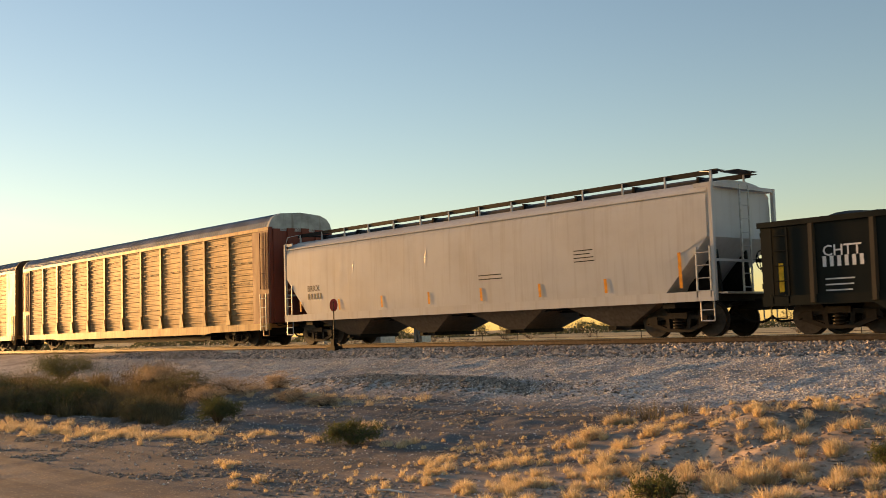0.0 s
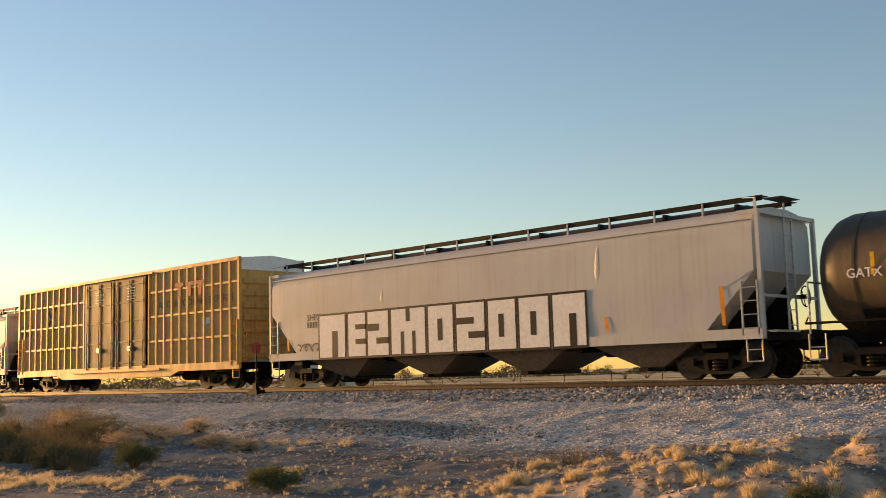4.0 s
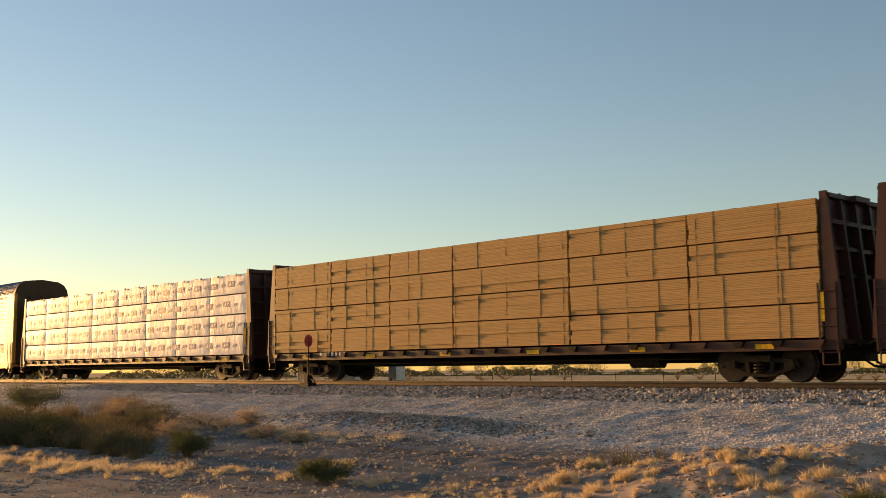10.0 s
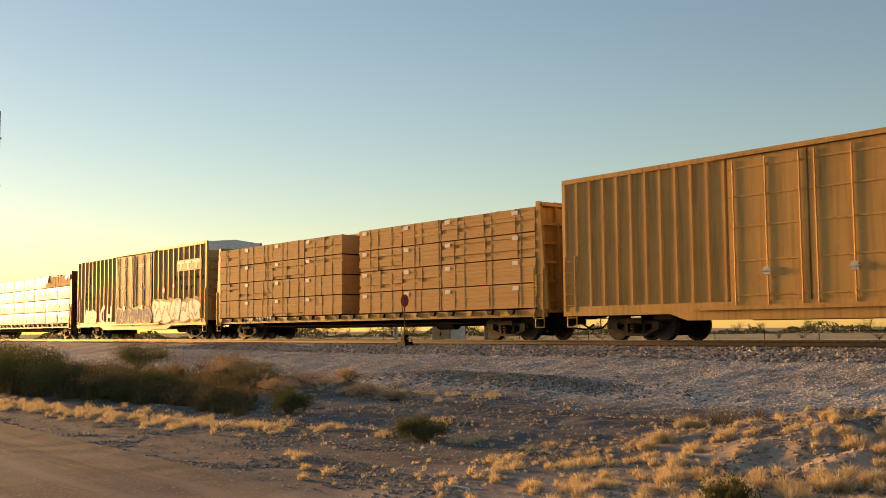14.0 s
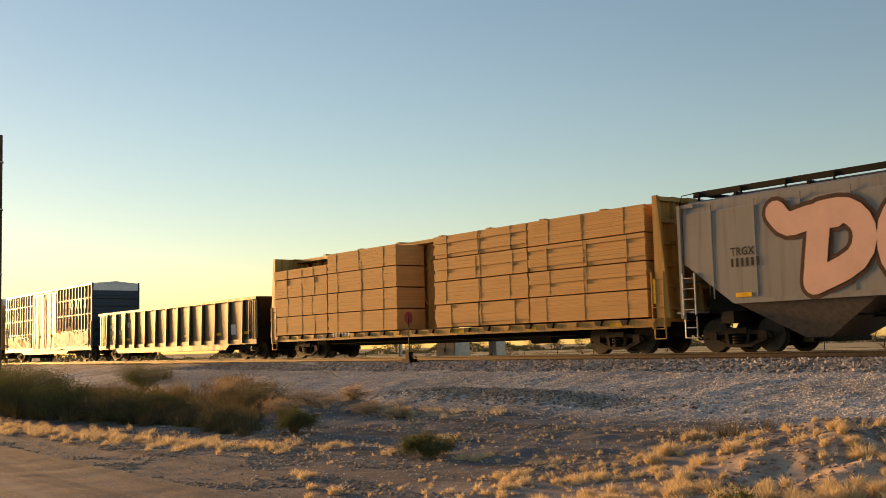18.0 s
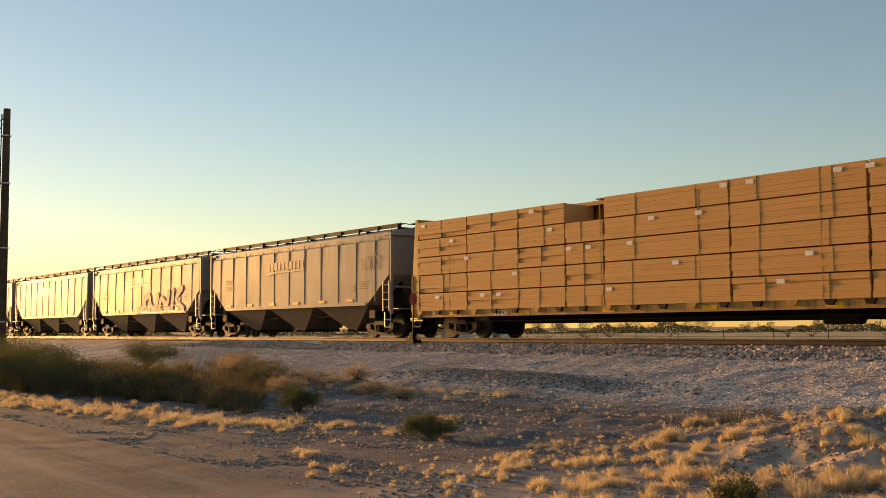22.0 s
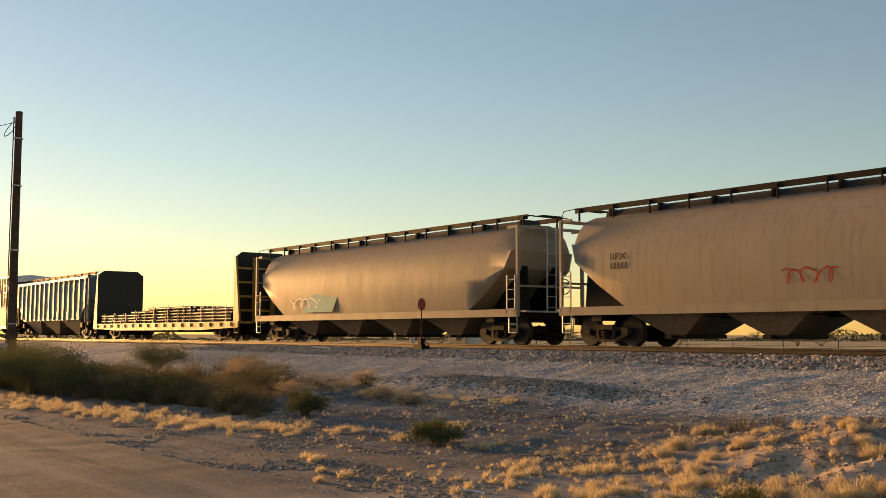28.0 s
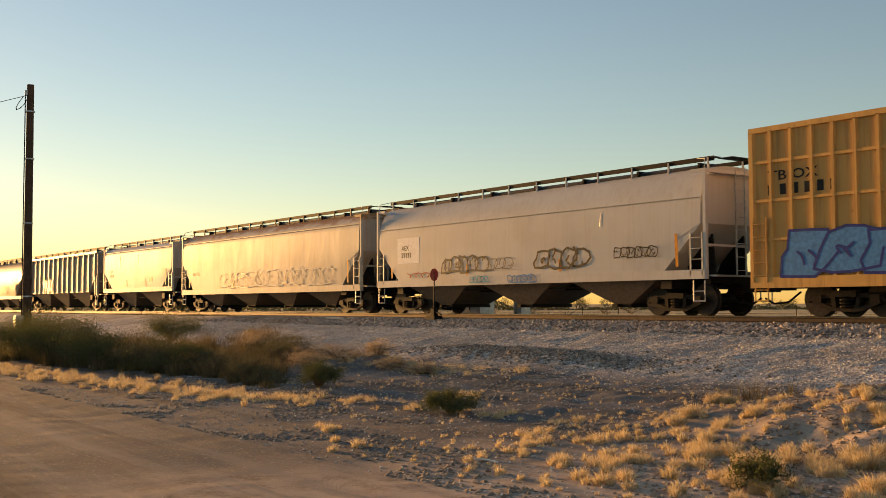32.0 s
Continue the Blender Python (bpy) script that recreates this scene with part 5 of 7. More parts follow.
    for x in (-h + 4.9, h - 5.15):
        o = 0.74
        pts = [(x + o * math.cos(math.tau * (k + 0.5) / 8), 3.75 + o * math.sin(math.tau * (k + 0.5) / 8)) for k in range(8)]
        for grow, tint, y in ((1.12, "red", -1.575), (1.05, "white", -1.578), (0.98, "red", -1.581)):
            flat(c, "emblem", [((px - x) * grow + x, (pz - 3.75) * grow + 3.75) for px, pz in pts], tint, y)
        for k in range(4):
            z = 4.11 - 0.27 * k
            flat(c, "emblem_bar", [(x - 0.45, z), (x - 0.25, z), (x - 0.25, z + 0.2), (x - 0.45, z + 0.2)], "white", -1.585)
            flat(c, "emblem_bar", [(x - 0.18, z), (x + 0.36 + 0.1 * (k == 2), z), (x + 0.36 + 0.1 * (k == 2), z + 0.13), (x - 0.18, z + 0.13)], "white", -1.585)
    flat(c, "number_plate", [(-5.9, 0.56), (-3.0, 0.56), (-3.0, 0.84), (-5.9, 0.84)], "black", -1.59)
    letter(c, "TTGX", -5.75, 0.62, 0.16, "white", 0.95, -1.594)
    bars(c, -4.6, 0.61, 1.4, 0.28, 1, "white", -1.594, n=6)
    frame_marks = [[(-3.6, 0.95), (-3.6, 2.0), (-2.75, 2.0), (-2.75, 1.0), (-3.5, 0.95)], [(-2.3, 1.2), (-2.5, 1.6), (-2.2, 2.0), (-1.95, 1.6), (-2.3, 1.2)], [(-1.6, 1.95), (-1.3, 1.5), (-1.05, 0.85)], [(-2.5, 0.78), (-0.2, 0.72)], [(-0.85, 2.0), (0.25, 2.02), (0.3, 0.95)], [(-0.85, 2.0), (-0.9, 0.85)]]
    ribbon(c, frame_marks, 0.26, "silver", -1.588, "graffiti_outline")
    ribbon(c, frame_marks, 0.20, "black", -1.594)
    for k in range(4):
        ribbon(c, [[(-3.2 + 0.28 * math.cos(k * 0.8), 1.45 + 0.4 * math.sin(k * 0.8)), (-3.2 - 0.28 * math.cos(k * 0.8), 1.45 - 0.4 * math.sin(k * 0.8))]], 0.04, "silver", -1.600, "graffiti_outline")
    bubbles(c, 1.4, 0.62, 3.4, 1.45, 5, "lilac", "white", "ink_grey", 4, -1.588)
    couple(c, 87.35, 114.42)

    L = 26.86
    h = L / 2
    bays = rack_bays(h, ((-h + 3.85, -h + 5.75), (h - 6.2, h - 4.1)), 5)
    c = autorack("autorack", "orange-yellow autorack with pale zinc panels and graffiti", L, "rack_yellow", "zinc_new", "roof_zinc_skylit", bays, top=5.74)
    x0 = -h + 3.95
    for pts in ([(0, 0.1), (0.1, 0), (0.75, 0), (0.75, 0.12), (0.15, 0.12), (0.12, 0.16), (0.12, 0.55), (0.17, 0.6), (0.75, 0.6), (0.75, 0.72), (0.1, 0.72), (0, 0.62)],
                [(0.85, 0), (0.97, 0), (0.97, 0.55), (1.1, 0.6), (1.52, 0), (1.68, 0), (1.68, 0.72), (1.56, 0.72), (1.56, 0.16), (1.2, 0.72), (0.95, 0.72), (0.85, 0.62)]):
        flat(c, "emblem", [(x0 + px, 3.90 + pz * 0.95) for px, pz in pts], "white", -1.578)
    letter(c, "www.cn.ca", x0 + 0.02, 3.55, 0.2, "white", 1.65, -1.578)
    flat(c, "number_plate", [(-6.9, 0.60), (-4.2, 0.60), (-4.2, 0.86), (-6.9, 0.86)], "black", -1.59)
    letter(c, "CTTX", -6.75, 0.65, 0.15, "white", 0.9, -1.594)
    bars(c, -5.65, 0.64, 1.3, 0.27, 1, "white", -1.594, n=6)
    throwup(c, -11.6, 0.68, 2.6, 1.35, 3, "silver", "rust_red", 5, -1.585, 0.045, 0.3, 3)
    throwup(c, -9.3, 0.68, 2.1, 1.60, 2, "ink_grey", "white", 6, -1.598, 0.06, 0.35, 2)
    throwup(c, -6.9, 1.05, 2.2, 1.0, 3, None, "ink_grey", 7, -1.556, 0.05, 0.3, 2)
    throwup(c, -4.5, 1.05, 2.6, 1.0, 3, None, "ink_grey", 8, -1.556, 0.05, 0.3, 2)
    bars(c, -1.5, 1.2, 1.9, 0.22, 1, "ink_grey", -1.556, "graffiti", 8)
    throwup(c, 1.6, 0.75, 5.3, 1.25, 5, "silver", "ink_grey", 9, -1.588, 0.07, 0.3, 3)
    throwup(c, 8.7, 0.8, 2.9, 1.35, 3, None, "ink_grey", 10, -1.588, 0.09, 0.3, 3)
    couple(c, 116.05, 142.91)


def lumber_load(c, cols, zs, mat, seed, wrap=False, skip=()):
    """Bundles in columns (x0, x1) and courses (z0, z1) on the near side, plain stock behind the beam."""
    out = []
    rnd = random.Random(seed)
    for i, (a, b) in enumerate(cols):
        for j, (z0, z1) in enumerate(zs):
            if (i, j) in skip:
                continue
            s = rnd.randrange(9999)
            out.append(wrapped_bundle(c, a, b, z0, z1, s) if wrap else lumber_bundle(c, a, b, z0, z1, mat, s, max(1, int((b - a) / 1.6))))
    for a, b in cols:
        part("far_load", G().box(a, b, 0.14, 1.48, zs[0][0], zs[-1][1]), mat if not wrap else "wrap", c, "stacked load on the other side of the beam")
    return out


def courses(z0, z1, n):
    d = (z1 - z0) / n
    return [(z0 + d * k, z0 + d * (k + 1) - 0.035) for k in range(n)]


def train_middle():
    zs = courses(1.05, 4.36, 4)
    # white wrapped lumber, blue marks
    L = 23.2
    c = centerbeam("centerbeam_flatcar", "dark brown centerbeam flatcar loaded with white wrapped lumber", L, "beam_brown")
    w = 22.45 / 8
    cols = [(-11.22 + w * k, -11.22 + w * (k + 1) - 0.02) for k in range(8)]
    lumber_load(c, cols, zs, "lumber", 11, True)
    load_straps(c, -11.2, 11.2, 1.05, 4.36, 1.4, short=True)
    rnd = random.Random(2)
    for j, (z0, z1) in enumerate(zs):
        for k in range(33):
            x = -10.9 + k * 0.68 + (0.34 if j % 2 else 0)
            if x > 10.7:
                continue
            z = z0 + 0.28 + rnd.uniform(-0.03, 0.03)
            if k % 2 == 0:
                flat(c, "wrap_mark", [(x, z), (x + 0.52, z), (x + 0.52, z + 0.24), (x, z + 0.24)], "ink_blue", -1.511)
                flat(c, "wrap_mark", [(x + 0.08, z + 0.05), (x + 0.18, z + 0.19), (x + 0.24, z + 0.19), (x + 0.26, z + 0.05)], "white", -1.514)
                flat(c, "wrap_mark", [(x + 0.30, z + 0.05), (x + 0.34, z + 0.19), (x + 0.45, z + 0.19), (x + 0.43, z + 0.11), (x + 0.36, z + 0.10)], "white", -1.514)
            else:
                flat(c, "wrap_mark", [(x + 0.1, z + 0.04), (x + 0.2, z + 0.18), (x + 0.25, z + 0.18), (x + 0.24, z + 0.04)], "ink_blue", -1.511)
                flat(c, "wrap_mark", [(x + 0.30, z + 0.04), (x + 0.33, z + 0.18), (x + 0.44, z + 0.18), (x + 0.42, z + 0.10)], "ink_blue", -1.511)
    couple(c, 144.1, 167.3)

    # bare lumber
    L = 23.2
    c = centerbeam("centerbeam_flatcar", "dark centerbeam flatcar loaded with bare strapped lumber", L, "beam_brown")
    cuts = [-11.2, -7.6, -4.3, -1.2, 3.6, 7.6, 11.2]
    lumber_load(c, [(a, b - 0.03) for a, b in zip(cuts[:-1], cuts[1:])], zs, "lumber", 12)
    load_straps(c, -11.2, 11.2, 1.05, 4.36, 2.2, y=-1.518)
    bars(c, -8.3, 0.83, 1.6, 0.2, 1, "white", -1.5, n=7)
    couple(c, 168.6, 191.8)

    # white wrapped lumber, green marks, torn at one top corner
    L = 23.1
    c = centerbeam("centerbeam_flatcar", "brown centerbeam flatcar with white wrapped lumber, torn at one corner", L, "beam_brown")
    w = 22.3 / 9
    cols = [(-11.15 + w * k, -11.15 + w * (k + 1) - 0.02) for k in range(9)]
    lumber_load(c, cols, zs, "lumber_b", 13, True, skip=((7, 3), (8, 3)))
    for k in (7, 8):
        lumber_bundle(c, cols[k][0], cols[k][1], zs[3][0], zs[3][1] - 0.08, "lumber_b", 40 + k, 2, -1.49)
    g = G()
    rnd = random.Random(7)
    for x, w in ((5.75, 0.9), (10.2, 0.9)):
        for k in range(4):
            u = x + w * k / 4
            g.loft([[(u, -1.50, 4.34), (u + 0.24, -1.50, 4.37), (u + 0.24, -1.3, 4.38), (u, -1.3, 4.36)], [(u - 0.06, -1.57 - rnd.uniform(0, 0.05), 3.95 + rnd.uniform(-0.12, 0.12)), (u + 0.28, -1.58, 3.98 + rnd.uniform(-0.1, 0.1)), (u + 0.24, -1.53, 4.0), (u, -1.53, 4.0)]])
    part("torn_wrap", g, "wrap", c)
    load_straps(c, -11.15, 11.15, 1.05, 4.36, 1.35, short=True)
    for j, (z0, z1) in enumerate(zs):
        for k in range(13):
            x = -10.8 + k * 1.72 + (0.4 if j % 2 else 0.0)
            if x > 10.5 or (j == 3 and x > 5.6):
                continue
            z = z0 + 0.18
            flat(c, "wrap_mark", [(x, z), (x + 0.5, z), (x + 0.5, z + 0.1), (x, z + 0.1)], "ink_green", -1.511)
            flat(c, "wrap_mark", [(x, z + 0.1), (x + 0.09, z + 0.1), (x + 0.09, z + 0.24), (x, z + 0.24)], "ink_green", -1.511)
            flat(c, "wrap_mark", [(x + 0.41, z + 0.1), (x + 0.5, z + 0.1), (x + 0.5, z + 0.24), (x + 0.41, z + 0.24)], "ink_green", -1.511)
            flat(c, "wrap_mark", [(x + 0.14, z + 0.12), (x + 0.36, z + 0.12), (x + 0.25, z + 0.26)], "ink_green", -1.511)
            flat(c, "wrap_mark", [(x + 0.10, z + 0.27), (x + 0.40, z + 0.27), (x + 0.25, z + 0.42)], "ink_green", -1.511)
            flat(c, "wrap_mark", [(x + 0.7, z + 0.1), (x + 1.35, z + 0.1), (x + 1.35, z + 0.19), (x + 0.7, z + 0.19)], "ink_grey", -1.511)
    couple(c, 192.65, 215.75)

    L = 18.95
    c = boxcar("boxcar", "tan-yellow boxcar with black doors and white graffiti along the bottom", L, "box_yellow", ribs=22, grid=False, door_at=(-2.6, 2.6))
    for k, col in ((0, "red"), (1, "ink_blue")):
        s = -1 if k else 1
        flat(c, "emblem", [(-7.3 - 0.6 * s, 3.1), (-7.3 - 0.42 * s, 3.1), (-7.3 + 0.6 * s, 4.2), (-7.3 + 0.42 * s, 4.2)], col, -1.50 - 0.003 * k)
    letter(c, "TB OX", -8.1, 2.7, 0.2, "black", 1.2, -1.5)
    bars(c, -8.1, 2.3, 1.7, 0.32, 1, "black", -1.5, n=6)
    flat(c, "emblem", [(5.9, 3.58), (8.9, 3.58), (8.9, 4.16), (5.9, 4.16)], "black", -1.565)
    for k, (a, b) in enumerate(((6.0, 6.8), (6.9, 7.7), (7.8, 8.8))):
        flat(c, "emblem_bar", [(a, 3.96), (b, 3.96), (b, 4.10), (a, 4.10)], "white", -1.569)
        m = (a + b) / 2
        flat(c, "emblem_bar", [(m - 0.14, 3.64), (m + 0.1, 3.64), (m + 0.16, 3.96), (m - 0.08, 3.96)], "white", -1.569)
    letter(c, "Railcar Pooling", 5.4, 3.05, 0.32, "black", 3.7, -1.5)
    letter(c, "Experts", 6.3, 2.55, 0.32, "black", 1.9, -1.5)
    letter(c, "CLOSE AND LOCK", -2.3, 4.2, 0.08, "white", 1.3, -1.562)
    letter(c, "BOTH DOORS BEFORE", -2.3, 4.08, 0.08, "white", 1.5, -1.562)
    letter(c, "MOVING CAR", -2.1, 3.96, 0.08, "white", 1.0, -1.562)
    bars(c, 0.6, 4.05, 1.1, 0.2, 2, "white", -1.562)
    throwup(c, -7.9, 0.82, 1.9, 1.0, 3, "white", "box_yellow", 11, -1.572, 0.05, 0.4, 2)
    ribbon(c, [[(-4.6, 1.95), (-5.2, 1.7), (-5.2, 1.1), (-4.6, 0.95)], [(-4.1, 1.9), (-4.15, 0.95)], [(-3.5, 1.9), (-3.55, 0.95)], [(-4.1, 1.4), (-3.5, 1.4)]], 0.24, "white", -1.572)
    throwup(c, -2.45, 0.82, 5.0, 1.05, 5, "house", "door_black", 13, -1.602, 0.10, 0.4, 2)
    throwup(c, 2.8, 0.86, 6.0, 1.35, 6, "rust_red", "black", 14, -1.568, 0.05, 0.45, 1)
    throwup(c, 2.8, 0.86, 5.9, 1.30, 5, "white", "black", 44, -1.588, 0.07, 0.3, 3)
    for x, z in ((-1.9, 2.6), (0.75, 2.7)):
        ribbon(c, [[(x, z + 0.5), (x + 0.2, z), (x + 0.4, z + 0.5)], [(x + 0.55, z), (x + 0.7, z + 0.55), (x + 0.9, z)]], 0.05, "silver", -1.562)
    for x, z, r in ((4.2, 2.65, 0.16), (5.5, 2.85, 0.13)):
        flat(c, "graffiti", [(x + r * math.cos(k * 0.7), z + r * math.sin(k * 0.7)) for k in range(9)], "white", -1.565)
    couple(c, 216.95, 235.9)

    L = 23.4
    c = centerbeam("centerbeam_flatcar", "yellow centerbeam flatcar with bare lumber and a gap between stacks", L, "beam_yellow")
    cuts = [-11.35, -9.3, -6.0, -3.2, -0.2]
    cols = [(a, b - 0.03) for a, b in zip(cuts[:-1], cuts[1:])]
    cuts = [1.05, 4.0, 6.4, 11.35]
    cols += [(a, b - 0.03) for a, b in zip(cuts[:-1], cuts[1:])]
    lumber_load(c, cols, zs, "lumber_b", 15)
    load_straps(c, -11.35, -0.3, 1.05, 4.36, 1.3)
    load_straps(c, 1.1, 11.35, 1.05, 4.36, 1.3)
    for j, (z0, z1) in enumerate(zs):
        for x in (-8.7, -5.8, -3.1, 1.3, 4.1, 6.6, 10.2):
            flat(c, "paper_tag", [(x, z1 - 0.2), (x + 0.3, z1 - 0.2), (x + 0.3, z1 - 0.06), (x, z1 - 0.06)], "white", -1.538)
    letter(c, "TTZX", -8.9, 0.80, 0.16, "white", 0.8, -1.5)
    bars(c, -7.6, 0.79, 1.5, 0.28, 1, "white", -1.5, n=6)
    couple(c, 237.0, 260.4)

    c = boxcar("boxcar", "tan-yellow boxcar with ribbed sides in low sun", 18.9, "box_yellow", "box_yellow", ribs=24, grid=False, door_at=(-3.2, 1.6))
    throwup(c, 3.0, 1.0, 5.2, 1.0, 4, None, "silver", 15, -1.568, 0.06, 0.3, 2)
    couple(c, 261.3, 280.2)

    L = 19.03
    c = boxcar("boxcar", "dark blue-grey boxcar with teal graffiti and white lettering", L, "box_blue", "box_blue", ribs=24, door_at=(-2.5, 2.6))
    for k, xx in enumerate((5.5, 6.35, 7.2, 8.0)):
        q = [[(0.08, 0), (0.52, 0), (0.55, 0.35), (0.3, 0.35), (0.3, 0.25), (0.38, 0.14), (0.16, 0.14), (0.16, 0.50), (0.5, 0.50), (0.5, 0.64), (0.08, 0.64), (0, 0.5), (0, 0.12)],
             [(0, 0), (0.16, 0), (0.28, 0.42), (0.40, 0), (0.56, 0), (0.36, 0.64), (0.2, 0.64)],
             [(0.2, 0), (0.36, 0), (0.36, 0.5), (0.54, 0.5), (0.54, 0.64), (0.02, 0.64), (0.02, 0.5), (0.2, 0.5)],
             [(0, 0), (0.16, 0), (0.28, 0.22), (0.4, 0), (0.56, 0), (0.36, 0.33), (0.54, 0.64), (0.38, 0.64), (0.28, 0.44), (0.18, 0.64), (0.02, 0.64), (0.2, 0.33)]][k]
        flat(c, "emblem", [(xx + a, 3.45 + b * 0.95) for a, b in q], "white", -1.565)
    bars(c, -8.0, 3.1, 1.4, 0.5, 2, "silver", -1.5, n=3)
    for x in (-1.9, 0.7):
        bars(c, x, 3.9, 0.8, 0.35, 4, "silver", -1.565)
        bars(c, x - 0.1, 1.6, 0.5, 0.7, 3, "silver", -1.565)
    cloud(c, 3.2, 1.02, 2.8, 1.5, "card", 16, -1.568, 5)
    throwup(c, 2.6, 1.02, 6.2, 0.95, 7, "sky_teal", "box_blue", 16, -1.576, 0.04, 0.5, 3)
    cloud(c, -8.8, 1.02, 5.6, 1.0, "teal_dull", 18, -1.566, 11)
    cloud(c, -6.2, 1.02, 1.6, 0.9, "card", 19, -1.572, 4)
    throwup(c, -8.6, 1.02, 5.0, 0.85, 6, None, "box_blue", 18, -1.582, 0.05, 0.4, 2)
    couple(c, 281.62, 300.65)

    c = gondola("gondola", "dark brown empty gondola with side posts and stencilled panels", 20.6, "gondola_brown", 13, 2.90, load=False)
    letter(c, "SMIX", -8.6, 1.95, 0.25, "silver", 0.8, -1.5)
    bars(c, -8.5, 1.42, 0.75, 0.42, 1, "silver", -1.5, n=4)
    bars(c, -7.1, 1.42, 0.36, 0.42, 1, "silver", -1.5, n=2)
    bars(c, -8.6, 0.95, 0.9, 0.25, 2, "silver", -1.5, n=2)
    flat(c, "placard", [(-5.75, 1.95), (-5.45, 1.95), (-5.45, 2.25), (-5.75, 2.25)], "silver", -1.5)
    flat(c, "placard", [(7.6, 1.2), (8.1, 1.2), (8.1, 1.7), (7.6, 1.7)], "silver", -1.5)
    for x in (-9.6, -5.9, -1.9, 2.2, 6.0, 9.0):
        flat(c, "reflector", [(x, 1.2), (x + 0.55, 1.2), (x + 0.55, 1.33), (x, 1.33)], "tape", -1.5)
    couple(c, 302.0, 322.6)

    L = 23.0
    c = centerbeam("centerbeam_flatcar", "yellow centerbeam flatcar partly loaded with bare lumber", L, "beam_yellow", top=4.46)
    cols = [(-11.2, -6.65), (-6.6, -1.6), (0.76, 5.8), (5.83, 10.85)]
    lumber_load(c, cols, zs, "lumber_b", 19, skip=((0, 3),))
    lumber_bundle(c, -11.2, -6.65, zs[3][0], zs[3][1] - 0.40, "lumber_b", 77, 2)
    load_straps(c, -11.1, -1.7, 1.05, 3.9, 4.0)
    load_straps(c, 0.9, 10.8, 1.05, 4.36, 4.0)
    letter(c, "TTZX", -7.6, 0.80, 0.16, "white", 0.8, -1.5)
    bars(c, -6.3, 0.79, 1.4, 0.28, 1, "white", -1.5, n=6)
    couple(c, 324.0, 347.0)


def grain_car(words, marks):
    L = 16.0
    c = hopper("covered_hopper", "grey three-bay grain hopper with flat sides and dark roof walk" if not words else "grey grain hopper painted with " + words, L, "grain_grey", 3, 4.12, 0.95, shape="flat", sill=False, inset=1.42, slope=1.55, zend=2.45, walk_edge="under")
    for k in range(11):
        x = -6.9 + 13.8 * k / 10
        part("side_seam", G().box(x - 0.012, x + 0.012, -1.545, -1.52, 1.45, 4.0), "grain_grey", c)
    letter(c, "TRGX", -6.3, 2.55, 0.22, "black", 0.75, -1.55)
    bars(c, -6.3, 2.12, 0.95, 0.36, 1, "black", -1.55, n=6)
    for k in range(6):
        x = -6.2 + k * 2.2
        flat(c, "reflector", [(x, 1.45), (x + 0.5, 1.45), (x + 0.5, 1.57), (x, 1.57)], "tape", -1.55)
    flat(c, "placard", [(5.0, 1.9), (5.45, 1.9), (5.45, 2.15), (5.0, 2.15)], "ink_grey", -1.55)
    bars(c, 5.8, 1.9, 0.8, 0.35, 4, "black", -1.55)
    if marks:
        for k in range(10):
            x = -2.0 + k * 0.34
            flat(c, "emblem_bar", [(x, 3.05), (x + 0.24, 3.05), (x + 0.24, 3.40), (x, 3.40)], "ink_grey", -1.55)
        flat(c, "emblem", [(-2.05, 2.80), (-1.2, 2.90), (1.4, 2.92), (1.4, 2.98), (-1.2, 2.98), (-2.05, 2.93)], "ink_grey", -1.55)
    return c


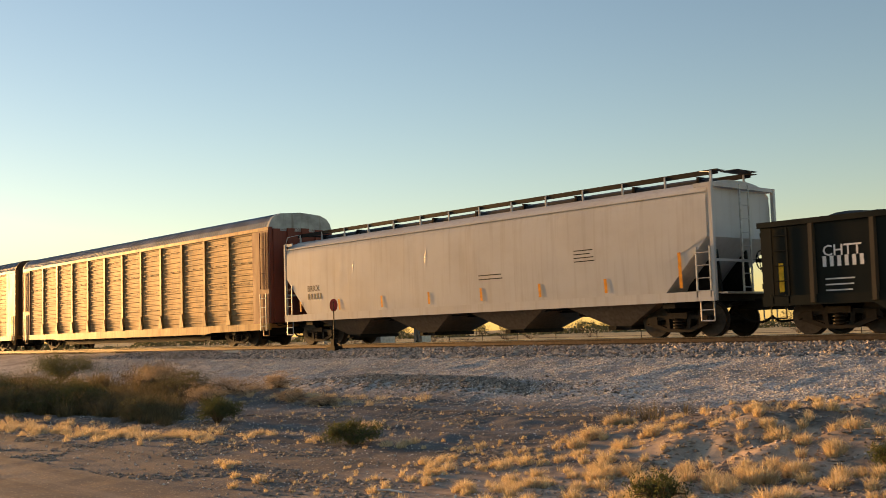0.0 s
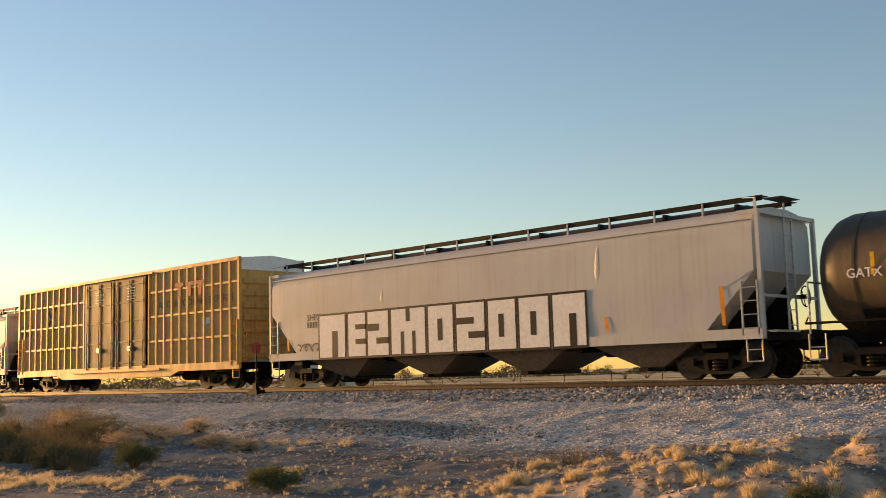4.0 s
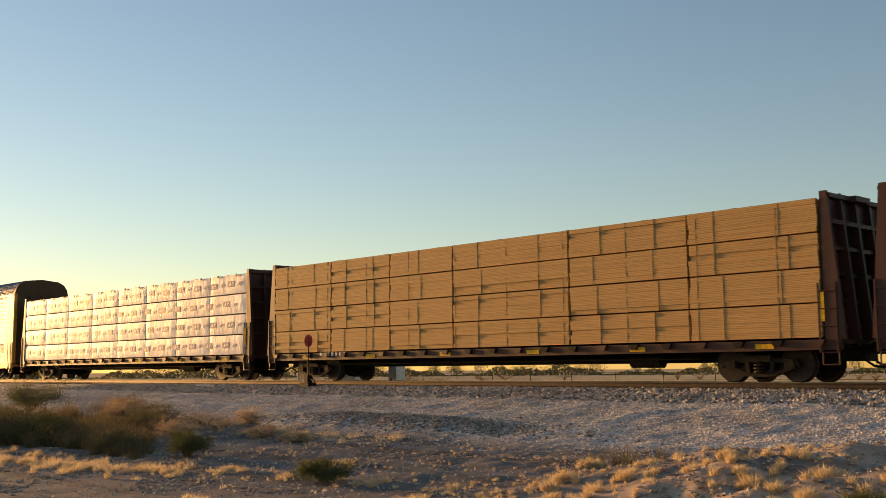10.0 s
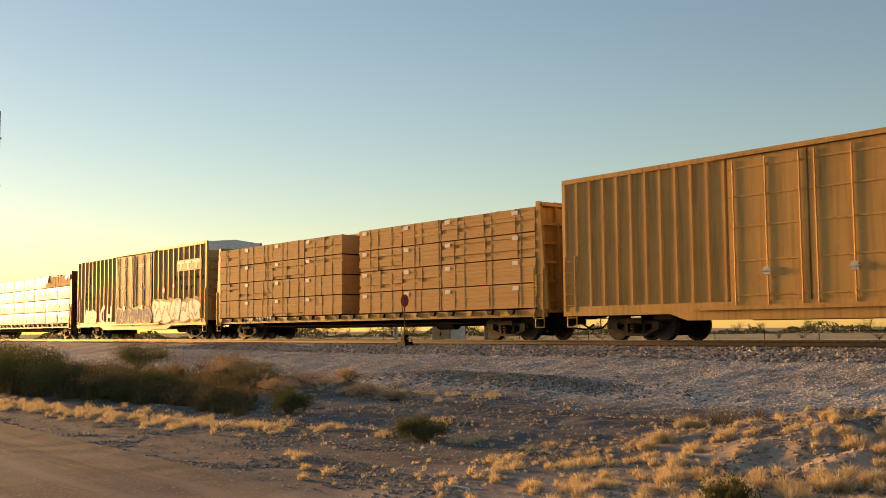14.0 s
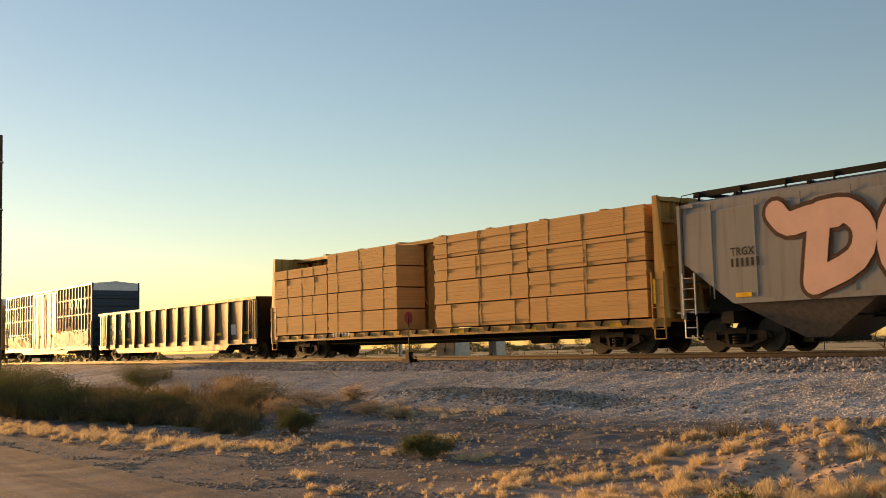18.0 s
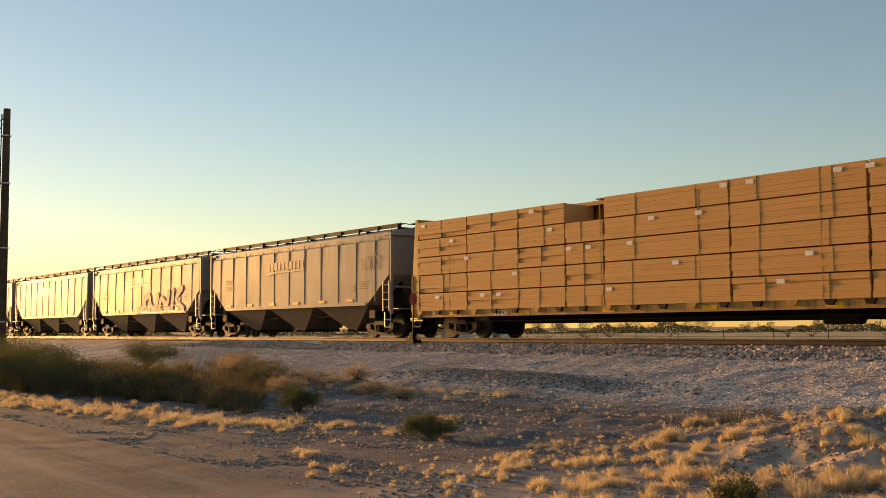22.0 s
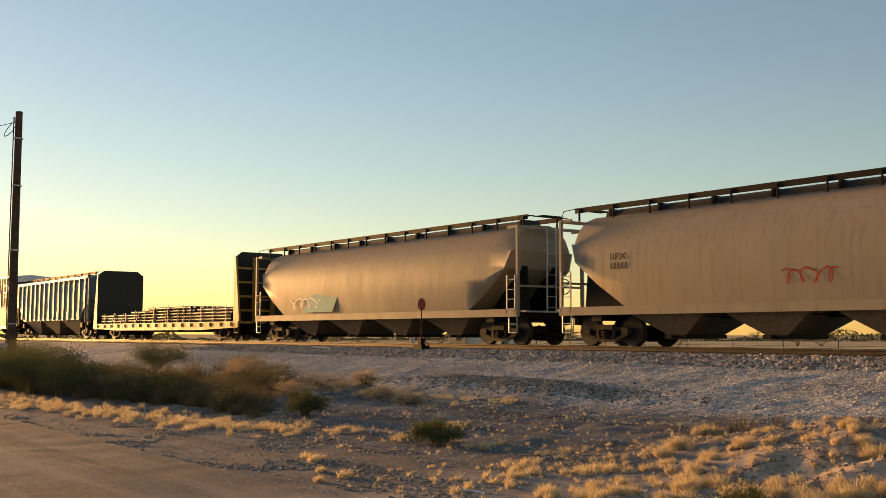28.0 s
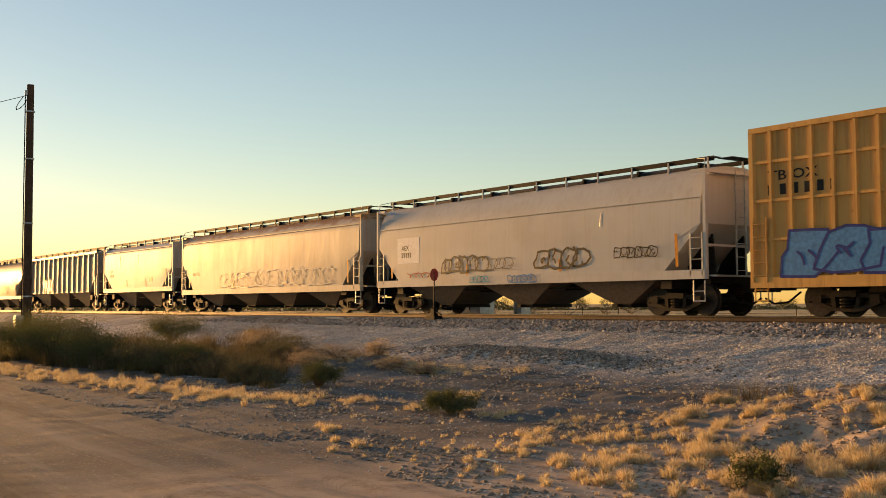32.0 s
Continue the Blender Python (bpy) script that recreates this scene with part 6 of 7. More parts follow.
def train_rear():
    c = grain_car("large pink graffiti", True)
    hook = [(-4.85, 3.55), (-4.55, 3.15), (-3.9, 3.35), (-3.2, 3.30)]
    dee = [(-3.62, 3.30), (-3.85, 1.75)], [(-3.6, 3.38), (-2.85, 3.45), (-2.38, 2.95), (-2.55, 2.15), (-3.85, 1.70)]
    oh = [(-1.35, 3.50), (-1.85, 3.0), (-1.85, 2.1), (-1.35, 1.65), (-0.85, 2.1), (-0.75, 2.9), (-1.35, 3.50)]
    bee = [(0.05, 3.45), (0.15, 1.60)], [(-0.1, 3.40), (0.9, 3.50), (1.45, 3.1), (0.7, 2.60)], [(0.7, 2.60), (1.75, 2.5), (1.85, 1.85), (1.1, 1.60), (0.2, 1.60)]
    ee = [(4.15, 3.15), (3.75, 3.45), (3.05, 3.20), (2.95, 2.80), (3.7, 2.55)], [(3.7, 2.55), (2.75, 2.2), (2.8, 1.70), (3.6, 1.55), (4.4, 2.1), (5.25, 2.30), (5.75, 1.95), (5.95, 1.48)]
    strokes = [hook, *dee, oh, *bee, *ee]
    ribbon(c, strokes, 0.84, "pink_edge", -1.552, "graffiti_outline")
    ribbon(c, strokes, 0.62, "pink", -1.562)
    for line in ([(-1.35, 2.95), (-1.35, 2.2)], [(0.75, 3.05), (0.95, 3.0)], [(0.75, 2.05), (1.15, 2.1)]):
        ribbon(c, [line], 0.10, "pink_edge", -1.572, "graffiti_outline")
    couple(c, 347.6, 363.6)
    c = grain_car("", True)
    couple(c, 364.75, 380.75)
    c = grain_car("pink outlined graffiti", True)
    strokes = [[(-0.3, 1.50), (0.9, 1.75), (0.3, 2.05), (1.2, 2.35)], [(1.3, 2.25), (1.5, 1.6), (2.3, 1.55), (2.5, 2.3)], [(2.7, 1.5), (2.9, 2.3), (3.8, 1.6), (4.0, 2.4)], [(4.4, 1.5), (4.6, 2.5)], [(5.7, 2.6), (4.7, 2.0), (5.9, 1.5)]]
    ribbon(c, strokes, 0.40, "pink_edge", -1.552, "graffiti_outline")
    ribbon(c, strokes, 0.30, "pink", -1.558)
    ribbon(c, [[(0.0, 1.42), (2.0, 1.36), (4.0, 1.42), (6.0, 1.38)]], 0.10, "white", -1.564)
    scrawl(c, -0.8, 1.3, 6.6, 0.5, "ink_grey", 47, -1.57, 0.02, 5)
    couple(c, 381.95, 397.95)
    c = grain_car("", True)
    scrawl(c, 5.9, 2.6, 1.4, 0.8, "ink_grey", 21, -1.556, 0.03, 4)
    couple(c, 399.2, 415.2)

    zs5 = courses(1.0, 4.32, 5)
    L = 23.2
    c = centerbeam("centerbeam_flatcar", "yellow centerbeam flatcar stacked full with bare lumber, one bundle missing", L, "beam_yellow", top=4.36)
    cuts = [-11.25, -8.3, -5.6, -3.38, -1.72, 2.9, 6.9, 11.25]
    lumber_load(c, [(a, b - 0.03) for a, b in zip(cuts[:-1], cuts[1:])], zs5, "lumber_b", 24, skip=((3, 4),))
    load_straps(c, -11.2, 11.2, 1.0, 4.32, 3.2, y=-1.518)
    rnd = random.Random(6)
    for k in range(26):
        x = -11 + k * 0.85
        z = zs5[rnd.randrange(5)][1] - 0.2
        flat(c, "paper_tag", [(x, z), (x + 0.24, z), (x + 0.24, z + 0.12), (x, z + 0.12)], "white", -1.538)
    letter(c, "TTZX", -6.9, 0.79, 0.16, "white", 0.7, -1.5)
    couple(c, 416.6, 439.8)

    L = 23.2
    c = centerbeam("centerbeam_flatcar", "red-brown centerbeam flatcar with white wrapped lumber banded in green", L, "beam_brown", top=4.40)
    zs = courses(1.02, 4.36, 4)
    w = 22.4 / 6
    cols = [(-11.2 + w * k, -11.2 + w * (k + 1) - 0.02) for k in range(6)]
    lumber_load(c, cols, zs, "lumber", 25, True)
    load_straps(c, -11.2, 11.2, 1.02, 4.36, 1.4, short=True)
    for j, (z0, z1) in enumerate(zs):
        for k, (a, b) in enumerate(cols):
            flat(c, "wrap_mark", [(a + 0.05, z1 - 0.20), (b - 0.05, z1 - 0.20), (b - 0.05, z1 - 0.04), (a + 0.05, z1 - 0.04)], "ink_green", -1.511)
        for k in range(18):
            x = -10.8 + 1.24 * k
            flat(c, "wrap_mark", [(x, z0 + 0.30), (x + 0.45, z0 + 0.30), (x + 0.45, z0 + 0.36), (x, z0 + 0.36)], "ink_grey", -1.511)
            flat(c, "wrap_mark", [(x, z0 + 0.40), (x + 0.3, z0 + 0.40), (x + 0.3, z0 + 0.44), (x, z0 + 0.44)], "ink_grey", -1.511)
    couple(c, 440.9, 464.1)

    L = 19.0
    c = boxcar("boxcar", "red-brown boxcar with green and pink graffiti and white lettering", L, "box_brown", "box_brown", ribs=20, grid=False, door_at=(-3.0, 2.0))
    x0 = 7.05
    for pts in ([(0, 0.1), (0.1, 0), (0.75, 0), (0.75, 0.12), (0.15, 0.12), (0.12, 0.16), (0.12, 0.55), (0.17, 0.6), (0.75, 0.6), (0.75, 0.72), (0.1, 0.72), (0, 0.62)],
                [(0.85, 0), (0.97, 0), (0.97, 0.55), (1.1, 0.6), (1.52, 0), (1.68, 0), (1.68, 0.72), (1.56, 0.72), (1.56, 0.16), (1.2, 0.72), (0.95, 0.72), (0.85, 0.62)]):
        flat(c, "emblem", [(x0 + px * 1.08, 3.60 + pz * 1.0) for px, pz in pts], "white", -1.57)
    letter(c, "WWW. CN.CA", x0 + 0.05, 3.24, 0.2, "white", 1.85, -1.57)
    letter(c, "DW C", -8.8, 2.75, 0.26, "silver", 1.2, -1.5)
    bars(c, -8.8, 2.25, 1.6, 0.42, 1, "silver", -1.5, n=6)
    for x in (-2.4, 0.2):
        bars(c, x, 3.9, 0.9, 0.4, 5, "silver", -1.565)
        bars(c, x + 0.2, 1.7, 0.5, 0.7, 3, "silver", -1.565)
    cloud(c, 2.0, 0.95, 7.3, 1.75, "magenta", 3, -1.563, 14)
    throwup(c, 2.7, 0.98, 6.2, 1.5, 6, "mint_pale", "black", 20, -1.574, 0.06, 0.4, 3)
    cloud(c, -7.6, 0.98, 9.0, 1.5, "teal_dull", 22, -1.566, 18)
    throwup(c, -7.4, 0.98, 8.4, 1.4, 8, None, "teal", 23, -1.600, 0.05, 0.4, 3)
    couple(c, 465.2, 484.2)

    L = 16.6
    c = hopper("covered_hopper", "faded blue-grey ribbed hopper with rust streaks", L, "ribbed_blue", 3, 4.12, 0.95, shape="flat", ribs=15, sill=False, inset=1.5, slope=1.6, zend=2.6, boards="under", walk_edge="under")
    letter(c, "MW CX", -6.2, 2.2, 0.2, "silver", 1.2, -1.55)
    bars(c, -6.2, 1.85, 1.3, 0.3, 1, "silver", -1.55, n=6)
    for k in range(7):
        x = -6.9 + k * 2.2
        flat(c, "reflector", [(x, 1.45), (x + 0.12, 1.45), (x + 0.12, 1.85), (x, 1.85)], "tape", -1.63)
    couple(c, 485.9, 502.5)

    L = 21.0
    c = bulkhead_flat("bulkhead_flatcar", "yellow bulkhead flatcar carrying low stacks of steel pipe", L)
    for k, (a, b, rows) in enumerate(((-9.4, -4.2, 3), (-4.0, 0.2, 4), (-1.5, 4.6, 5), (0.6, 5.2, 4), (5.3, 9.6, 4))):
        rnd = random.Random(k)
        g = G()
        for u in (0.15, 0.5, 0.85):
            x = a + (b - a) * u
            g.box(x - 0.05, x + 0.05, -1.5, 1.5, 1.0, 1.04)
            g.box(x - 0.018, x + 0.018, -1.47, -1.44, 1.0, 1.12 + 0.165 * rows)
        pile = part("tie_down", g, "bay_dark" if k % 2 else "ribbed_grey", c)
        me = G().cyl((a, 0, 0), (b, 0, 0), 0.08, 8).mesh("pipe", "pipe")
        for r in range(rows):
            for j in range(13):
                part("pipe", me, "pipe", pile, "", pose(rnd.uniform(-0.25, 0.2), -1.35 + 0.22 * j, 1.12 + 0.165 * r))
    for x in (-7.2, -5.7, -3.2):
        g = G().rod([(x, -1.5, 1.0), (x + 0.35, -1.45, 1.6)], 0.03)
        part("chain", g, "silver", c)
    letter(c, "TTPX", -5.3, 0.68, 0.2, "white", 0.8, -1.555)
    bars(c, -4.2, 0.67, 1.0, 0.34, 1, "white", -1.555, n=6)
    couple(c, 503.7, 524.7)

    c = hopper("covered_hopper", "dusty brownish grey round-sided covered hopper", 18.9, "grey_dusty", 4, 4.05, 0.95, shape="round", tapes=0, slope=2.4, walk_edge="under")
    scrawl(c, -6.0, 1.4, 2.6, 0.6, "white", 33, -1.56, 0.03, 4)
    flat(c, "graffiti", [(-5.0, 1.3), (-2.4, 1.3), (-2.0, 1.9), (-4.0, 2.1)], "teal", -1.558)
    couple(c, 526.6, 545.5)
    c = hopper("covered_hopper", "dusty tan covered hopper with rounded sides and green scrawl", 18.4, "grey_dusty", 4, 4.02, 0.95, shape="round", tapes=0, slope=2.4, walk_edge="under")
    letter(c, "IIFX", -7.0, 2.6, 0.2, "black", 0.65, -1.556)
    bars(c, -7.0, 2.2, 0.75, 0.32, 1, "black", -1.556, n=5)
    scrawl(c, 3.0, 1.3, 1.5, 0.9, "mint", 12, -1.565, 0.04, 4)
    scrawl(c, -1.0, 1.6, 1.6, 0.5, "red", 17, -1.565, 0.02, 4)
    flat(c, "placard", [(5.8, 1.75), (6.4, 1.75), (6.4, 2.0), (5.8, 2.0)], "black", -1.556)
    couple(c, 547.6, 566.0)
    c = hopper("covered_hopper", "tan-grey ribbed covered hopper with white graffiti", 17.3, "ribbed_grey", 3, 3.98, 0.95, shape="flat", ribs=15, sill=False, inset=1.5, slope=1.6, zend=2.6, walk_edge="under")
    strokes = [[(-3.75, 2.2), (-3.5, 1.6), (-3.2, 2.2)], [(-3.0, 1.55), (-2.95, 2.2), (-2.6, 2.05), (-2.9, 1.85), (-2.5, 1.55)], [(-2.3, 2.2), (-2.35, 1.55)], [(-1.95, 2.25), (-2.0, 1.55)], [(-2.3, 1.85), (-1.95, 1.9)], [(-1.3, 2.2), (-1.65, 2.05), (-1.35, 1.85), (-1.4, 1.6), (-1.7, 1.6)]]
    ribbon(c, strokes, 0.30, "ink_grey", -1.624, "graffiti_outline")
    ribbon(c, strokes, 0.20, "silver", -1.632)
    couple(c, 566.8, 584.1)
    c = hopper("covered_hopper", "short light grey two-bay covered hopper", 11.75, "grey_b", 2, 4.02, 1.2, inset=1.6, slope=1.6, zend=2.5, tapes=4, walk_edge="under")
    letter(c, "TILX", -4.7, 2.45, 0.2, "black", 0.6)
    bars(c, -4.7, 2.05, 0.9, 0.32, 1, "black", n=6)
    flat(c, "placard", [(2.3, 1.8), (2.8, 1.8), (2.8, 2.05), (2.3, 2.05)], "black")
    couple(c, 585.4, 597.15)
    c = hopper("covered_hopper", "light grey covered hopper with rust streaks and silver graffiti", 18.85, "grey_rust", 4, 4.15, 0.94, tapes=4, seam=0.4, walk_edge="under")
    for k, (wd, x, w) in enumerate((("FMB", -4.4, 2.9), ("ANG", -1.2, 3.0), ("EVA", 2.0, 2.4), ("DIE", 4.4, 2.5))):
        throwup(c, x, 1.22, w * 1.05, 0.85, len(wd), None, "grey_b" if k else "ribbed_grey", 24 + k, -1.562, 0.05, 0.3, 3)
    bars(c, -7.9, 1.85, 0.9, 0.3, 1, "ink_grey", n=6)
    couple(c, 598.57, 617.42)
    c = hopper("covered_hopper", "white-grey covered hopper with black scrawled graffiti", 16.7, "grey_b", 3, 4.15, 1.04, tapes=4, seam=0.80, walk_edge="under")
    flat(c, "fresh_patch", [(-6.9, 1.95), (-5.4, 1.95), (-5.4, 2.95), (-6.9, 2.95)], "white", -1.553)
    letter(c, "AEX", -6.6, 2.45, 0.2, "black", 0.5)
    bars(c, -6.6, 2.05, 0.7, 0.32, 1, "black", n=5)
    throwup(c, -3.9, 1.5, 2.6, 0.6, 5, None, "black", 31, -1.56, 0.06, 0.3, 2)
    throwup(c, -1.2, 1.55, 1.3, 0.4, 3, None, "ink_grey", 34, -1.56, 0.03, 0.3, 1)
    throwup(c, 1.35, 1.5, 2.4, 0.65, 4, None, "black", 32, -1.56, 0.07, 0.3, 2)
    throwup(c, 4.9, 1.72, 1.7, 0.34, 6, None, "black", 37, -1.56, 0.03, 0.4, 2)
    throwup(c, -0.1, 1.08, 1.4, 0.26, 6, None, "sky_blue", 38, -1.585, 0.04, 0.3, 1)
    throwup(c, -2.2, 1.12, 1.0, 0.24, 5, None, "sky_teal", 39, -1.585, 0.04, 0.3, 1)
    scrawl(c, -6.2, 1.35, 2.0, 0.25, "red", 15, -1.56, 0.02, 5)
    couple(c, 618.72, 635.42)
    c = boxcar("boxcar", "yellow boxcar with belt rails and blue graffiti", 18.9, "box_yellow", "box_yellow", door_at=(-2.55, 2.75))
    letter(c, "TB OX", -8.9, 3.55, 0.26, "black", 1.5, -1.5)
    bars(c, -8.9, 3.0, 2.2, 0.45, 1, "black", -1.5, n=6)
    throwup(c, -8.3, 1.0, 5.8, 1.25, 5, "sky_blue", "ink_blue", 34, -1.568, 0.07, 0.3, 2)
    couple(c, 636.95, 655.85)


train_front()
train_middle()
train_rear()
TRACK_Y = 24.61


def travelled(t):
    """Metres that the train has gone by t seconds."""
    return 20.452 * t - 0.0065 * t * (32.0 - t)


def motions():
    for car, x in TRAIN:
        walk(car, [(t, pose(x - travelled(t), TRACK_Y, 0)) for t in range(0, 33, 4)])


# ---- the ground ----
def wob(x, y, s, k=0.0):
    return noise.noise(Vector((x * s + k, y * s - k, 3.7 + k)))


def smooth(a, b, v):
    u = min(1.0, max(0.0, (v - a) / (b - a)))
    return u * u * (3 - 2 * u)


def ground_z(x, y):
    """Height of the ground: dirt road, gravel bank, ballast shoulder, track bed and the plain behind."""
    z = -1.25
    w = 0.5 * wob(x, y, 0.22)
    z += 0.12 * smooth(9.0, 14.5, y + w)
    toe = 15.0 + 0.7 * wob(x, 0, 0.13, 2.0)
    u = min(1.0, max(0.0, (y - toe + 0.4) / (23.2 - toe)))
    z += 0.92 * (0.7 * u + 0.3 * smooth(0, 1, u))
    z += 0.22 * math.exp(-(((y - toe - 1.2) / 0.9) ** 2)) * smooth(-27, -21, x) * (1 - smooth(-18.5, -15, x))
    z -= 0.70 * smooth(26.4, 29.5, y)
    # heap of loose earth, its crest rising to the east
    crest = 12.7 + 0.3 * wob(x, 0, 0.5, 6)
    hump = smooth(-10.6, -5.6, x + 0.5 * wob(x, y, 0.6, 8))
    fall = smooth(crest - 4.8, crest, y) if y < crest else 1 - smooth(crest, crest + 1.1, y)
    z += 0.60 * hump * fall
    bank = hump * min(1.0, 2.2 * fall)
    z += bank * (0.10 * wob(x, y, 0.9) + 0.12 * wob(x, y, 2.1, 4) + 0.06 * wob(x, y, 5.2, 3) + 0.06 * math.sin(3.3 * x - 2.4 * y + 2.5 * wob(x, y, 0.8, 5)))
    # low hummocks on the left below the bank
    z += 0.30 * math.exp(-(((x + 21.3) / 1.0) ** 2) - ((y - 13.7) / 0.5) ** 2)
    z += 0.22 * math.exp(-(((x + 27.0) / 2.5) ** 2) - ((y - 13.2) / 1.0) ** 2)
    flat_bed = smooth(21.5, 22.7, y) * (1 - smooth(26.4, 27.4, y))
    rough = (1 - flat_bed) * (1 - 0.8 * smooth(40, 80, abs(y)))
    rough *= 0.25 + 0.75 * smooth(7.2, 9.4, y - 0.10 * (x + 18))
    z += rough * (0.05 * wob(x, y, 0.5) + 0.045 * wob(x, y, 1.7, 7) + 0.026 * wob(x, y, 4.3, 9) + 0.012 * wob(x, y, 9.0, 2))
    # wheel ruts of the dirt road
    for lane in (3.3, 4.7, 6.0):
        z -= 0.035 * math.exp(-(((y - lane + 0.05 * (x + 12) - 0.2 * wob(x, 0, 0.15, lane)) / 0.3) ** 2)) * smooth(-60, -40, x) * (1 - smooth(-9, -6, x))
    return z


def steps(*spans):
    out = []
    for a, b, d in spans:
        n = max(1, round((b - a) / d))
        out += [a + (b - a) * k / n for k in range(n)]
    return out + [spans[-1][1]]


def sheet():
    xs = steps((-4000, -600, 340), (-600, -120, 20), (-120, -60, 1.5), (-60, -26, 0.25), (-26, -2.6, 0.1), (-2.6, 3, 0.3), (3, 20, 0.8), (20, 120, 6), (120, 800, 40), (800, 4000, 400))
    ys = steps((-4000, -200, 380), (-200, -10, 12), (-10, 3, 0.8), (3, 5, 0.25), (5, 15, 0.1), (15, 23, 0.2), (23, 31, 0.4), (31, 80, 2.5), (80, 400, 20), (400, 4000, 300))
    pts = [(x, y, ground_z(x, y)) for x in xs for y in ys]
    n = len(ys)
    fs = [(i * n + j, (i + 1) * n + j, (i + 1) * n + j + 1, i * n + j + 1) for i in range(len(xs) - 1) for j in range(n - 1)]
    me = bpy.data.meshes.new("ground")
    me.from_pydata(pts, [], fs)
    me.polygons.foreach_set("use_smooth", [True] * len(fs))
    me.materials.append(M["ground"])
    return tagged(new("ground", me), "dry dirt and grey gravel ground with tyre ruts", "ground", kind="structure")


sheet()


def scatter(name, label, mat, spots, size, seed, squash=0.7, category="stones"):
    """Many angular stones as one mesh."""
    rng = np.random.RandomState(seed)
    base = np.array([(1, 0, 0), (-1, 0, 0), (0, 1, 0), (0, -1, 0), (0, 0, 1), (0, 0, -1)], float)
    tri = np.array([(0, 2, 4), (2, 1, 4), (1, 3, 4), (3, 0, 4), (2, 0, 5), (1, 2, 5), (3, 1, 5), (0, 3, 5)])
    n = len(spots)
    v = base[None] * rng.uniform(0.55, 1.25, (n, 6, 1)) + rng.uniform(-0.25, 0.25, (n, 6, 3))
    v[:, :, 2] *= squash
    a = rng.uniform(0, math.tau, n)
    c, s = np.cos(a)[:, None], np.sin(a)[:, None]
    r = rng.uniform(size[0], size[1], n)[:, None]
    x, y = v[:, :, 0] * c - v[:, :, 1] * s, v[:, :, 0] * s + v[:, :, 1] * c
    p = np.array(spots)
    v = np.stack([x * r + p[:, 0:1], y * r + p[:, 1:2], v[:, :, 2] * r + p[:, 2:3] + r * 0.25], 2).reshape(-1, 3)
    f = (tri[None] + (np.arange(n) * 6)[:, None, None]).reshape(-1, 3)
    me = bpy.data.meshes.new(name)
    me.from_pydata(v.tolist(), [], f.tolist())
    me.materials.append(M[mat])
    return tagged(new(name, me), label, category, kind="stuff")


def stones():
    rnd = random.Random(5)
    spots = []
    for _ in range(15000):
        x, y = rnd.uniform(-48, 2), rnd.uniform(20.7, 23.6)
        spots.append((x, y, ground_z(x, y)))
    for _ in range(2500):
        x, y = rnd.uniform(-60, 2), rnd.uniform(24.0, 27.4)
        spots.append((x, y, ground_z(x, y)))
    scatter("ballast", "coarse brown-grey ballast stones along the rails", "ballast", spots, (0.035, 0.085), 1)
    spots = []
    while len(spots) < 60000:
        x, y = rnd.uniform(-46, 1), rnd.uniform(14.6, 21.0)
        if rnd.random() < 0.35 + 0.65 * smooth(15.0, 16.4, y):
            spots.append((x, y, ground_z(x, y)))
    scatter("gravel", "grey crushed gravel spread on the bank", "stone", spots, (0.011, 0.028), 2)
    spots = []
    for _ in range(5200):
        x, y = rnd.gauss(-19.0, 2.0), rnd.gauss(16.5, 0.42)
        spots.append((x, y, ground_z(x, y)))
    scatter("coarse_gravel", "dark coarse stones heaped at the foot of the bank", "dark_stone", spots, (0.02, 0.05), 6)
    spots = []
    for _ in range(7000):
        x, y = rnd.uniform(-22, 0), rnd.uniform(5.5, 15)
        spots.append((x, y, ground_z(x, y)))
    scatter("pebbles", "small pale pebbles strewn on the dirt", "stone", spots, (0.006, 0.022), 3)
    spots = []
    while len(spots) < 15000:
        x, y = rnd.uniform(-22, -2), rnd.uniform(5.5, 14.5)
        if noise.noise(Vector((x * 0.7, y * 0.7, 9))) + 0.5 * smooth(-10, -6, x) > 0.1:
            spots.append((x, y, ground_z(x, y) - 0.004))
    scatter("clods", "crumbled clods of tan earth on the dirt", "clod", spots, (0.010, 0.040), 4, 0.6, "clods")


stones()


# ---- the track ----
def rails():
    prof = [(-0.07, -0.172), (0.07, -0.172), (0.07, -0.16), (0.012, -0.13), (0.012, -0.045), (0.036, -0.035), (0.036, -0.004), (-0.036, -0.004), (-0.036, -0.035), (-0.012, -0.045), (-0.012, -0.13), (-0.07, -0.16)]
    for k, y in enumerate((-0.755, 0.755)):
        rail = solid("rail", G().prism([(TRACK_Y + y + a, b) for a, b in prof], -900, 900), "rail", "long rusty steel rail spiked to the ties", "rail", "rails", "structure")
        part("rail_head", G().box(-900, 900, TRACK_Y + y - 0.034, TRACK_Y + y + 0.034, -0.004, 0.0), "rail_top", rail, "polished running surface")
    me = G().box(-0.115, 0.115, -1.3, 1.3, -0.34, -0.176).mesh("tie", "tie")
    for k in range(170):
        solid("tie", me, "tie", "weathered wooden tie in the ballast", "railway tie", "ties", "structure", pose(-84 + 0.52 * k, TRACK_Y, random.uniform(-0.01, 0.01), 0, 0, random.uniform(-1, 1)))
    g = G()
    for k in range(560):
        x = 6 + 0.52 * k if k < 200 else -84.5 - 0.52 * (k - 200) * 2
        g.box(x - 0.115, x + 0.115, TRACK_Y - 1.3, TRACK_Y + 1.3, -0.34, -0.176)
    solid("tie_row", g, "tie", "row of wooden ties under the rails", "railway ties", kind="stuff")


rails()


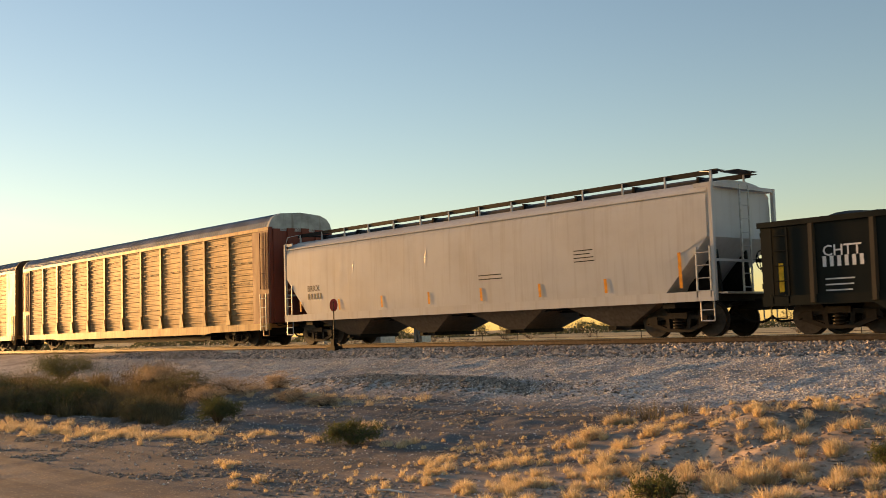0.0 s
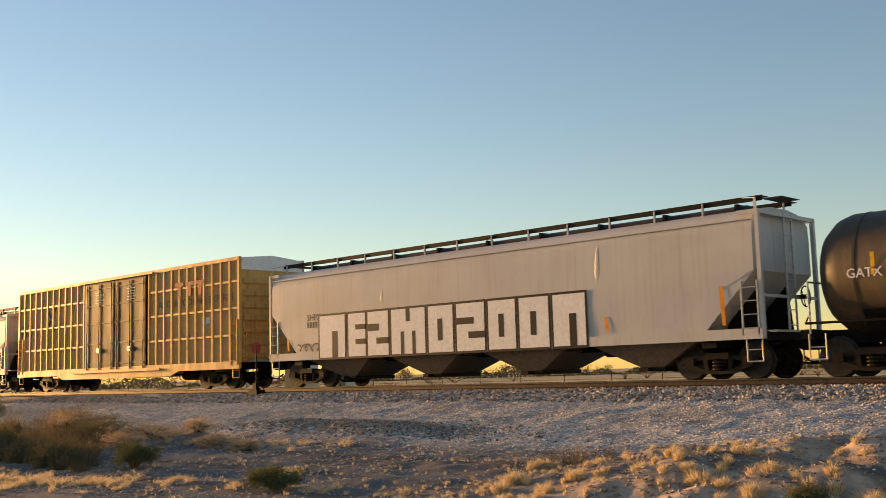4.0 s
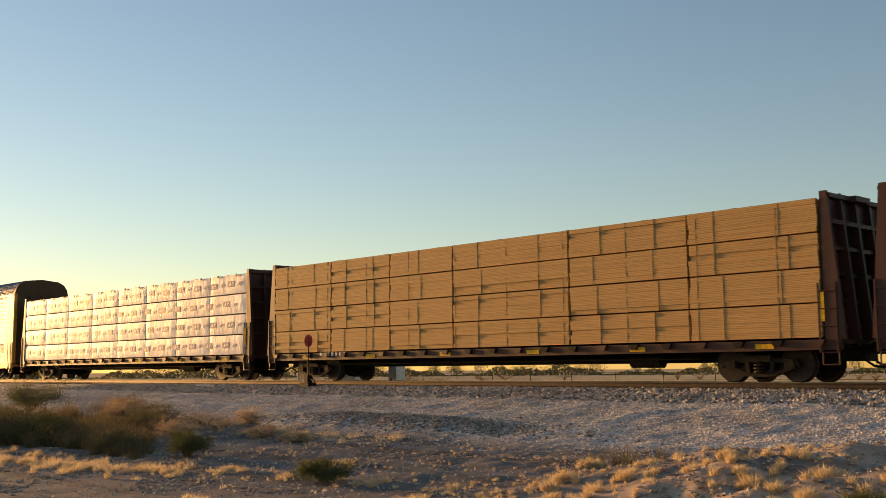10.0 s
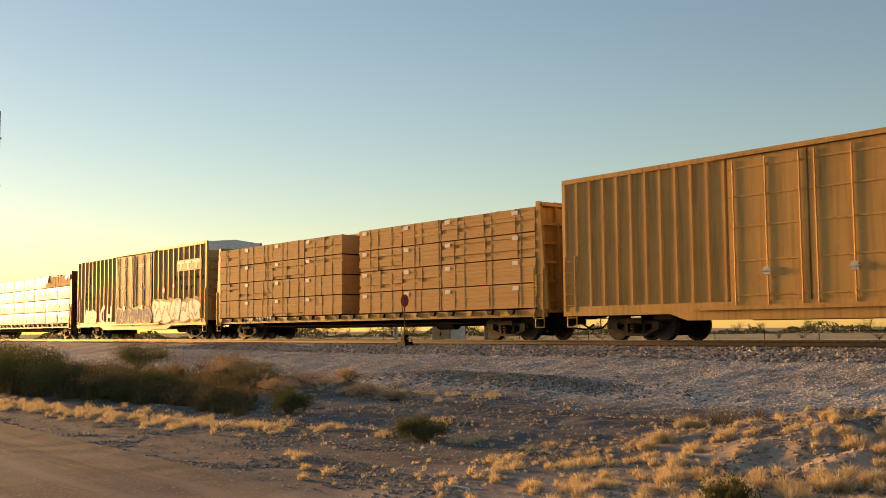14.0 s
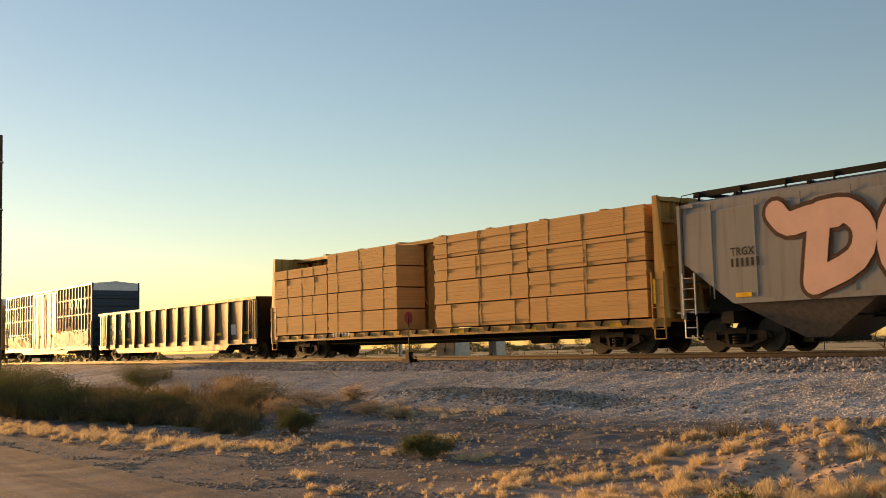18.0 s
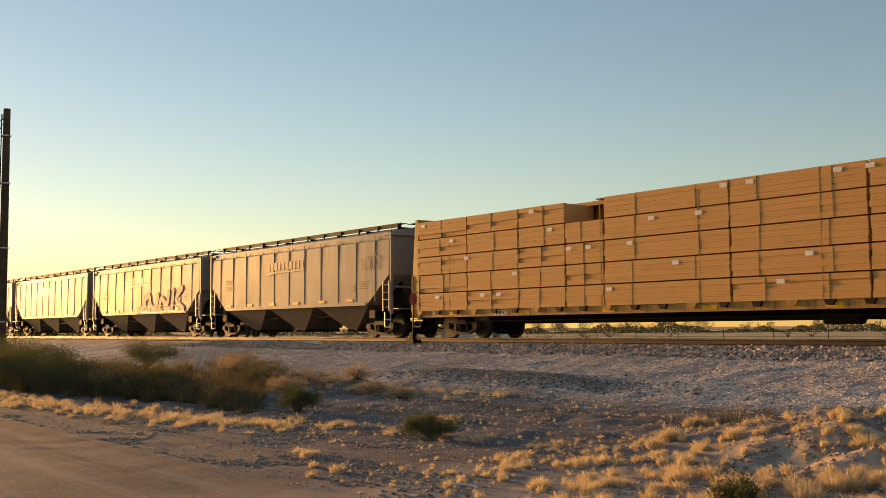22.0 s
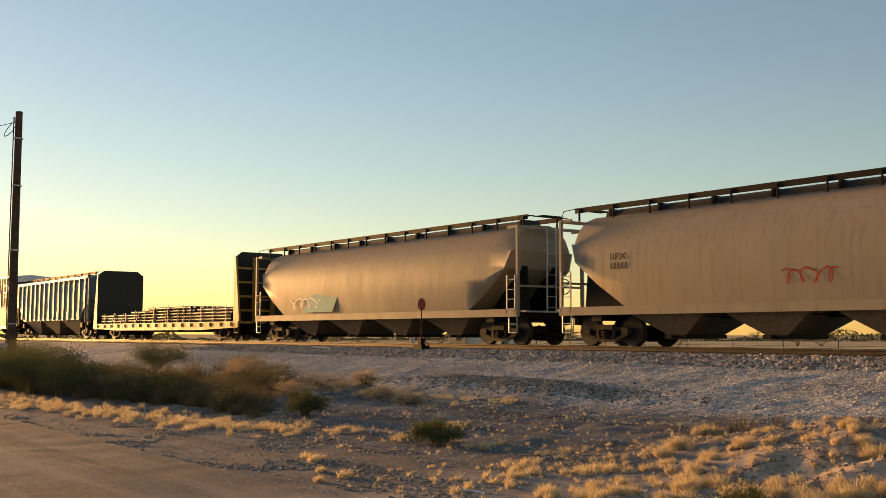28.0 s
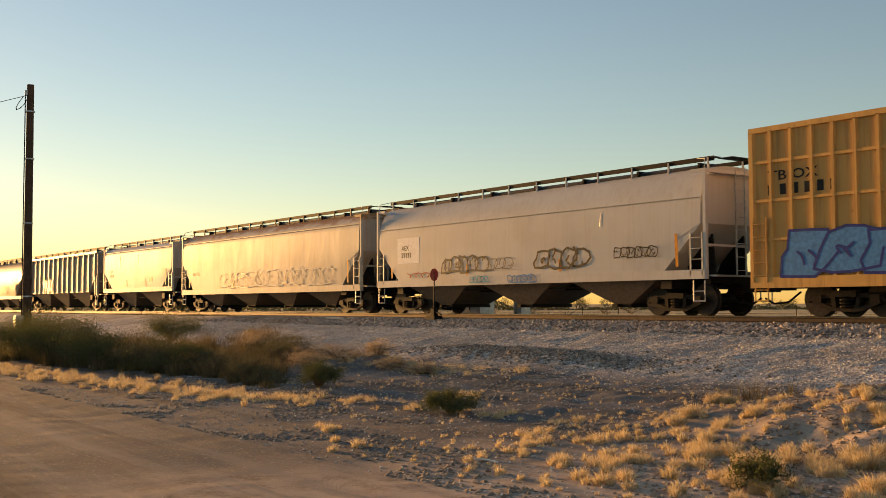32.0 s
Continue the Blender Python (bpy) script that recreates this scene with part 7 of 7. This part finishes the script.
# ---- plants ----
def blades(tufts, seed, mat, name, label, lean=0.5, category="grass"):
    """Tufts of thin curved blades fanning out of a root as one mesh. tufts: (x, y, radius, height, count)."""
    rng = np.random.RandomState(seed)
    vs, fs = [], []
    n0 = 0
    for x, y, r, h, cnt in tufts:
        z = ground_z(x, y)
        a = rng.uniform(0, math.tau, cnt)
        u = np.sqrt(rng.uniform(0, 1, cnt))
        d = u * r * 0.6
        bx, by = x + np.cos(a) * d, y + np.sin(a) * d
        hh = h * rng.uniform(0.35, 1.0, cnt) * (1 - 0.55 * u ** 2)
        la = a + rng.normal(0, 0.7, cnt)
        ln = r * 0.4 * u + hh * rng.uniform(0.0, lean, cnt) * (0.4 + u)
        t = rng.uniform(0, math.tau, cnt)
        w = rng.uniform(0.0016, 0.004, cnt) * (0.7 + h)
        wx, wy = np.cos(t) * w, np.sin(t) * w
        mx, my = bx + np.cos(la) * ln * 0.35, by + np.sin(la) * ln * 0.35
        tx, ty = bx + np.cos(la) * ln, by + np.sin(la) * ln
        v = np.empty((cnt, 5, 3))
        v[:, 0] = np.stack([bx - wx, by - wy, np.full(cnt, z - 0.02)], 1)
        v[:, 1] = np.stack([bx + wx, by + wy, np.full(cnt, z - 0.02)], 1)
        v[:, 2] = np.stack([mx + wx * 0.9, my + wy * 0.9, z + hh * 0.62], 1)
        v[:, 3] = np.stack([mx - wx * 0.9, my - wy * 0.9, z + hh * 0.62], 1)
        v[:, 4] = np.stack([tx, ty, z + hh], 1)
        vs.append(v.reshape(-1, 3))
        k = n0 + np.arange(cnt) * 5
        fs += np.stack([k, k + 1, k + 2, k + 3], 1).tolist() + np.stack([k + 3, k + 2, k + 4], 1).tolist()
        n0 += cnt * 5
    me = bpy.data.meshes.new(name)
    me.from_pydata(np.concatenate(vs).tolist(), [], fs)
    me.materials.append(M[mat])
    return tagged(new(name, me), label, category, kind="stuff")


def bush(x, y, w, h, mat, leaves, seed, label, name="bush"):
    """A shrub: woody stems fanning out, small leaves in loose clumps along them."""
    rng = np.random.RandomState(seed)
    z = ground_z(x, y)
    b = thing(name, label, "bush", pose(x, y, z), group="shrubs by the bank")
    g = G()
    tips = []
    for k in range(22):
        a = rng.uniform(0, math.tau)
        d = w * 0.5 * math.sqrt(rng.uniform(0.03, 1))
        p1 = Vector((math.cos(a) * d * 0.45, math.sin(a) * d * 0.45, h * 0.45))
        p2 = Vector((math.cos(a) * d, math.sin(a) * d, h * rng.uniform(0.6, 0.95) * (1 - 0.35 * (2 * d / w) ** 2)))
        g.cyl((0, 0, -0.05), p1, 0.018, 5, 0.012)
        g.cyl(p1, p2, 0.012, 5, 0.004)
        for q in range(5):
            u = rng.uniform(0.25, 1.0)
            o = p1.lerp(p2, u) + Vector(rng.normal(0, 0.07 * w, 3))
            o.z = max(0.06, o.z)
            tips.append(o)
    part("stem", g, "twig", b)
    t = np.array([tuple(v) for v in tips])
    pick = t[rng.randint(0, len(t), leaves)]
    c = pick + rng.normal(0, 1, (leaves, 3)) * np.array([w * 0.075, w * 0.075, h * 0.09])
    c[:, 2] = np.abs(c[:, 2])
    s = rng.uniform(0.008, 0.022, leaves)[:, None] * (0.6 + 0.4 * h)
    d1 = rng.normal(0, 1, (leaves, 3))
    d1[:, 2] += 0.9
    d1 /= np.linalg.norm(d1, axis=1)[:, None]
    d2 = np.cross(d1, rng.normal(0, 1, (leaves, 3)))
    d2 /= np.linalg.norm(d2, axis=1)[:, None]
    v = np.stack([c - d2 * s * 0.4, c + d1 * s * 1.8, c + d2 * s * 0.4, c - d1 * s * 1.4], 1).reshape(-1, 3)
    f = (np.arange(leaves)[:, None] * 4 + np.arange(4)[None]).tolist()
    me = bpy.data.meshes.new("leaves")
    me.from_pydata(v.tolist(), [], f)
    me.materials.append(M[mat])
    part("leaves", me, mat, b)
    return b


def plants():
    rnd = random.Random(11)
    tufts = []

    def clump(x, y, spread, n, h0, h1, blades_each):
        for _ in range(n):
            h = rnd.uniform(h0, h1)
            tufts.append((x + rnd.gauss(0, spread), y + rnd.gauss(0, spread), h * rnd.uniform(0.7, 1.0), h, blades_each))

    # rounded cushions on the heap of earth and below it
    big = ((-9.14, 10.47), (-10.4, 13.0), (-8.0, 10.2), (-7.1, 8.5), (-6.46, 8.47), (-6.2, 10.2), (-4.36, 6.9), (-5.0, 8.3), (-5.7, 9.06), (-4.8, 6.84), (-7.3, 9.0), (-5.5, 9.3), (-4.5, 8.0), (-5.3, 10.3), (-7.0, 11.2), (-3.6, 9.2), (-3.9, 7.6))
    for x, y in big:
        clump(x, y, 0.14, rnd.randint(2, 4), 0.13, 0.22, 420)
    for x, y in ((-7.5, 7.8), (-7.3, 7.2), (-7.3, 8.1), (-10.5, 9.9), (-9.7, 8.3), (-9.1, 8.3), (-8.9, 8.6), (-20.3, 14.0), (-19.9, 13.8), (-14.8, 9.5), (-10.5, 6.4), (-11.9, 6.9), (-13.4, 9.2), (-11.6, 9.6), (-14.0, 10.6), (-8.4, 11.8)):
        clump(x, y, 0.22, rnd.randint(2, 4), 0.08, 0.16, 170)
    done = []
    for _ in range(4200):
        x, y = rnd.uniform(-19, -2.5), rnd.uniform(6.0, 14.6)
        u = x + 0.9 * (10 - y) * 0.3
        dense = 0.03 + 0.07 * smooth(-15, -9.5, u) + 0.15 * smooth(-9.5, -4.5, u)
        dense *= 0.35 + 1.3 * smooth(-0.15, 0.35, noise.noise(Vector((x * 0.55, y * 0.8, 1))))
        if y < 7.6 + 0.12 * (x + 17) - 2.2 * smooth(-11, -7, x) or rnd.random() > dense:
            continue
        if any((x - p) ** 2 + (y - q) ** 2 < 0.035 for p, q in done):
            continue
        done.append((x, y))
        k = smooth(-13, -5.5, u) * rnd.uniform(0.5, 1.0)
        tufts.append((x, y, 0.03 + 0.10 * k, 0.06 + 0.12 * k, int(60 + 240 * k)))
    # many small tufts on the heap of earth
    for _ in range(420):
        x, y = rnd.uniform(-10.5, -2.5), rnd.uniform(6.0, 13.0)
        k = rnd.random() ** 2 * smooth(-12, -6, x)
        tufts.append((x, y, 0.03 + 0.07 * k, 0.05 + 0.13 * k, int(40 + 150 * k)))
    # tiny sprigs between them
    for _ in range(900):
        x, y = rnd.uniform(-20, -2.5), rnd.uniform(7.6, 14.8)
        if noise.noise(Vector((x * 0.7, y * 1.1, 4))) > 0.02:
            tufts.append((x, y, rnd.uniform(0.02, 0.05), rnd.uniform(0.03, 0.10), 18))
    # a belt along the edge of the road
    for _ in range(360):
        x = -30 + 15.5 * rnd.random()
        y = 7.25 + 0.10 * (x + 21) + rnd.gauss(0.2, 0.42) + 0.02 * max(0, x + 20) ** 2
        tufts.append((x, y, rnd.uniform(0.06, 0.15), rnd.uniform(0.06, 0.20), rnd.randint(80, 150)))
    for _ in range(90):
        x, y = rnd.uniform(-26, -17), rnd.uniform(12.8, 15.0)
        tufts.append((x, y, rnd.uniform(0.1, 0.22), rnd.uniform(0.08, 0.20), rnd.randint(60, 90)))
    blades(tufts, 1, "dry", "dry_grass", "golden dry grass tufts lit by low sun", 0.8)
    # tall dry weeds among the shrubs
    tufts = []
    for _ in range(520):
        x = rnd.uniform(-42, -17)
        y = rnd.uniform(8.4 + 0.12 * (x + 28), 13.5)
        if x > -1.9 * y:
            continue
        k = 1 - smooth(-27, -18, x)
        tufts.append((x, y, rnd.uniform(0.15, 0.4), (0.30 + 0.40 * k) * rnd.uniform(0.6, 1.2), rnd.randint(130, 220)))
    for _ in range(5):
        tufts.append((-10.1 + rnd.uniform(-0.6, 0.6), 13.5 + rnd.uniform(-0.2, 0.2), 0.2, rnd.uniform(0.3, 0.6), 40))
    blades(tufts, 2, "weed", "tall_weeds", "tall dull brown weeds among the shrubs", 0.7)
    # far plain
    tufts = []
    for _ in range(900):
        x, y = rnd.uniform(-190, 10), rnd.uniform(32, 95)
        tufts.append((x, y, rnd.uniform(0.3, 0.8), rnd.uniform(0.25, 0.6), 26))
    blades(tufts, 3, "dry", "far_grass", "yellow dry grass on the plain beyond the track", 0.8)
    bush(-12.5, 9.35, 0.82, 0.30, "green", 7000, 1, "low green-grey shrub alone on the bare dirt")
    bush(-17.55, 10.0, 0.85, 0.45, "green", 9000, 2, "dark green shrub at the edge of the grass")
    spots = ((-29.2, 8.5, 2.6, 1.10), (-27.0, 9.0, 2.2, 0.85), (-25.2, 9.5, 2.2, 0.8), (-23.6, 9.6, 2.1, 0.75), (-22.0, 9.9, 1.8, 0.55), (-20.4, 9.9, 1.4, 0.4), (-38.0, 15.2, 2.6, 1.1), (-23.8, 12.7, 1.7, 0.7), (-27.2, 13.6, 2.0, 0.7), (-31.6, 8.3, 2.6, 1.35), (-34.5, 9.6, 3.0, 1.4), )
    for k, (x, y, w, h) in enumerate(spots):
        fresh = k in (0, 1, 3, 6, 9, 10)
        bush(x, y, w, h, "green" if fresh else "sage" if k % 2 else "weed", 16000 if fresh else 9000, 20 + k, "dark green desert shrub" if fresh else "brownish grey desert shrub in tall weeds")
    for k, (x, y, w, h) in enumerate(((-21.2, 13.7, 1.0, 0.28), (-22.4, 13.6, 1.0, 0.26), (-24.4, 14.4, 1.5, 0.45), (-18.9, 13.3, 0.7, 0.2), (-26.2, 13.0, 1.6, 0.6), (-21.8, 12.2, 1.3, 0.45), (-19.9, 13.2, 0.8, 0.22))):
        bush(x, y, w, h, "tan", 4000, 70 + k, "dry tan brush heaped at the foot of the bank", "dry_bush")
    for k, (x, y) in enumerate(((-4.6, 9.6), (-5.66, 7.55))):
        bush(x, y, 0.5, 0.32, "green", 3000, 50 + k, "small green plant among dry grass", "small_plant")


plants()


# ---- things beside the track ----
def switch_stand():
    s = thing("switch_stand", "switch stand with a red disc target on a thin post", "switch stand", pose(-31.2, 22.6, -0.17))
    part("post", G().cyl((0, 0, 0), (0, 0, 1.75), 0.022, 8), "under", s)
    g = G()
    n = 24
    g.loft([[(0.20 * math.cos(k * math.tau / n), y, 1.62 + 0.23 * math.sin(k * math.tau / n)) for k in range(n)] for y in (-0.012, 0.012)])
    part("target", g, "red", s, "round red target", pose(0, 0, 0, 0, 0, 8))
    g = G().box(-0.25, 0.25, -0.18, 0.18, -0.05, 0.12).box(-0.10, 0.10, -0.1, 0.1, 0.12, 0.38)
    g.rod([(0, 0, 0.3), (0.55, -0.1, 0.16)], 0.03, 6)
    part("stand_base", g, "under", s)
    part("throw_rod", G().box(-0.05, 0.05, 0.1, 2.4, -0.02, 0.03), "under", s)


def signal_mast():
    s = thing("signal_mast", "railway signal mast with two round black heads", "signal", pose(-41.2, 29.3, -0.75))
    part("mast", G().cyl((0, 0, 0), (0, 0, 5.15), 0.07, 10), "galv", s)
    for x in (-0.45, 0.45):
        g = G().cyl((x, -0.06, 5.22), (x, 0.04, 5.22), 0.44, 24).cyl((x, -0.30, 5.25), (x, 0.1, 5.25), 0.10, 12).box(x - 0.14, x + 0.14, 0.04, 0.3, 5.02, 5.37)
        h = part("signal_head", g, "black", s)
        part("lens", G().cyl((x, -0.11, 5.22), (x, -0.07, 5.22), 0.08, 14), "dark_glass", h)
    g = G().box(-0.5, 0.5, -0.05, 0.05, 4.72, 4.79)
    part("bracket", g, "galv", s)
    ladder(s, -0.2, 0.25, 0.2, 4.75, "galv", 0.36)


def cabinet(x, y, w, d, h, label):
    z = ground_z(x, y) - 0.02
    c = thing("relay_cabinet", label, "cabinet", pose(x, y, z))
    part("body", G().box(-w / 2, w / 2, -d / 2, d / 2, 0.12, h), "galv", c)
    part("roof", G().prism([(-d / 2 - 0.06, h), (0, h + 0.1), (d / 2 + 0.06, h)], -w / 2 - 0.06, w / 2 + 0.06), "galv", c)
    dr = part("door", G().box(-w / 2 + 0.06, -0.02, -d / 2 - 0.02, -d / 2, 0.2, h - 0.08).box(0.02, w / 2 - 0.06, -d / 2 - 0.02, -d / 2, 0.2, h - 0.08), "galv", c)
    part("handle", G().box(-0.06, -0.03, -d / 2 - 0.06, -d / 2 - 0.02, h * 0.5, h * 0.6), "under", dr)
    part("base", G().box(-w / 2, w / 2, -d / 2, d / 2, -0.05, 0.12), "house", c)


def utility_pole():
    p = thing("utility_pole", "tall dark wooden utility pole with a wire leading off", "pole", pose(-38.7, 10.2, ground_z(-38.7, 10.2) - 0.05))
    part("shaft", G().cyl((0, 0, 0), (0, 0, 9.6), 0.16, 14, 0.12), "pole_wood", p)
    g = G()
    for z in (2.0, 4.6, 6.9, 8.6):
        g.cyl((0, 0, z), (0, 0, z + 0.05), 0.165, 14)
    part("band", g, "galv", p)
    g = G().rod([(-0.05, -0.17, 0.3), (-0.05, -0.16, 9.4)], 0.022, 6)
    part("conduit", g, "under", p)
    pts = [(-0.1 - 0.05 * k, -0.2 - 0.24 * math.sin(k * 0.7), 9.2 - 0.5 * math.sin(k * 0.52)) for k in range(7)]
    part("drop_loop", G().rod(pts, 0.015, 5), "under", p)
    g = G()
    for k in range(20):
        a, b = k / 20, (k + 1) / 20
        q = [(-26 * u, -16 * u, 9.25 - 1.1 * math.sin(math.pi * u)) for u in (a, b)]
        g.rod(q, 0.012, 5)
    part("wire", g, "under", p)
    g = G().box(-0.16, 0.12, -0.40, -0.14, 0.9, 1.35)
    part("meter_box", g, "galv", p, "pale grey meter box")
    part("insulator", G().cyl((0, -0.14, 9.2), (0, -0.14, 9.38), 0.06, 8), "galv", p)
    # the pole at the wire's other end
    q = thing("utility_pole", "wooden utility pole at the wire's other end", "pole", pose(-64.7, -5.8, ground_z(-64.7, -5.8) - 0.05))
    part("shaft", G().cyl((0, 0, 0), (0, 0, 10.0), 0.16, 14, 0.12), "pole_wood", q)


def fence():
    f = thing("wire_fence", "low wire fence on thin posts beyond the track", "fence", pose(0, 46, ground_z(-40, 46)))
    me = G().cyl((0, 0, -0.1), (0, 0, 1.1), 0.02, 6).mesh("post", "under")
    for k in range(50):
        part("post", me, "under", f, "", pose(-150 + 3.1 * k, 0, 0))
    g = G()
    for z in (0.4, 0.75, 1.1):
        g.rod([(-150, 0, z), (2, 0, z)], 0.012, 4)
    part("wire", g, "under", f)


def tree(x, y, h, seed):
    rng = np.random.RandomState(seed)
    z = ground_z(x, y) - 0.1
    t = thing("tree", "dark green tree far across the plain", "tree", pose(x, y, z), group="far trees")
    g = G().cyl((0, 0, 0), (0.1, 0, h * 0.4), h * 0.035, 7, h * 0.02)
    clumps = []
    for k in range(9):
        a = rng.uniform(0, math.tau)
        d = h * rng.uniform(0.1, 0.5)
        p = Vector((math.cos(a) * d, math.sin(a) * d, h * rng.uniform(0.35, 0.9)))
        g.cyl((0.1, 0, h * 0.3), p, h * 0.014, 5, h * 0.004)
        clumps.append(tuple(p))
    part("trunk", g, "twig", t)
    n = 300
    c = np.array(clumps)[rng.randint(0, 9, n)] + rng.normal(0, 1, (n, 3)) * h * 0.11
    s = rng.uniform(0.02, 0.05, n)[:, None] * h
    d1, d2 = rng.normal(0, 1, (n, 3)), rng.normal(0, 1, (n, 3))
    d1 /= np.linalg.norm(d1, axis=1)[:, None]
    d2 /= np.linalg.norm(d2, axis=1)[:, None]
    v = np.stack([c - d2 * s * 0.6, c + d1 * s, c + d2 * s * 0.6, c - d1 * s], 1).reshape(-1, 3)
    me = bpy.data.meshes.new("crown")
    me.from_pydata(v.tolist(), [], (np.arange(n)[:, None] * 4 + np.arange(4)[None]).tolist())
    me.materials.append(M["tree"])
    part("crown", me, "tree", t)


def far_woods():
    """A low belt of dark scrub and trees closing the plain."""
    rng = np.random.RandomState(31)
    n = 15000
    a = np.radians(rng.uniform(8, 76, n))
    d = rng.uniform(225, 250, n)
    x, y = -np.sin(a) * d, np.cos(a) * d
    rise = 1.5 + 0.7 * np.sin(a * 37) + 0.5 * np.sin(a * 91 + 1) + 0.4 * np.sin(a * 213 + 2)
    z = -1.3 + np.clip(rise, 0.5, 3.2) * rng.uniform(0, 1, n) ** 0.8
    c = np.stack([x, y, z], 1)
    s = rng.uniform(0.15, 0.4, n)[:, None]
    d1, d2 = rng.normal(0, 1, (n, 3)), rng.normal(0, 1, (n, 3))
    d1 /= np.linalg.norm(d1, axis=1)[:, None]
    d2 /= np.linalg.norm(d2, axis=1)[:, None]
    v = np.stack([c - d2 * s, c + d1 * s, c + d2 * s, c - d1 * s], 1).reshape(-1, 3)
    me = bpy.data.meshes.new("far_woods")
    me.from_pydata(v.tolist(), [], (np.arange(n)[:, None] * 4 + np.arange(4)[None]).tolist())
    me.materials.append(M["tree"])
    tagged(new("far_woods", me), "dark green belt of scrub far across the plain", "trees", kind="stuff")


def far_things():
    rnd = random.Random(9)
    far_woods()
    for k in range(110):
        a = radians(rnd.uniform(18, 64))
        d = rnd.uniform(215, 330)
        tree(-math.sin(a) * d, math.cos(a) * d, rnd.uniform(2.2, 3.6), 100 + k)
    for k in range(24):
        a = radians(rnd.uniform(24, 60))
        d = rnd.uniform(90, 150)
        x, y = -math.sin(a) * d, math.cos(a) * d
        bush(x, y, rnd.uniform(1.5, 3), rnd.uniform(0.7, 1.3), "sage", 350, 200 + k, "grey-green scrub on the plain", "scrub_bush")


switch_stand()
signal_mast()
cabinet(-36.2, 28.6, 1.3, 0.8, 1.75, "grey metal relay cabinet beside the track")
cabinet(-33.6, 28.9, 0.5, 0.5, 1.5, "narrow grey equipment box beside the track")
utility_pole()
fence()
far_things()


def litter():
    z = ground_z(-5.58, 7.41)
    b = thing("cardboard_box", "crushed open cardboard box in a green weed", "box", pose(-5.58, 7.41, z, 0, 0, 25))
    part("side", G().loft([[(-0.10, -0.06, 0), (0.10, -0.06, 0), (0.10, 0.06, 0), (-0.10, 0.06, 0)], [(-0.08, -0.06, 0.11), (0.11, -0.08, 0.09), (0.12, 0.06, 0.11), (-0.08, 0.06, 0.12)]]), "card", b)
    part("flap", G().loft([[(0.09, -0.09, 0.01), (0.2, -0.10, 0.0), (0.2, 0.06, 0.0), (0.09, 0.06, 0.01)], [(0.10, -0.09, 0.022), (0.21, -0.10, 0.012), (0.21, 0.06, 0.012), (0.10, 0.06, 0.022)]]), "card", b)
    g = G().rod([(0, 0, 0.02), (0.22, 0.04, 0.03), (0.4, 0.0, 0.02)], 0.012, 5)
    solid("stick", g, "white", "bleached stick lying on the dirt", "stick", at=pose(-8.6, 6.6, ground_z(-8.6, 6.6), 0, 0, 20))
    solid("stick", g, "tie", "grey stick on the earth heap", "stick", at=pose(-7.9, 10.9, ground_z(-7.9, 10.9) + 0.01, 0, 0, -15))
    g = G().box(-0.5, 0.5, -0.1, 0.1, 0, 0.1)
    solid("loose_board", g, "house", "pale loose board lying beside the rail", "board", at=pose(-38.0, 22.4, ground_z(-38, 22.4), 0, 0, 8))


litter()

# ---- what moves ----
motions()
